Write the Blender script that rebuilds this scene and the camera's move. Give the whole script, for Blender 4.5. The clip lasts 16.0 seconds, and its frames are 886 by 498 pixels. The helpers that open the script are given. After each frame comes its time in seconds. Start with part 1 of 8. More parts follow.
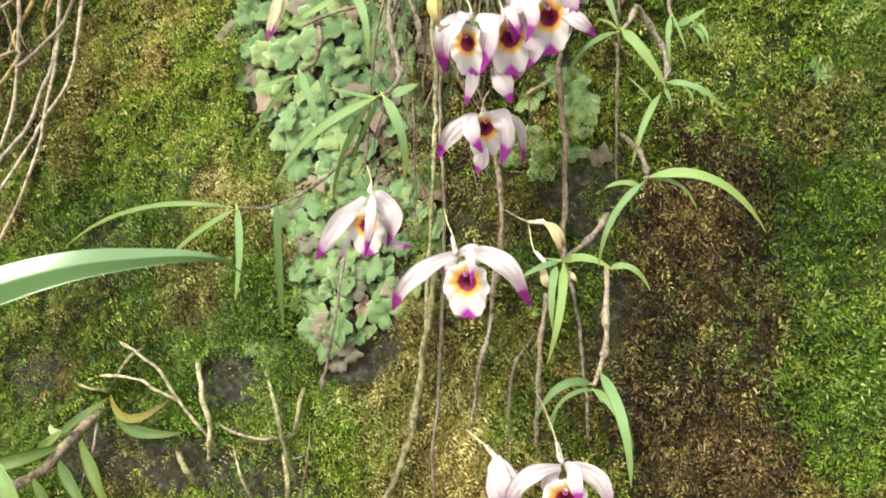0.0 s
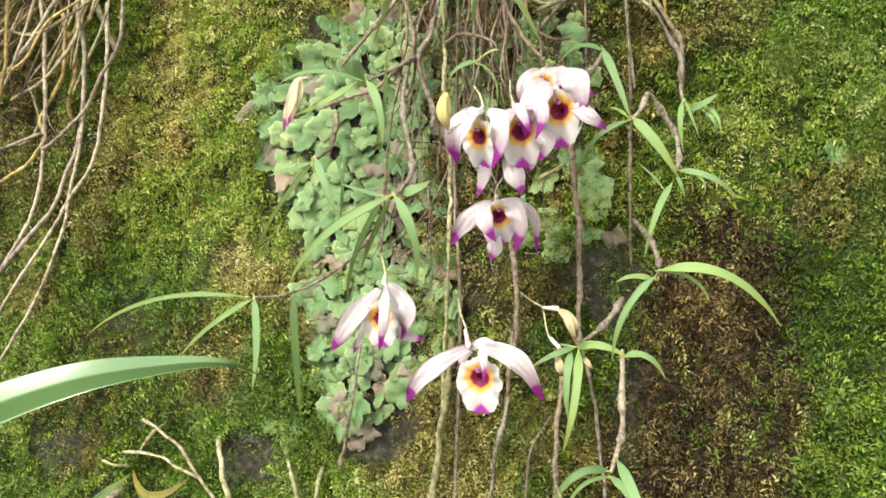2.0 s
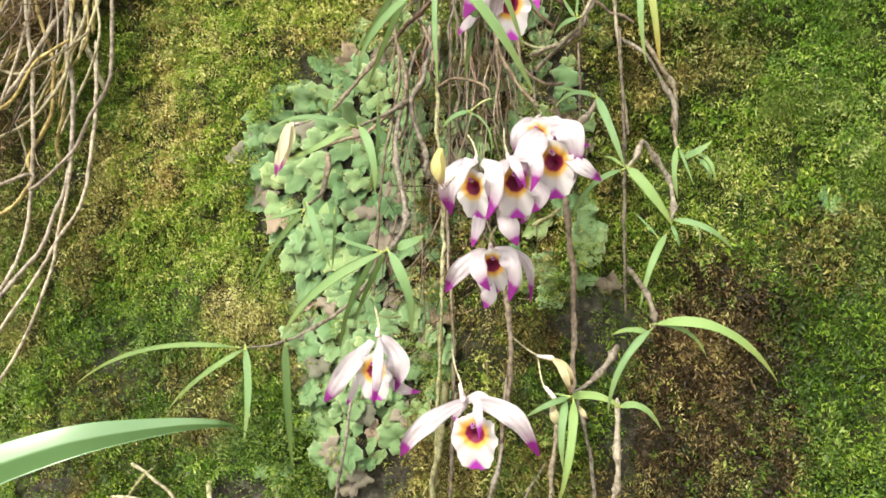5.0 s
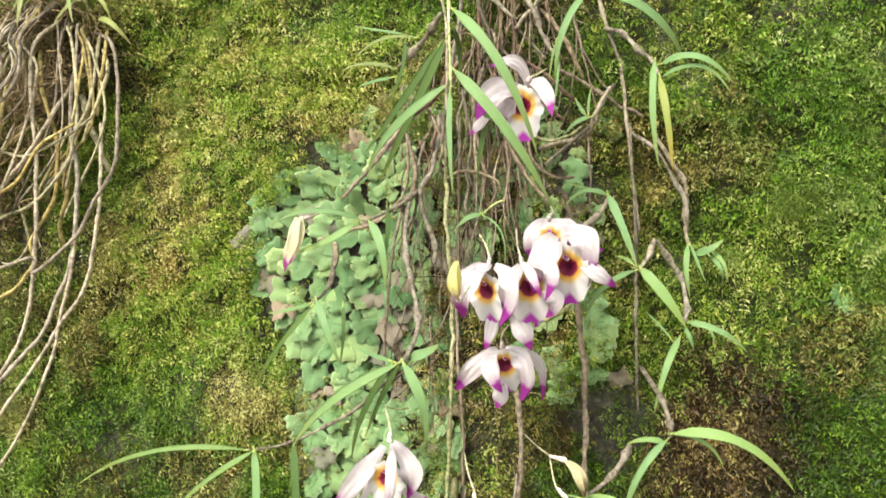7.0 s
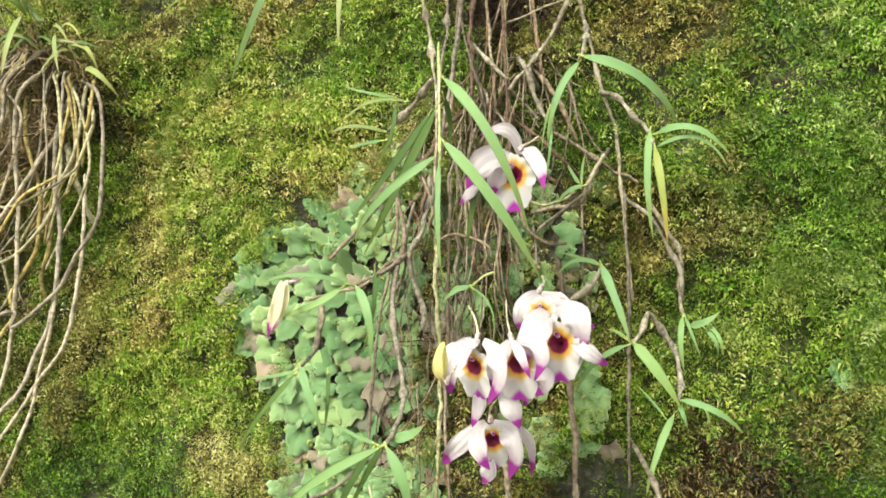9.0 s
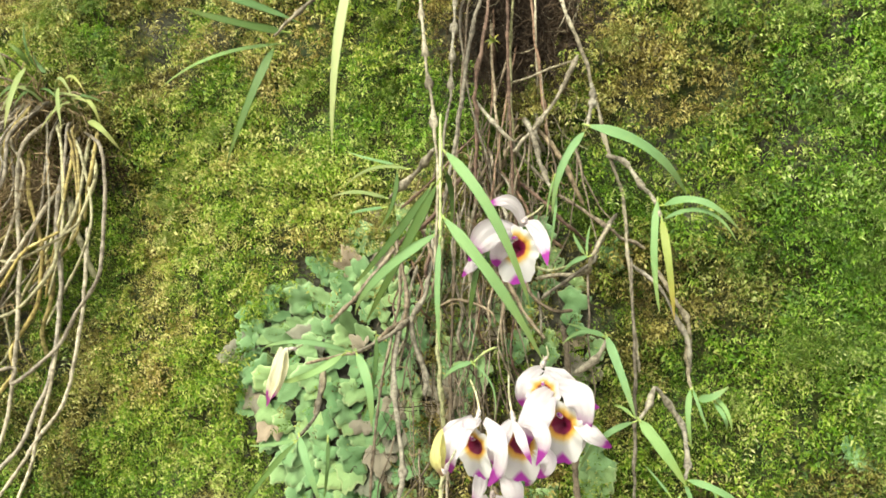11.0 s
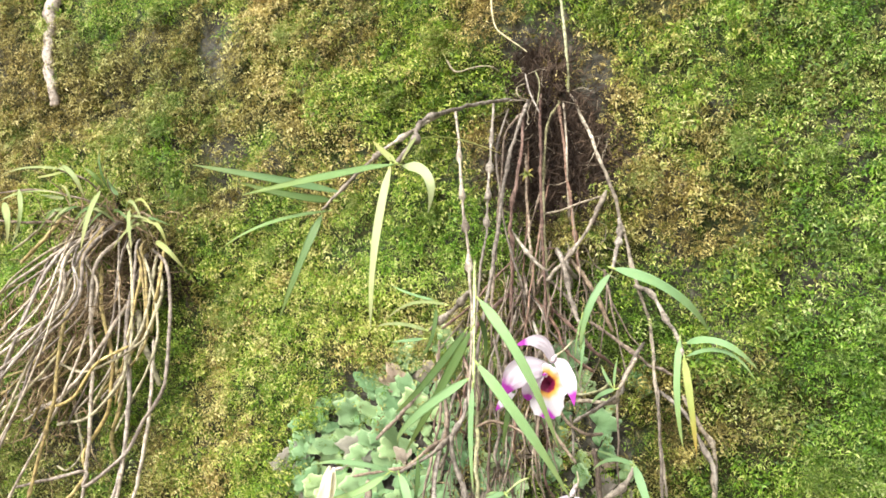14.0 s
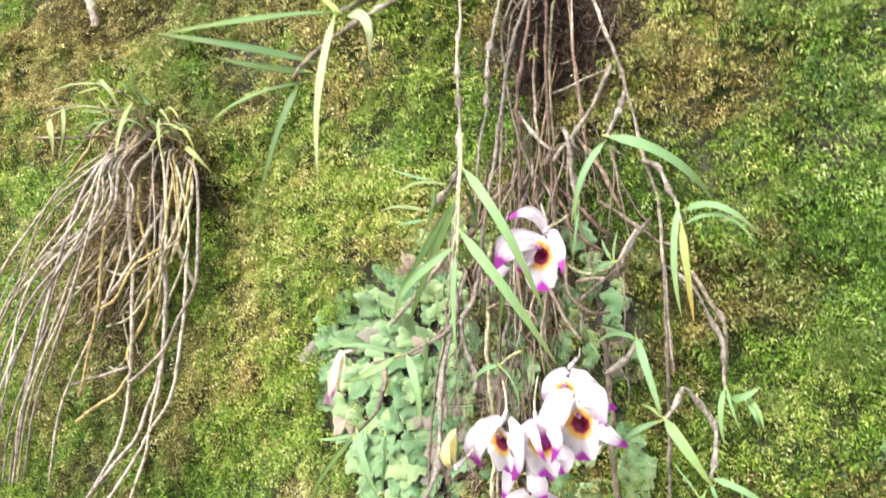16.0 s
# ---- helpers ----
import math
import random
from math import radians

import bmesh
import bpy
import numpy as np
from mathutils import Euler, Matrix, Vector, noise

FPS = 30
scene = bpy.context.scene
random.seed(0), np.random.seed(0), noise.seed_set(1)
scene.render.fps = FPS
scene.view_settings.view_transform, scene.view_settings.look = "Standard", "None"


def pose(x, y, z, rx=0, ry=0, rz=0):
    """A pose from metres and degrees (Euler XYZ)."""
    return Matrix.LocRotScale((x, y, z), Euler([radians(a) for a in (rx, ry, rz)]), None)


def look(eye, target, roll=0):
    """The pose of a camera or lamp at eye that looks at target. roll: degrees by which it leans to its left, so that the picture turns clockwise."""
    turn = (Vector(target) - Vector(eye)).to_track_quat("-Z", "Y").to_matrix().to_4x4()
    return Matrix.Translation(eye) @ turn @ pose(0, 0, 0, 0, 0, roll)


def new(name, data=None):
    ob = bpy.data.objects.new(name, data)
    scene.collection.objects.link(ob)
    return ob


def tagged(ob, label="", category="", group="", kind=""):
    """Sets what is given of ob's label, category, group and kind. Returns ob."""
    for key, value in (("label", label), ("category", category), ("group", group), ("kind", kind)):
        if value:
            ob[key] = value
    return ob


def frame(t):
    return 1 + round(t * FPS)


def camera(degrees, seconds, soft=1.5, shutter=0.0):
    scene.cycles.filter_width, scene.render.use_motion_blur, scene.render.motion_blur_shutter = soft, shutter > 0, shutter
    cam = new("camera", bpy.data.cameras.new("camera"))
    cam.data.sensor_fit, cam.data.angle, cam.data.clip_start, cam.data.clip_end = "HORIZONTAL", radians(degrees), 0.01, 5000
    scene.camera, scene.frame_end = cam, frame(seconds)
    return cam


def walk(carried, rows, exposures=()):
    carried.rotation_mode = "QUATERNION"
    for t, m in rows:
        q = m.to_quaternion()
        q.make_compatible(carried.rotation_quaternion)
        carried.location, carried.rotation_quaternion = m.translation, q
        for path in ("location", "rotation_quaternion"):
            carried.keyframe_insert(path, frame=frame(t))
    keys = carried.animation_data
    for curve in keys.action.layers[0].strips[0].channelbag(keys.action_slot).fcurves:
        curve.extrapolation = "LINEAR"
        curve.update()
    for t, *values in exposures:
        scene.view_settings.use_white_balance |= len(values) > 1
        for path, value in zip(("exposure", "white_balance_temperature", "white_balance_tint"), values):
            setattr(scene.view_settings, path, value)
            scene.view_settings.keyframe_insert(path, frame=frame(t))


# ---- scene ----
cam = camera(53.3, 16.0, soft=1.65, shutter=0.5)
METRES = 0.39
BASE = pose(0, -0.628, 1.35) @ pose(0, 0, 0, 2.1) @ pose(0, 0, 0, 0, 0, 17.13)
ROWS = [
    (0.0, 0.0, 0.0, 0.0, 0.0, 0.0, 0.0),
    (0.5, 0.0021, -0.005, 0.0385, 0.81, 0.49, 0.15),
    (1.0, 0.0073, -0.0086, 0.069, 1.2, 0.81, 0.13),
    (1.5, 0.0085, -0.0123, 0.0984, 1.29, 1.26, 0.33),
    (2.0, 0.0245, -0.011, 0.1074, 1.85, 1.55, 0.51),
    (2.5, 0.0313, -0.0155, 0.1156, 2.0, 1.86, 0.53),
    (3.0, 0.0423, -0.0118, 0.1216, 1.61, 2.11, 0.77),
    (3.5, 0.0461, -0.0088, 0.127, 1.87, 2.06, 0.69),
    (6.0, -0.0066, 0.0059, 0.2318, 0.51, 2.54, 0.67),
    (6.5, -0.011, 0.0093, 0.2659, 0.42, 3.12, 0.66),
    (7.0, -0.0195, 0.0041, 0.2953, 0.41, 3.91, 0.62),
    (7.5, -0.0156, 0.0002, 0.3182, 0.38, 4.46, 0.56),
    (8.0, -0.0127, 0.0086, 0.3393, 0.33, 4.62, 0.29),
    (10.5, 0.0004, 0.0654, 0.456, 0.14, 5.71, -0.41),
    (11.0, 0.0143, 0.0564, 0.4864, 1.06, 5.57, -0.54),
    (11.5, 0.0176, 0.0346, 0.5224, 1.67, 5.81, -0.69),
    (12.0, 0.0233, 0.0115, 0.5516, 2.43, 6.15, -0.67),
    (12.5, 0.0425, -0.0166, 0.5768, 3.7, 6.49, -0.44),
    (13.0, 0.0546, -0.0488, 0.6091, 4.62, 7.24, -0.23),
    (13.5, 0.06, -0.0685, 0.6312, 4.71, 7.87, -0.45),
    (14.0, 0.0495, -0.0702, 0.6347, 4.63, 8.06, -0.82),
    (14.5, 0.0641, -0.0746, 0.6269, 5.25, 7.98, -0.99),
    (15.0, 0.1154, -0.0851, 0.5996, 7.53, 7.34, -0.86),
    (15.5, 0.1714, -0.0668, 0.5683, 10.04, 5.91, -0.75),
    (16.0, 0.2337, -0.0219, 0.5168, 11.61, 4.66, 0.26),
]
EXPOSURES = [(0, 1.16, 7150, 8), (3.5, 1.23, 7050, 9), (7.5, 1.25, 7100, 3), (11, 1.31, 7200, -4), (12, 1.55, 7000, -2), (13.5, 1.60, 6600, 6), (14.2, 1.62, 6450, 14), (16, 1.68, 6300, 15)]
walk(cam, [(t, BASE @ pose(METRES * x, METRES * y, METRES * z, 90 + pitch, roll, yaw)) for t, x, y, z, yaw, pitch, roll in ROWS], EXPOSURES)

# ---- world, sun, exposure ----
world = bpy.data.worlds.new("sky")
scene.world = world
world.use_nodes = True
wt = world.node_tree
sky = wt.nodes.new("ShaderNodeTexSky")
sky.sky_type, sky.sun_disc, sky.sun_elevation, sky.sun_rotation = "NISHITA", False, radians(39), radians(197)
pale = wt.nodes.new("ShaderNodeHueSaturation")
pale.inputs["Saturation"].default_value = 0.14
wt.links.new(sky.outputs[0], pale.inputs["Color"])
wt.links.new(pale.outputs[0], wt.nodes["Background"].inputs[0])
wt.nodes["Background"].inputs[1].default_value = 0.185
sun = new("sun", bpy.data.lights.new("sun", "SUN"))
sun.data.energy, sun.data.angle, sun.data.color = 1.9, radians(14), (1.0, 0.96, 0.88)
sun.matrix_world = look((-1.5, -4.4, 5.2), (-0.2, 0, 1.5))


# ---- materials ----
def nodes_of(name):
    m = bpy.data.materials.new(name)
    m.use_nodes = True
    t = m.node_tree
    return m, t, t.nodes["Principled BSDF"]


def add(t, kind, **values):
    n = t.nodes.new(kind)
    for key, value in values.items():
        n.inputs[key].default_value = value
    return n


def ramp(t, source, stops):
    n = t.nodes.new("ShaderNodeValToRGB")
    r = n.color_ramp
    while len(r.elements) < len(stops):
        r.elements.new(0.5)
    for e, (at, c) in zip(r.elements, stops):
        e.position, e.color = at, (*c, 1)
    t.links.new(source, n.inputs[0])
    return n.outputs[0]


def blend(t, kind, fac, a, b):
    n = t.nodes.new("ShaderNodeMix")
    n.data_type, n.blend_type = "RGBA", kind
    for socket, value in ((n.inputs[0], fac), (n.inputs[6], a), (n.inputs[7], b)):
        if isinstance(value, (int, float)):
            socket.default_value = value
        elif isinstance(value, tuple):
            socket.default_value = (*value, 1)
        else:
            t.links.new(value, socket)
    return n.outputs[2]


def grain(t, scale, detail=4.0, where="Object", stretch=(1, 1, 1)):
    c = t.nodes.new("ShaderNodeTexCoord")
    m = add(t, "ShaderNodeMapping", Scale=stretch)
    t.links.new(c.outputs[where], m.inputs["Vector"])
    n = add(t, "ShaderNodeTexNoise", Scale=scale, Detail=detail, Roughness=0.6)
    t.links.new(m.outputs[0], n.inputs["Vector"])
    return n.outputs["Fac"]


def finish(m, t, p, colour, rough, height=None, depth=0.0005, through_light=0.0, gloss=0.3):
    if isinstance(colour, tuple):
        p.inputs["Base Color"].default_value = (*colour, 1)
    else:
        t.links.new(colour, p.inputs["Base Color"])
    p.inputs["Roughness"].default_value = rough
    p.inputs["Specular IOR Level"].default_value = gloss
    if height is not None:
        b = add(t, "ShaderNodeBump", Distance=depth, Strength=0.8)
        t.links.new(height, b.inputs["Height"])
        t.links.new(b.outputs[0], p.inputs["Normal"])
    if through_light:
        tr = t.nodes.new("ShaderNodeBsdfTranslucent")
        if isinstance(colour, tuple):
            tr.inputs[0].default_value = (*colour, 1)
        else:
            t.links.new(colour, tr.inputs[0])
        mix = t.nodes.new("ShaderNodeMixShader")
        mix.inputs[0].default_value = through_light
        t.links.new(p.outputs[0], mix.inputs[1])
        t.links.new(tr.outputs[0], mix.inputs[2])
        t.links.new(mix.outputs[0], t.nodes["Material Output"].inputs[0])
    return m


def rock_material():
    m, t, p = nodes_of("damp_rock")
    a, b = grain(t, 9, 8), grain(t, 170, 8)
    c = ramp(t, a, [(0.4, (0.022, 0.020, 0.013)), (0.56, (0.050, 0.046, 0.032)), (0.72, (0.15, 0.145, 0.12))])
    c = blend(t, "MIX", 0.62, c, ramp(t, b, [(0.40, (0.016, 0.014, 0.009)), (0.55, (0.060, 0.055, 0.038)), (0.72, (0.19, 0.18, 0.15))]))
    felt = ramp(t, grain(t, 260, 4), [(0.35, (0.012, 0.014, 0.004)), (0.5, (0.032, 0.035, 0.009)), (0.66, (0.10, 0.09, 0.028))])
    felt = blend(t, "MIX", ramp(t, grain(t, 40, 3), [(0.42, (0, 0, 0)), (0.6, (0.8, 0.8, 0.8))]), felt, blend(t, "MULTIPLY", 1.0, felt, (0.55, 1.05, 0.45)))
    bare = t.nodes.new("ShaderNodeAttribute")
    bare.attribute_name = "bare"
    c = blend(t, "MIX", bare.outputs["Fac"], felt, c)
    return finish(m, t, p, c, 0.75, b, 0.004)


def moss_material(name, dark, mid, light, pale, straw=((0.048, 0.036, 0.010), (0.185, 0.145, 0.037), (0.41, 0.345, 0.108), (0.65, 0.575, 0.27))):
    """Leaflets vary one by one by their own tint, from fresh green to straw by their own dryness; the tint also holds
    painted shade at their bases.
    """
    m, t, p = nodes_of(name)
    tint, dry = t.nodes.new("ShaderNodeAttribute"), t.nodes.new("ShaderNodeAttribute")
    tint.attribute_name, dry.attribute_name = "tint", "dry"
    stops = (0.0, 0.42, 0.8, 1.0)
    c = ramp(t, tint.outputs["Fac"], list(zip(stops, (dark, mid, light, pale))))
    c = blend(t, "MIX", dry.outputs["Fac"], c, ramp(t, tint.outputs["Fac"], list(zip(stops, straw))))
    hue = ramp(t, grain(t, 4, 3), [(0.35, (0.82, 0.97, 0.85)), (0.65, (1.15, 1.04, 1.0))])
    c = blend(t, "MULTIPLY", 1.0, c, hue)
    return finish(m, t, p, c, 0.5, None, 0, 0.3, 0.35)


def leaf_material(name, base, tip, vein, rough=0.42, gloss=0.5, across=70):
    m, t, p = nodes_of(name)
    uv = t.nodes.new("ShaderNodeUVMap")
    uv.uv_map = "along"
    sep = t.nodes.new("ShaderNodeSeparateXYZ")
    t.links.new(uv.outputs[0], sep.inputs[0])
    c = ramp(t, sep.outputs[0], [(0.0, base), (0.55, base), (1.0, tip)])
    wave = add(t, "ShaderNodeTexWave", Scale=0.9, Distortion=0.4)
    stretch = add(t, "ShaderNodeMapping", Scale=(0.02, 5.0, 1))
    t.links.new(uv.outputs[0], stretch.inputs[0])
    t.links.new(stretch.outputs[0], wave.inputs["Vector"])
    wave.bands_direction = "Y"
    c = blend(t, "MIX", ramp(t, wave.outputs["Fac"], [(0.5, (0, 0, 0)), (0.95, (0.22, 0.22, 0.22))]), c, vein)
    info = t.nodes.new("ShaderNodeObjectInfo")
    c = blend(t, "MULTIPLY", 1.0, c, ramp(t, info.outputs["Random"], [(0, (0.88, 0.92, 0.95)), (0.5, (1, 1, 1)), (1, (1.2, 1.1, 0.88))]))
    c = blend(t, "MIX", ramp(t, grain(t, 160, 3), [(0.55, (0, 0, 0)), (0.8, (0.4, 0.4, 0.4))]), c, tip)
    return finish(m, t, p, c, rough, wave.outputs["Fac"], 0.00006, 0.32, gloss)


def petal_material(name, ground, tip, start=0.82, end=0.91):
    m, t, p = nodes_of(name)
    uv = t.nodes.new("ShaderNodeUVMap")
    uv.uv_map = "along"
    sep = t.nodes.new("ShaderNodeSeparateXYZ")
    t.links.new(uv.outputs[0], sep.inputs[0])
    wob = t.nodes.new("ShaderNodeMath")
    wob.operation = "MULTIPLY_ADD"
    t.links.new(grain(t, 120, 2), wob.inputs[0])
    wob.inputs[1].default_value = 0.16
    t.links.new(sep.outputs[0], wob.inputs[2])
    lilac = tuple(0.75 * g + 0.25 * k for g, k in zip(ground, tip))
    c = ramp(t, wob.outputs[0], [(0.0, ground), (start - 0.06, ground), (start + 0.05, lilac), (end + 0.02, tip)])
    streak = grain(t, 14, 3, "UV", (0.6, 9, 1))
    c = blend(t, "MULTIPLY", 0.5, c, ramp(t, streak, [(0.35, (0.93, 0.82, 0.93)), (0.6, (1, 1, 1))]))
    return finish(m, t, p, c, 0.5, streak, 0.0003, 0.50, 0.3)


def lip_material():
    """Maroon throat, orange-yellow ring, white skirt, purple point: zones across a lip, by its own polar map."""
    m, t, p = nodes_of("orchid_lip")
    uv = t.nodes.new("ShaderNodeUVMap")
    uv.uv_map = "along"
    sep = t.nodes.new("ShaderNodeSeparateXYZ")
    t.links.new(uv.outputs[0], sep.inputs[0])
    wob = t.nodes.new("ShaderNodeMath")
    wob.operation = "MULTIPLY_ADD"
    t.links.new(grain(t, 260, 2), wob.inputs[0])
    wob.inputs[1].default_value = 0.10
    t.links.new(sep.outputs[0], wob.inputs[2])
    c = ramp(t, wob.outputs[0], [(0.0, (0.10, 0.004, 0.03)), (0.38, (0.22, 0.010, 0.055)), (0.42, (0.52, 0.17, 0.05)), (0.47, (0.68, 0.36, 0.06)), (0.58, (0.70, 0.46, 0.14)), (0.70, (0.66, 0.60, 0.50)), (0.80, (0.65, 0.62, 0.63))])
    point = ramp(t, sep.outputs[1], [(0.78, (0, 0, 0)), (0.88, (1, 1, 1))])
    c = blend(t, "MIX", point, c, (0.46, 0.05, 0.46))
    return finish(m, t, p, c, 0.5, None, 0, 0.30, 0.3)


def bark_material(name, low, mid, high, scale=60, stretch=(1, 1, 0.18), rough=0.8, spread=True):
    m, t, p = nodes_of(name)
    a, b = grain(t, scale, 5, "Object", stretch), grain(t, scale * 5, 3)
    c = ramp(t, a, [(0.3, low), (0.5, mid), (0.7, high)])
    c = blend(t, "MULTIPLY", 0.85, c, ramp(t, b, [(0.38, (0.42, 0.40, 0.38)), (0.52, (1, 1, 1)), (0.68, (1.35, 1.35, 1.3))]))
    if spread:
        info = t.nodes.new("ShaderNodeObjectInfo")
        c = blend(t, "MULTIPLY", 1.0, c, ramp(t, info.outputs["Random"], [(0, (0.7, 0.66, 0.62)), (0.5, (1, 1, 1)), (1, (1.3, 1.25, 1.1))]))
    return finish(m, t, p, c, rough, blend(t, "MIX", 0.5, a, b), 0.0012, 0, 0.3)


def liverwort_material(name, low, mid, edge):
    m, t, p = nodes_of(name)
    uv = t.nodes.new("ShaderNodeUVMap")
    uv.uv_map = "along"
    sep = t.nodes.new("ShaderNodeSeparateXYZ")
    t.links.new(uv.outputs[0], sep.inputs[0])
    c = ramp(t, sep.outputs[0], [(0.0, low), (0.4, mid), (0.86, mid), (1.0, edge)])
    info = t.nodes.new("ShaderNodeObjectInfo")
    c = blend(t, "MULTIPLY", 1.0, c, ramp(t, info.outputs["Random"], [(0, (0.6, 0.74, 0.66)), (0.5, (1, 1, 1)), (1, (1.4, 1.2, 1.1))]))
    b = grain(t, 420, 3)
    c = blend(t, "MULTIPLY", 0.5, c, ramp(t, b, [(0.4, (0.72, 0.78, 0.75)), (0.6, (1, 1, 1))]))
    c = blend(t, "MIX", ramp(t, grain(t, 60, 4), [(0.6, (0, 0, 0)), (0.75, (0.7, 0.7, 0.7))]), c, (0.24, 0.17, 0.13))
    return finish(m, t, p, c, 0.5, b, 0.0005, 0.10, 0.4)


ROCK = rock_material()
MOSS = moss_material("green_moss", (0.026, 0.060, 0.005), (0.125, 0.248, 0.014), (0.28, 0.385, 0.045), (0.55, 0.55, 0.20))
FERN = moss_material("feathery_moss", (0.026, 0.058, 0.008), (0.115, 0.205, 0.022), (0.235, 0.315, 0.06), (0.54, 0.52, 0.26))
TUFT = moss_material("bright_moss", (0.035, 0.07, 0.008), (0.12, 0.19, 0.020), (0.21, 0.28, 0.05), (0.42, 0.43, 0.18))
DEAD = moss_material("withered_moss", (0.013, 0.008, 0.004), (0.042, 0.026, 0.010), (0.15, 0.10, 0.038), (0.42, 0.33, 0.14), ((0.026, 0.017, 0.008), (0.11, 0.066, 0.026), (0.32, 0.235, 0.10), (0.58, 0.48, 0.26)))
LEAF = leaf_material("orchid_leaf", (0.22, 0.375, 0.15), (0.31, 0.41, 0.14), (0.31, 0.46, 0.22), 0.45, 0.4)
# Dimmed leaf colour: painted shade on leaves behind, also the dark green low plant.
LEAF_DIM = leaf_material("orchid_leaf_dim", (0.105, 0.185, 0.05), (0.16, 0.215, 0.05), (0.15, 0.235, 0.08), 0.45, 0.35)
LEAF_GRASS = leaf_material("grassy_leaf", (0.30, 0.36, 0.13), (0.40, 0.38, 0.16), (0.40, 0.45, 0.20), 0.5, 0.3)
LEAF_OLD = leaf_material("yellowing_leaf", (0.26, 0.24, 0.05), (0.19, 0.13, 0.04), (0.32, 0.30, 0.10), 0.5, 0.3)
LEAF_PALE = leaf_material("orchid_leaf_pale", (0.38, 0.46, 0.245), (0.40, 0.46, 0.24), (0.47, 0.53, 0.33), 0.4)
LEAF_YELLOW = leaf_material("orchid_leaf_yellow", (0.27, 0.33, 0.08), (0.46, 0.33, 0.08), (0.36, 0.38, 0.13))
LEAF_NEAR = leaf_material("strap_leaf", (0.135, 0.30, 0.10), (0.14, 0.30, 0.075), (0.145, 0.31, 0.105), 0.42, 0.6)
LEAF_NEAR.node_tree.nodes["Principled BSDF"].inputs["Coat Weight"].default_value = 1.0
LEAF_NEAR.node_tree.nodes["Principled BSDF"].inputs["Coat IOR"].default_value = 1.8
LEAF_NEAR.node_tree.nodes["Bump"].inputs["Strength"].default_value = 0.12
LEAF_NEAR.node_tree.nodes["Principled BSDF"].inputs["Coat Roughness"].default_value = 0.24
WHITE = petal_material("orchid_petal", (0.81, 0.765, 0.79), (0.50, 0.06, 0.46))
BUD = petal_material("orchid_bud_petal", (0.80, 0.77, 0.56), (0.50, 0.09, 0.40))
YELLOW = petal_material("yellow_bud_petal", (0.82, 0.78, 0.36), (0.58, 0.42, 0.28), 0.8, 0.95)
FADED = petal_material("faded_petal", (0.76, 0.71, 0.46), (0.42, 0.28, 0.16))
LIP = lip_material()
SPUR = bark_material("flower_spur", (0.58, 0.47, 0.50), (0.66, 0.57, 0.59), (0.70, 0.64, 0.64), 90, rough=0.5)
STALK = bark_material("flower_stalk", (0.38, 0.34, 0.22), (0.50, 0.47, 0.32), (0.60, 0.56, 0.46), 90, rough=0.5)
GREEN_STEM = bark_material("green_stem", (0.24, 0.31, 0.11), (0.34, 0.40, 0.18), (0.46, 0.48, 0.27), 60, rough=0.5)
SHEATH = bark_material("leaf_sheath", (0.20, 0.28, 0.07), (0.28, 0.36, 0.10), (0.36, 0.42, 0.14), 60, rough=0.5)
GREY = bark_material("grey_cane", (0.105, 0.088, 0.07), (0.22, 0.192, 0.155), (0.39, 0.355, 0.30))
BROWN = bark_material("brown_cane", (0.09, 0.068, 0.05), (0.20, 0.155, 0.115), (0.35, 0.29, 0.23))
RED = bark_material("reddish_cane", (0.075, 0.045, 0.035), (0.155, 0.096, 0.074), (0.27, 0.19, 0.155))
OLIVE = bark_material("olive_cane", (0.16, 0.155, 0.08), (0.265, 0.265, 0.14), (0.38, 0.375, 0.24))
ROOT = bark_material("pale_root", (0.19, 0.163, 0.13), (0.335, 0.296, 0.25), (0.465, 0.42, 0.365), 40)
GOLD = bark_material("golden_root", (0.20, 0.15, 0.06), (0.32, 0.26, 0.11), (0.43, 0.37, 0.19), 40)
STRAW = bark_material("straw_root", (0.25, 0.225, 0.14), (0.37, 0.34, 0.22), (0.48, 0.45, 0.325), 40)
DRY_STEM = bark_material("dry_stem", (0.09, 0.068, 0.05), (0.20, 0.155, 0.115), (0.35, 0.29, 0.225), spread=False)
FIBRE = bark_material("root_fibre", (0.020, 0.012, 0.007), (0.050, 0.031, 0.019), (0.125, 0.085, 0.052), spread=False)
WOOD = bark_material("bleached_wood", (0.12, 0.085, 0.06), (0.34, 0.30, 0.275), (0.50, 0.465, 0.45), 50)
TAN = bark_material("dry_rootlet", (0.10, 0.065, 0.035), (0.24, 0.17, 0.09), (0.42, 0.33, 0.20), spread=False)
THALLUS = liverwort_material("liverwort", (0.12, 0.22, 0.075), (0.215, 0.355, 0.155), (0.39, 0.52, 0.28))
THALLUS_OLD = liverwort_material("withered_liverwort", (0.16, 0.135, 0.10), (0.29, 0.25, 0.195), (0.42, 0.36, 0.29))
# Pale so that the unseen ground throws fill light up onto the wall.
BOUNCE_GROUND = bark_material("bounce_ground", (0.11, 0.095, 0.07), (0.20, 0.175, 0.135), (0.30, 0.27, 0.215), 6, (1, 1, 1), spread=False)


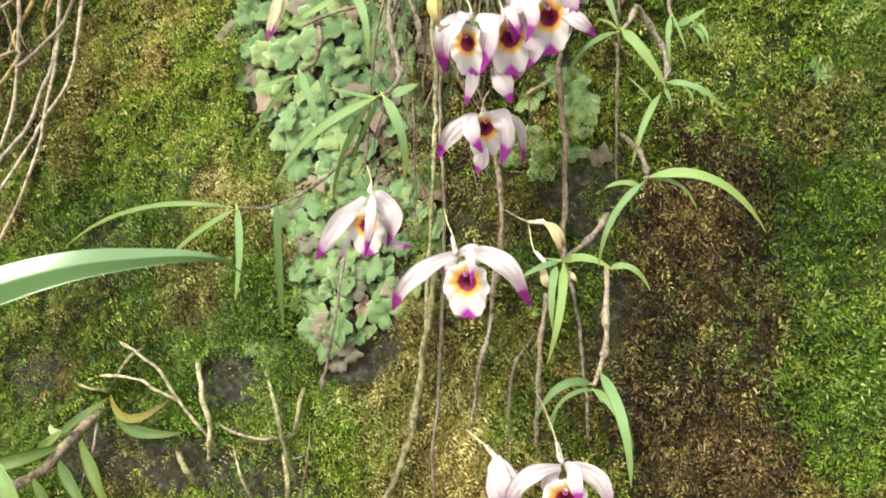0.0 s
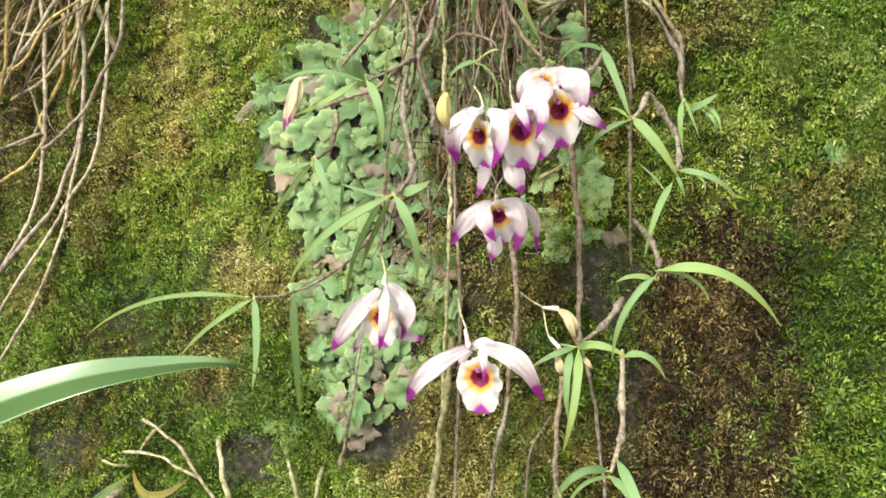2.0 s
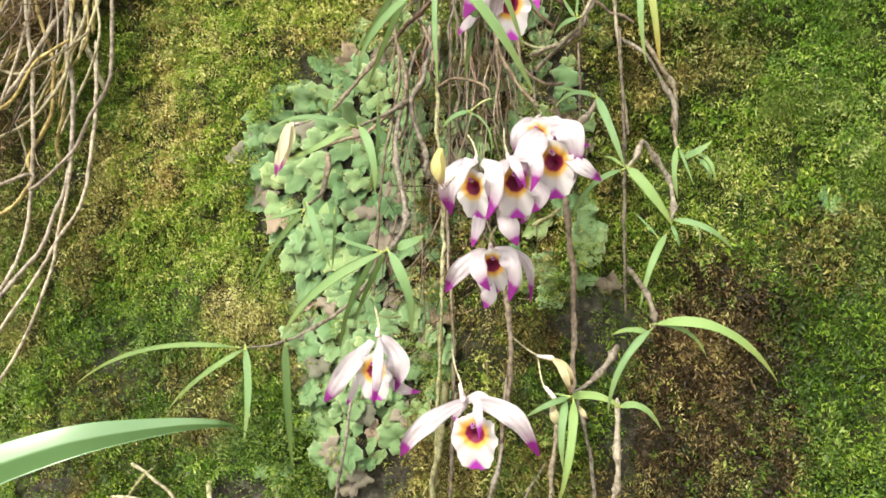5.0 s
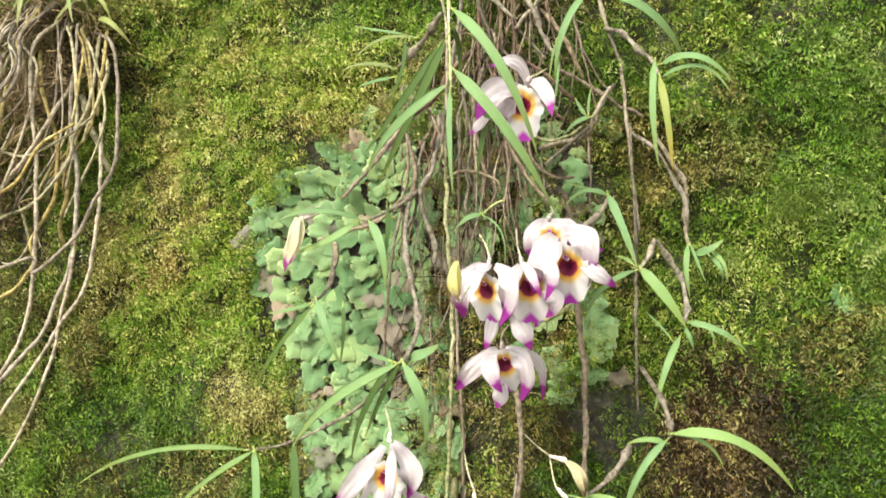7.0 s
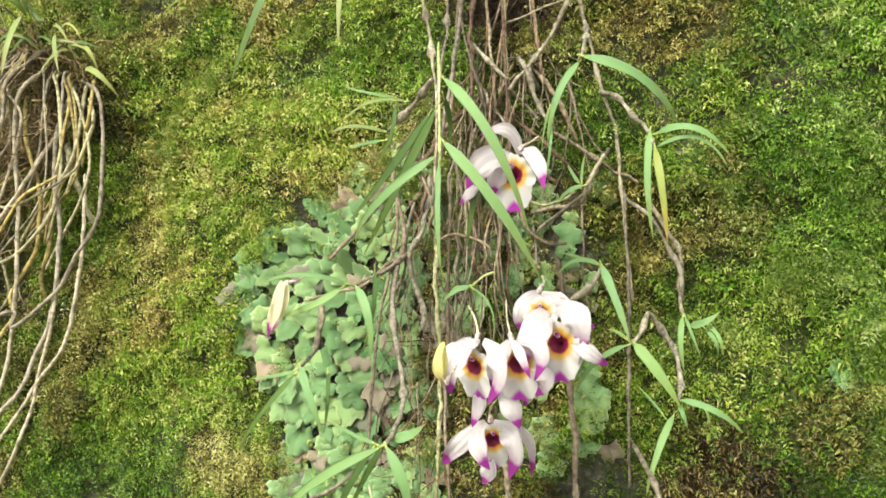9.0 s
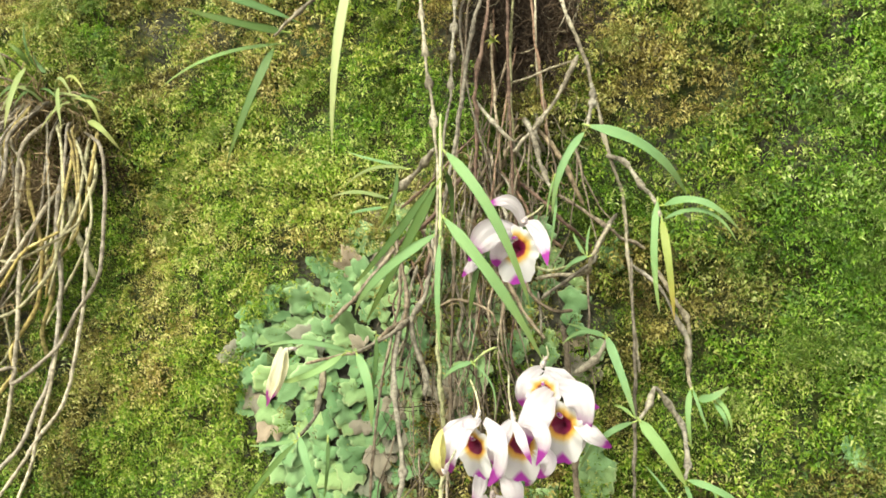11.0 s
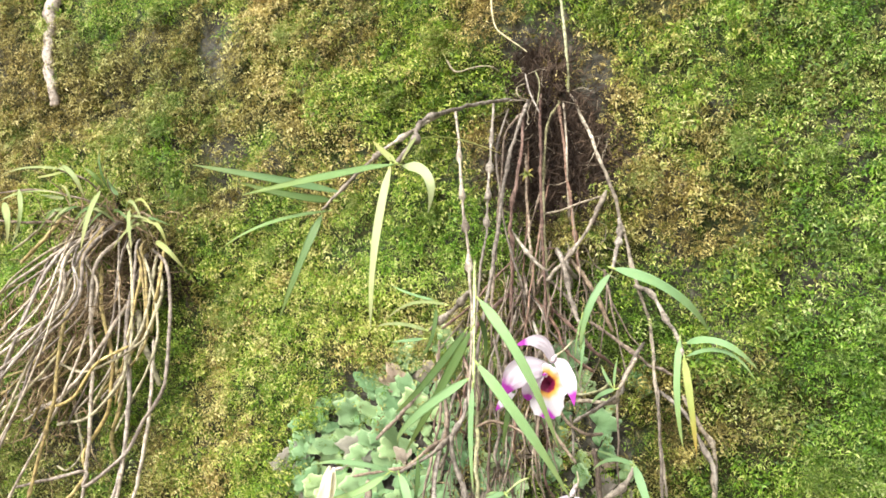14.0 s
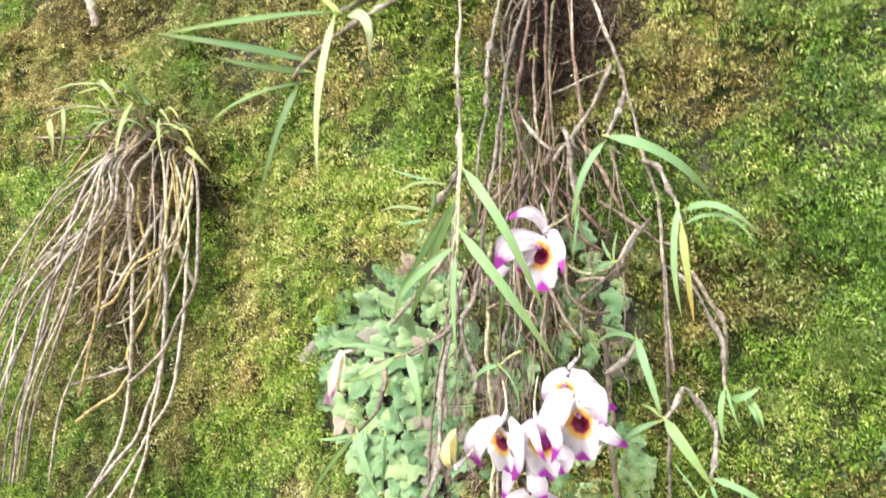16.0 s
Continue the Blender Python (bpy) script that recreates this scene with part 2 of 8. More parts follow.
# ---- building helpers ----
def link(name, verts, faces, material, parent=None, label="", uvs=None, smooth=True):
    me = bpy.data.meshes.new(name)
    me.from_pydata([tuple(map(float, v)) for v in verts], [], faces)
    if uvs is not None:
        layer = me.uv_layers.new(name="along")
        at = np.array(uvs, np.float32)[[l.vertex_index for l in me.loops]]
        layer.data.foreach_set("uv", at.ravel())
    if smooth:
        me.polygons.foreach_set("use_smooth", [True] * len(me.polygons))
    me.materials.append(material)
    ob = new(name, me)
    if parent is not None:
        ob.parent = parent
        ob.matrix_parent_inverse = Matrix.Translation(-parent.matrix_world.translation) if parent.type == "EMPTY" else Matrix()
    if label:
        ob["label"] = label
    return ob


def thing(name, at, label, category, group=""):
    ob = new(name)
    ob.empty_display_size = 0.01
    ob.location = at
    ob.matrix_world = Matrix.Translation(at)
    return tagged(ob, label, category, group)


def curve_through(points, count):
    """Catmull-Rom points and tangents along a few given places."""
    p = np.array(points, float)
    if len(p) == 2:
        p = np.array([p[0], (p[0] + p[1]) / 2, p[1]])
    p = np.vstack([2 * p[0] - p[1], p, 2 * p[-1] - p[-2]])
    u = np.linspace(0, len(p) - 3 - 1e-9, count)
    i, f = u.astype(int), (u % 1)[:, None]
    a, b, c, d = p[i], p[i + 1], p[i + 2], p[i + 3]
    at = 0.5 * (2 * b + (c - a) * f + (2 * a - 5 * b + 4 * c - d) * f**2 + (3 * b - a - 3 * c + d) * f**3)
    way = np.gradient(at, axis=0)
    return at, way / np.linalg.norm(way, axis=1, keepdims=True)


def bow_through(points, count):
    """One even bow through three places: points and tangents along it."""
    a, b, c = np.array(points, float)
    first, second = np.linalg.norm(b - a), np.linalg.norm(c - b)
    m = first / (first + second)
    u = np.linspace(0, 1, count)[:, None]
    at = a * (u - m) * (u - 1) / m + b * u * (1 - u) / (m * (1 - m)) + c * u * (u - m) / (1 - m)
    way = np.gradient(at, axis=0)
    return at, way / np.linalg.norm(way, axis=1, keepdims=True)


def unit(v):
    return v / np.maximum(np.linalg.norm(v, axis=-1, keepdims=True), 1e-9)


PROFILES = {
    "strap": lambda u: np.minimum(1, (u / 0.16 + 0.06) ** 0.7) * np.maximum(0.02, 1 - u**2.6) ** 0.8,
    "petal": lambda u: np.maximum(0.03, np.sin(np.pi * (0.10 + 0.895 * u**1.1)) ** 0.85),
    "broad": lambda u: np.maximum(0.03, np.sin(np.pi * (0.10 + 0.885 * u**1.05)) ** 0.80),
    "lance": lambda u: 0.03 + 0.97 * (1 - u) ** 1.4,
    "taper": lambda u: np.maximum(0.02, 1 - u**1.5) ** 0.7,
}


def blade(name, points, width, material, parent, profile="strap", fold=0.25, twist=0.0, wave=0.0, thick=0.0003, label="", steps=16, seed=0, pleat=0.0, keel=1.5, rows=7):
    """A leaf or petal: a thin closed shell along a curve, folded or cupped along its middle."""
    at, way = (bow_through if len(points) == 3 else curve_through)(points, steps)
    u = np.linspace(0, 1, steps)
    w = PROFILES[profile](u) * width / 2
    side = unit(np.cross(way, np.array([0.0, -1.0, 0.15])))
    face = unit(np.cross(side, way))
    face *= -1 if face[:, 1].mean() > 0 else 1
    a = np.radians(twist) * np.linspace(0.3, 1, steps)[:, None]
    side, face = side * np.cos(a) + face * np.sin(a), face * np.cos(a) - side * np.sin(a)
    across = np.linspace(-1, 1, 11 if pleat else rows)
    rng = np.random.default_rng(seed + int(1e4 * abs(at[0, 0] + at[-1, 2])))
    phase = rng.uniform(0, 6.28, 2)
    verts, uvs, faces = [], [], []
    for sign in (1, -1):
        for k in range(steps):
            for v in across:
                ripple = wave * w[k] * abs(v) ** 2 * math.sin(9 * u[k] + phase[0 if v > 0 else 1])
                lift = fold * w[k] * ((abs(v) ** keel - 0.4) if keel else max(0.0, v - 0.1)) + ripple + pleat * w[k] * math.cos(9.4 * v + 2 * u[k] + phase[0]) * min(1, 3 * (1 - u[k])) + sign * thick * (1 - 0.8 * abs(v))
                verts.append(at[k] + side[k] * w[k] * v * (1 + 0.05 * math.sin(14 * u[k] + phase[1])) + face[k] * lift)
                uvs.append((u[k], 0.5 + 0.5 * v))
    n = len(across)
    for s in range(2):
        o = s * steps * n
        for k in range(steps - 1):
            for j in range(n - 1):
                q = (o + k * n + j, o + k * n + j + 1, o + (k + 1) * n + j + 1, o + (k + 1) * n + j)
                faces.append(q if s == 0 else q[::-1])
    o = steps * n
    for k in range(steps - 1):
        for j in (0, n - 1):
            faces.append((k * n + j, (k + 1) * n + j, o + (k + 1) * n + j, o + k * n + j))
    return link(name, verts, faces, material, parent, label, uvs)


def tube(name, points, radius, material, parent=None, label="", swell=(), taper=0.8, rough=0.16, sides=7, step=0.0022, seed=0, rings=0.0):
    """A cane, stem or root: a round, uneven tube. swell: fractions along it at which it thickens to a joint, and by how much."""
    p = np.array(points, float)
    long = np.linalg.norm(np.diff(p, axis=0), axis=1).sum()
    count = int(np.clip(long / step, 8, 150))
    at, way = curve_through(points, count)
    rng = np.random.default_rng(seed + int(1e5 * abs(p[0, 0] * 3 + p[-1, 2])))
    u = np.linspace(0, 1, count)
    knots = np.linspace(0, 1, max(4, int(long / 0.010)))
    for k in range(3):
        at[:, k] += np.interp(u, knots, rng.normal(0, radius * rough * 1.5, len(knots)))
    r = radius * (1 + (taper - 1) * u) * (1 + np.interp(u, knots, rng.normal(0, rough * 0.5, len(knots)))) * rng.normal(1, 0.03, count)
    for where, much in swell:
        ahead = (u - where) * long
        r = r + radius * much * np.where(ahead < 0, np.exp(-((ahead / 0.008) ** 2)), np.exp(-((ahead / 0.0016) ** 2)))
    if rings:
        count_of = max(2, int(long / rings))
        for where in (np.arange(count_of) + rng.uniform(0.2, 0.8, count_of)) / count_of:
            r = r + radius * rng.uniform(0.15, 0.45) * np.exp(-(((u - where) * long / 0.0013) ** 2))
    r[0] *= 0.35
    r[-1] *= 0.35
    side = unit(np.cross(way, np.array([0.31, 0.9, 0.11])))
    other = np.cross(way, side)
    ang = np.linspace(0, 2 * np.pi, sides, endpoint=False)
    ring = side[:, None] * np.cos(ang)[None, :, None] + other[:, None] * np.sin(ang)[None, :, None]
    verts = (at[:, None] + ring * (r[:, None] * rng.normal(1, 0.45 * rough, (count, sides)))[..., None]).reshape(-1, 3)
    faces = [(k * sides + j, k * sides + (j + 1) % sides, (k + 1) * sides + (j + 1) % sides, (k + 1) * sides + j) for k in range(count - 1) for j in range(sides)]
    faces += [tuple(range(sides))[::-1], tuple((count - 1) * sides + j for j in range(sides))]
    return link(name, verts, faces, material, parent, label, [(k / (count - 1), j / sides) for k in range(count) for j in range(sides)])


def shoot(label, stem, radius, leaves, material, nodes=(), kind="orchid_shoot"):
    """A leafy side shoot: its stem, the joints on it and every leaf."""
    root = thing(kind, stem[0], label, "orchid shoot", "leafy orchid shoots")
    body = tube("stem", stem, radius, material, root, swell=nodes)
    for n, (points, width, look_of, twist) in enumerate(leaves):
        first, middle, last = (np.array(p) for p in points)
        along = (last - first) / np.linalg.norm(last - first)
        points = [first, 0.68 * middle + 0.32 * (first + along * np.dot(middle - first, along)), last]
        leaf = blade("leaf", points, 0.9 * width, look_of, root, "strap", 0.2, twist, 0.05, seed=n)
        a = np.array(points[0])
        d = np.array(points[1]) - a
        d = d / np.linalg.norm(d)
        tube("leaf_sheath", [a - d * 0.003, a + d * 0.001, a + d * 0.004], max(0.0006, width * 0.11), SHEATH, leaf, taper=0.7)
    return root


def lip(centre, toward, size, parent, point_length=0.35):
    """The cup of a flower: a deep throat, a ruffled round skirt and a drawn-out point below."""
    out = unit(np.array(toward, float))
    right = unit(np.cross(out, np.array([0.0, 0.0, 1.0])))
    up = np.cross(right, out)
    rings, spokes = 9, 48
    verts, uvs, faces = [np.array(centre) - out * size * 0.75], [(0.0, 0.0)], []
    for i in range(1, rings + 1):
        s = i / rings
        for j in range(spokes):
            a = 2 * np.pi * j / spokes
            low = max(0.0, -math.sin(a)) ** 6
            wide = max(0.0, -math.sin(a)) ** 2
            r = size * s * (1 + 0.06 * s * math.sin(7 * a + 3 * s) + 0.34 * wide * s**2 + 0.035 * s**2 * math.sin(25 * a) + point_length * low * s**3)
            depth = size * (-0.55 * (1 - s) ** 1.6 - 0.25 * s**3 * (0.4 + low) + 0.07 * s**2 * math.sin(9 * a))
            verts.append(np.array(centre) + right * r * math.cos(a) * 1.08 + up * r * math.sin(a) + out * depth)
            uvs.append((min(0.86 * s * (1 + 0.38 * max(0.0, -math.sin(a) + 0.1) * s - 0.10 * max(0.0, math.sin(a)) * s), 1.0), low * s))
    for j in range(spokes):
        faces.append((0, 1 + j, 1 + (j + 1) % spokes))
    for i in range(rings - 1):
        for j in range(spokes):
            a, b = 1 + i * spokes + j, 1 + i * spokes + (j + 1) % spokes
            faces.append((a, a + spokes, b + spokes, b))
    back = len(verts)
    verts += [v - out * 0.0003 for v in verts]
    uvs += uvs[:back]
    faces += [tuple(k + back for k in f[::-1]) for f in faces]
    return link("lip", verts, faces, LIP, parent, "ruffled white lip with yellow ring and maroon throat", uvs)


def flower(label, stalk, tepals, cup=None, name="orchid_flower", ground=None, category="orchid flower", group="white and purple orchid flowers"):
    root = thing(name, stalk[-1], label, category, group)
    tube("flower_stalk", stalk, 0.00055, STALK, root, "thin pale flower stalk", taper=1.3)
    neck, end = np.array(stalk[-2]), np.array(stalk[-1])
    tube("spur", [neck, neck + 0.5 * (end - neck), end], 0.0011, SPUR, root, "pinkish white spur behind the flower", taper=1.7)
    for n, (part_name, points, width, fold, twist) in enumerate(tepals):
        blade(part_name, points, 0.80 * width, ground or WHITE, root, "broad" if part_name == "petal" else "petal", 0.6 * fold, twist, 0.34 if part_name == "petal" else 0.22, 0.0003, steps=22, seed=n, pleat=0.085)
    if cup:
        centre, toward, size = cup
        lip(centre, toward, size, root)
        out = unit(np.array(toward, float))
        c = np.array(centre)
        column = tube("column", [c + np.array((0, 0, size * 0.55)) - out * size * 0.5, c + np.array((0, 0, size * 0.42)) - out * size * 0.1, c + np.array((0, 0, size * 0.52)) + out * size * 0.02], size * 0.10, WHITE, root, "small waxy white column", taper=1.25)
        tip = c + np.array((0, 0, size * 0.52)) + out * size * 0.02
        tube("anther_cap", [tip - out * size * 0.05, tip + out * size * 0.02, tip + out * size * 0.09], size * 0.105, WHITE, column, "rounded cream anther cap", taper=0.5)
    return root


# ---- the rock wall ----
def lattice(x, z, seed):
    i, j = np.floor(x).astype(np.int64), np.floor(z).astype(np.int64)
    f, g = x - i, z - j
    f, g = f * f * (3 - 2 * f), g * g * (3 - 2 * g)

    def chance(a, b):
        h = (a * 374761393 + b * 668265263 + seed * 974634777) & 0xFFFFFFFF
        h = ((h ^ (h >> 13)) * 1274126177) & 0xFFFFFFFF
        return ((h ^ (h >> 16)) & 0xFFFF) / 65535.0

    top = chance(i, j) * (1 - f) + chance(i + 1, j) * f
    low = chance(i, j + 1) * (1 - f) + chance(i + 1, j + 1) * f
    return top * (1 - g) + low * g


def rough_noise(x, z, scale, seed, octaves=3):
    total, size = 0.0, 0.0
    for o in range(octaves):
        total = total + lattice(x * scale * 2**o + 31.7 * o, z * scale * 2**o, seed + o) * 0.5**o
        size += 0.5**o
    return total / size


def relief(x, z):
    """How far the rock stands out towards the path side, in metres."""
    return 0.022 * (rough_noise(x, z, 9, 3) - 0.5) + 0.012 * (rough_noise(x, z, 32, 8) - 0.5) - 0.004


# Places where the rock is bare or the moss is thin: centre, half sizes, how bare.
BARE = [(-0.150, 1.792, 0.058, 0.045, 1.0), (-0.364, 1.272, 0.035, 0.026, 0.95), (-0.40, 1.205, 0.05, 0.03, 0.9), (-0.48, 1.205, 0.07, 0.035, 0.85), (-0.56, 1.266, 0.03, 0.025, 0.8), (-0.333, 1.20, 0.04, 0.03, 0.8),
        (-0.085, 1.412, 0.03, 0.03, 0.85), (-0.066, 1.31, 0.022, 0.05, 0.8), (-0.14, 1.80, 0.045, 0.055, 1.0), (-0.158, 1.885, 0.035, 0.03, 0.8),
        (-0.619, 1.555, 0.045, 0.05, 0.6), (-0.56, 1.685, 0.03, 0.03, 0.5), (0.035, 1.695, 0.02, 0.03, 0.5), (-0.475, 1.93, 0.022, 0.04, 0.8),
        (-0.111, 1.85, 0.012, 0.03, 0.8), (-0.20, 1.47, 0.07, 0.13, 0.45), (-0.285, 1.53, 0.075, 0.09, 0.95), (-0.275, 1.40, 0.045, 0.10, 0.9), (-0.12, 1.56, 0.035, 0.07, 0.75), (-0.46, 1.83, 0.03, 0.015, 0.7)]


def bareness(x, z):
    worst = np.zeros_like(x)
    edge = 0.7 * (rough_noise(x, z, 60, 21) - 0.5)
    for cx, cz, rx, rz, much in BARE:
        d = np.sqrt(((x - cx) / rx) ** 2 + ((z - cz) / rz) ** 2) + edge
        worst = np.maximum(worst, much * np.clip((1.25 - d) / 0.45, 0, 1))
    return np.maximum(worst, 0.93 * (in_colony(x - 0.010, z + 0.012) & (x < -0.225)))


def in_colony(x, z):
    """The outline of the large colony: wide above, a narrowing strip below."""
    left = np.interp(z, [1.28, 1.32, 1.36, 1.40, 1.44, 1.47, 1.50, 1.54, 1.58, 1.615, 1.638], [-0.306, -0.313, -0.322, -0.326, -0.332, -0.348, -0.368, -0.378, -0.364, -0.318, -0.262])
    right = np.interp(z, [1.28, 1.31, 1.34, 1.42, 1.50, 1.58, 1.63], [-0.262, -0.225, -0.197, -0.200, -0.185, -0.165, -0.205])
    return (x > left + 0.007) & (x < right) & (z > 1.283) & (z < 1.640)


def withered(x, z):
    """The brown patch in the moss, 0 to 1."""
    edge = 0.5 * (rough_noise(x, z, 30, 40) - 0.5)
    a = np.sqrt(((x + 0.010) / 0.058) ** 2 + ((z - 1.345) / 0.115) ** 2) + edge
    b = np.sqrt(((x + 0.004) / 0.058) ** 2 + ((z - 1.22) / 0.09) ** 2) + edge
    return np.clip((1.12 - np.minimum(a, b)) / 0.25, 0, 1)


def build_wall():
    xs = np.concatenate([np.linspace(-8, -1.1, 18), np.linspace(-1.0, 0.3, 300), np.linspace(0.4, 8, 18)])
    zs = np.concatenate([np.linspace(-0.1, 0.95, 10), np.linspace(1.0, 2.15, 260), np.linspace(2.25, 4.2, 10)])
    gx, gz = np.meshgrid(xs, zs)
    near = ((gx > -1.05) & (gx < 0.35) & (gz > 0.97) & (gz < 2.2)).astype(float)
    front = -relief(gx, gz) * near - 0.005 * near * (rough_noise(gx, gz, 110, 17) - 0.5)
    n, m = len(xs), len(zs)
    verts = np.stack([gx, front, gz], -1).reshape(-1, 3)
    verts = np.vstack([verts, np.stack([gx, 0 * gx + 0.4, gz], -1).reshape(-1, 3)])
    faces = []
    for j in range(m - 1):
        for i in range(n - 1):
            a = j * n + i
            faces.append((a, a + 1, a + n + 1, a + n))
    o = n * m
    c = [0, n - 1, o - 1, o - n]
    faces.append(tuple(k + o for k in (c[0], c[3], c[2], c[1])))
    for rim in ([i for i in range(n)], [(m - 1) * n + i for i in range(n)][::-1], [j * n for j in range(m)][::-1], [j * n + n - 1 for j in range(m)]):
        faces.append(tuple(rim[::-1]) + (rim[0] + o, rim[-1] + o))
    wall = link("wall_north", verts, faces, ROCK)
    layer = wall.data.attributes.new("bare", "FLOAT", "POINT")
    some = np.clip(bareness(gx, gz) * 1.2 + 0.9 * np.clip((rough_noise(gx, gz, 14, 90) - 0.62) / 0.06, 0, 1), 0, 1).ravel()
    layer.data.foreach_set("value", np.concatenate([some, some]).astype(np.float32))
    tagged(wall, "damp dark rock wall overgrown with moss", "wall", kind="structure")


# Out of view; closes the place below and serves as a light reflector.
def build_ground():
    bm = bmesh.new()
    bmesh.ops.create_grid(bm, x_segments=40, y_segments=40, size=400)
    for v in bm.verts:
        v.co.z = 0.02 * noise.noise(v.co * 0.2)
    me = bpy.data.meshes.new("ground")
    bm.to_mesh(me)
    bm.free()
    me.materials.append(BOUNCE_GROUND)
    tagged(new("ground", me), "unseen ground below the wall, made pale to bounce light up", "ground", kind="structure")


build_wall()
build_ground()


# ---- moss ----
# Patches of yellowed, lightened or darkened moss, low left and by the canes partly painted shade: centre, half sizes,
# how much paler.
PALE = [(0.064, 1.411, 0.05, 0.05, -0.38), (0.059, 1.532, 0.06, 0.05, 0.45), (0.085, 1.583, 0.05, 0.05, 0.3), (-0.428, 1.553, 0.045, 0.05, 0.5), (-0.42, 1.471, 0.045, 0.05, 0.5), (-0.498, 1.4, 0.08, 0.06, -0.3), (0.043, 1.407, 0.05, 0.04, -0.2), (-0.273, 1.661, 0.05, 0.04, 0.4), (-0.115, 1.39, 0.04, 0.05, -0.45), (-0.447, 1.613, 0.023, 0.029, 0.35), (-0.371, 1.423, 0.015, 0.025, 0.55), (0.005, 1.543, 0.038, 0.046, 0.25), (0.02, 1.292, 0.017, 0.019, 0.4), (-0.459, 1.752, 0.021, 0.025, 0.35),
        (-0.45, 1.609, 0.015, 0.05, 0.4), (-0.311, 1.667, 0.025, 0.038, 0.25), (-0.418, 1.845, 0.05, 0.025, 0.25), (-0.034, 1.665, 0.025, 0.029, 0.25), (-0.051, 1.797, 0.034, 0.05, 0.15),
        (-0.45, 1.611, 0.025, 0.059, 0.3), (-0.324, 1.655, 0.038, 0.025, 0.3), (-0.164, 1.258, 0.038, 0.038, 0.35), (-0.229, 1.212, 0.05, 0.025, 0.3), (-0.372, 1.736, 0.042, 0.025, 0.25),
        (-0.288, 1.884, 0.084, 0.025, 0.15), (0.061, 1.345, 0.038, 0.046, -0.12), (-0.689, 1.895, 0.038, 0.038, -0.15), (-0.42, 1.46, 0.09, 0.09, 0.12), (-0.37, 1.43, 0.03, 0.03, 0.25),
        (-0.45, 1.9, 0.12, 0.06, 0.15), (-0.33, 1.75, 0.08, 0.06, 0.15), (0.06, 1.4, 0.05, 0.1, -0.15), (0.07, 1.2, 0.05, 0.07, 0.22), (-0.5, 1.22, 0.16, 0.12, -0.32), (-0.42, 1.32, 0.14, 0.08, -0.22), (-0.11, 1.32, 0.06, 0.09, -0.35), (-0.385, 1.42, 0.025, 0.05, 0.7), (-0.40, 1.62, 0.05, 0.06, 0.35)]


def paleness(x, z):
    much = 0.5 * (rough_noise(x, z, 12, 63) - 0.5) - 0.09 * np.clip((x + 0.02) / 0.06, 0, 1) * np.clip((1.75 - z) / 0.1, 0.4, 1) + 0.07 * np.clip((-0.30 - x) / 0.04, 0, 1) * np.clip((z - 1.38) / 0.06, 0, 1)
    for cx, cz, rx, rz, by in PALE:
        much = much + (0.38 if by > 0 else 0.6) * by * np.exp(-((x - cx) / rx) ** 2 - ((z - cz) / rz) ** 2)
    return much


# Patches of straw-coloured (plus) or fresh green (minus) moss: centre, half sizes, how much.
DRY = [(-0.115, 1.39, 0.035, 0.05, 0.35), (-0.13, 1.29, 0.08, 0.10, 0.45), (0.045, 1.24, 0.02, 0.03, 0.4), (-0.637, 1.93, 0.07, 0.05, 0.5), (-0.50, 1.935, 0.06, 0.05, 0.45), (-0.72, 1.93, 0.04, 0.06, 0.4), (0.046, 1.82, 0.06, 0.05, 0.3), (-0.03, 1.778, 0.04, 0.03, 0.3),
       (-0.39, 1.707, 0.05, 0.04, 0.35), (-0.46, 1.68, 0.05, 0.05, 0.35), (-0.31, 1.70, 0.03, 0.03, 0.3), (-0.034, 1.571, 0.03, 0.04, 0.3),
       (-0.348, 1.62, 0.03, 0.025, -0.5), (-0.375, 1.584, 0.025, 0.04, -0.4), (-0.42, 1.60, 0.02, 0.03, -0.3), (0.003, 1.58, 0.03, 0.05, -0.1), (0.08, 1.57, 0.05, 0.06, -0.3), (-0.20, 1.22, 0.10, 0.05, 0.45), (-0.15, 1.30, 0.06, 0.05, 0.3), (-0.385, 1.42, 0.025, 0.04, 0.4)]


def dryness(x, z):
    much = 0.24 * np.clip((z - 1.70) / 0.14, 0, 1) + 0.5 * np.clip((rough_noise(x, z, 60, 71, 3) - 0.42) / 0.18, 0, 1) + 0.85 * np.clip((rough_noise(x, z, 15, 72, 2) - 0.40) / 0.22, 0, 1) - 0.22 - 0.10 * np.clip((-0.26 - x) / 0.05, 0, 1)
    for cx, cz, rx, rz, by in DRY:
        much = much + 0.75 * by * np.exp(-((x - cx) / rx) ** 2 - ((z - cz) / rz) ** 2)
    return much


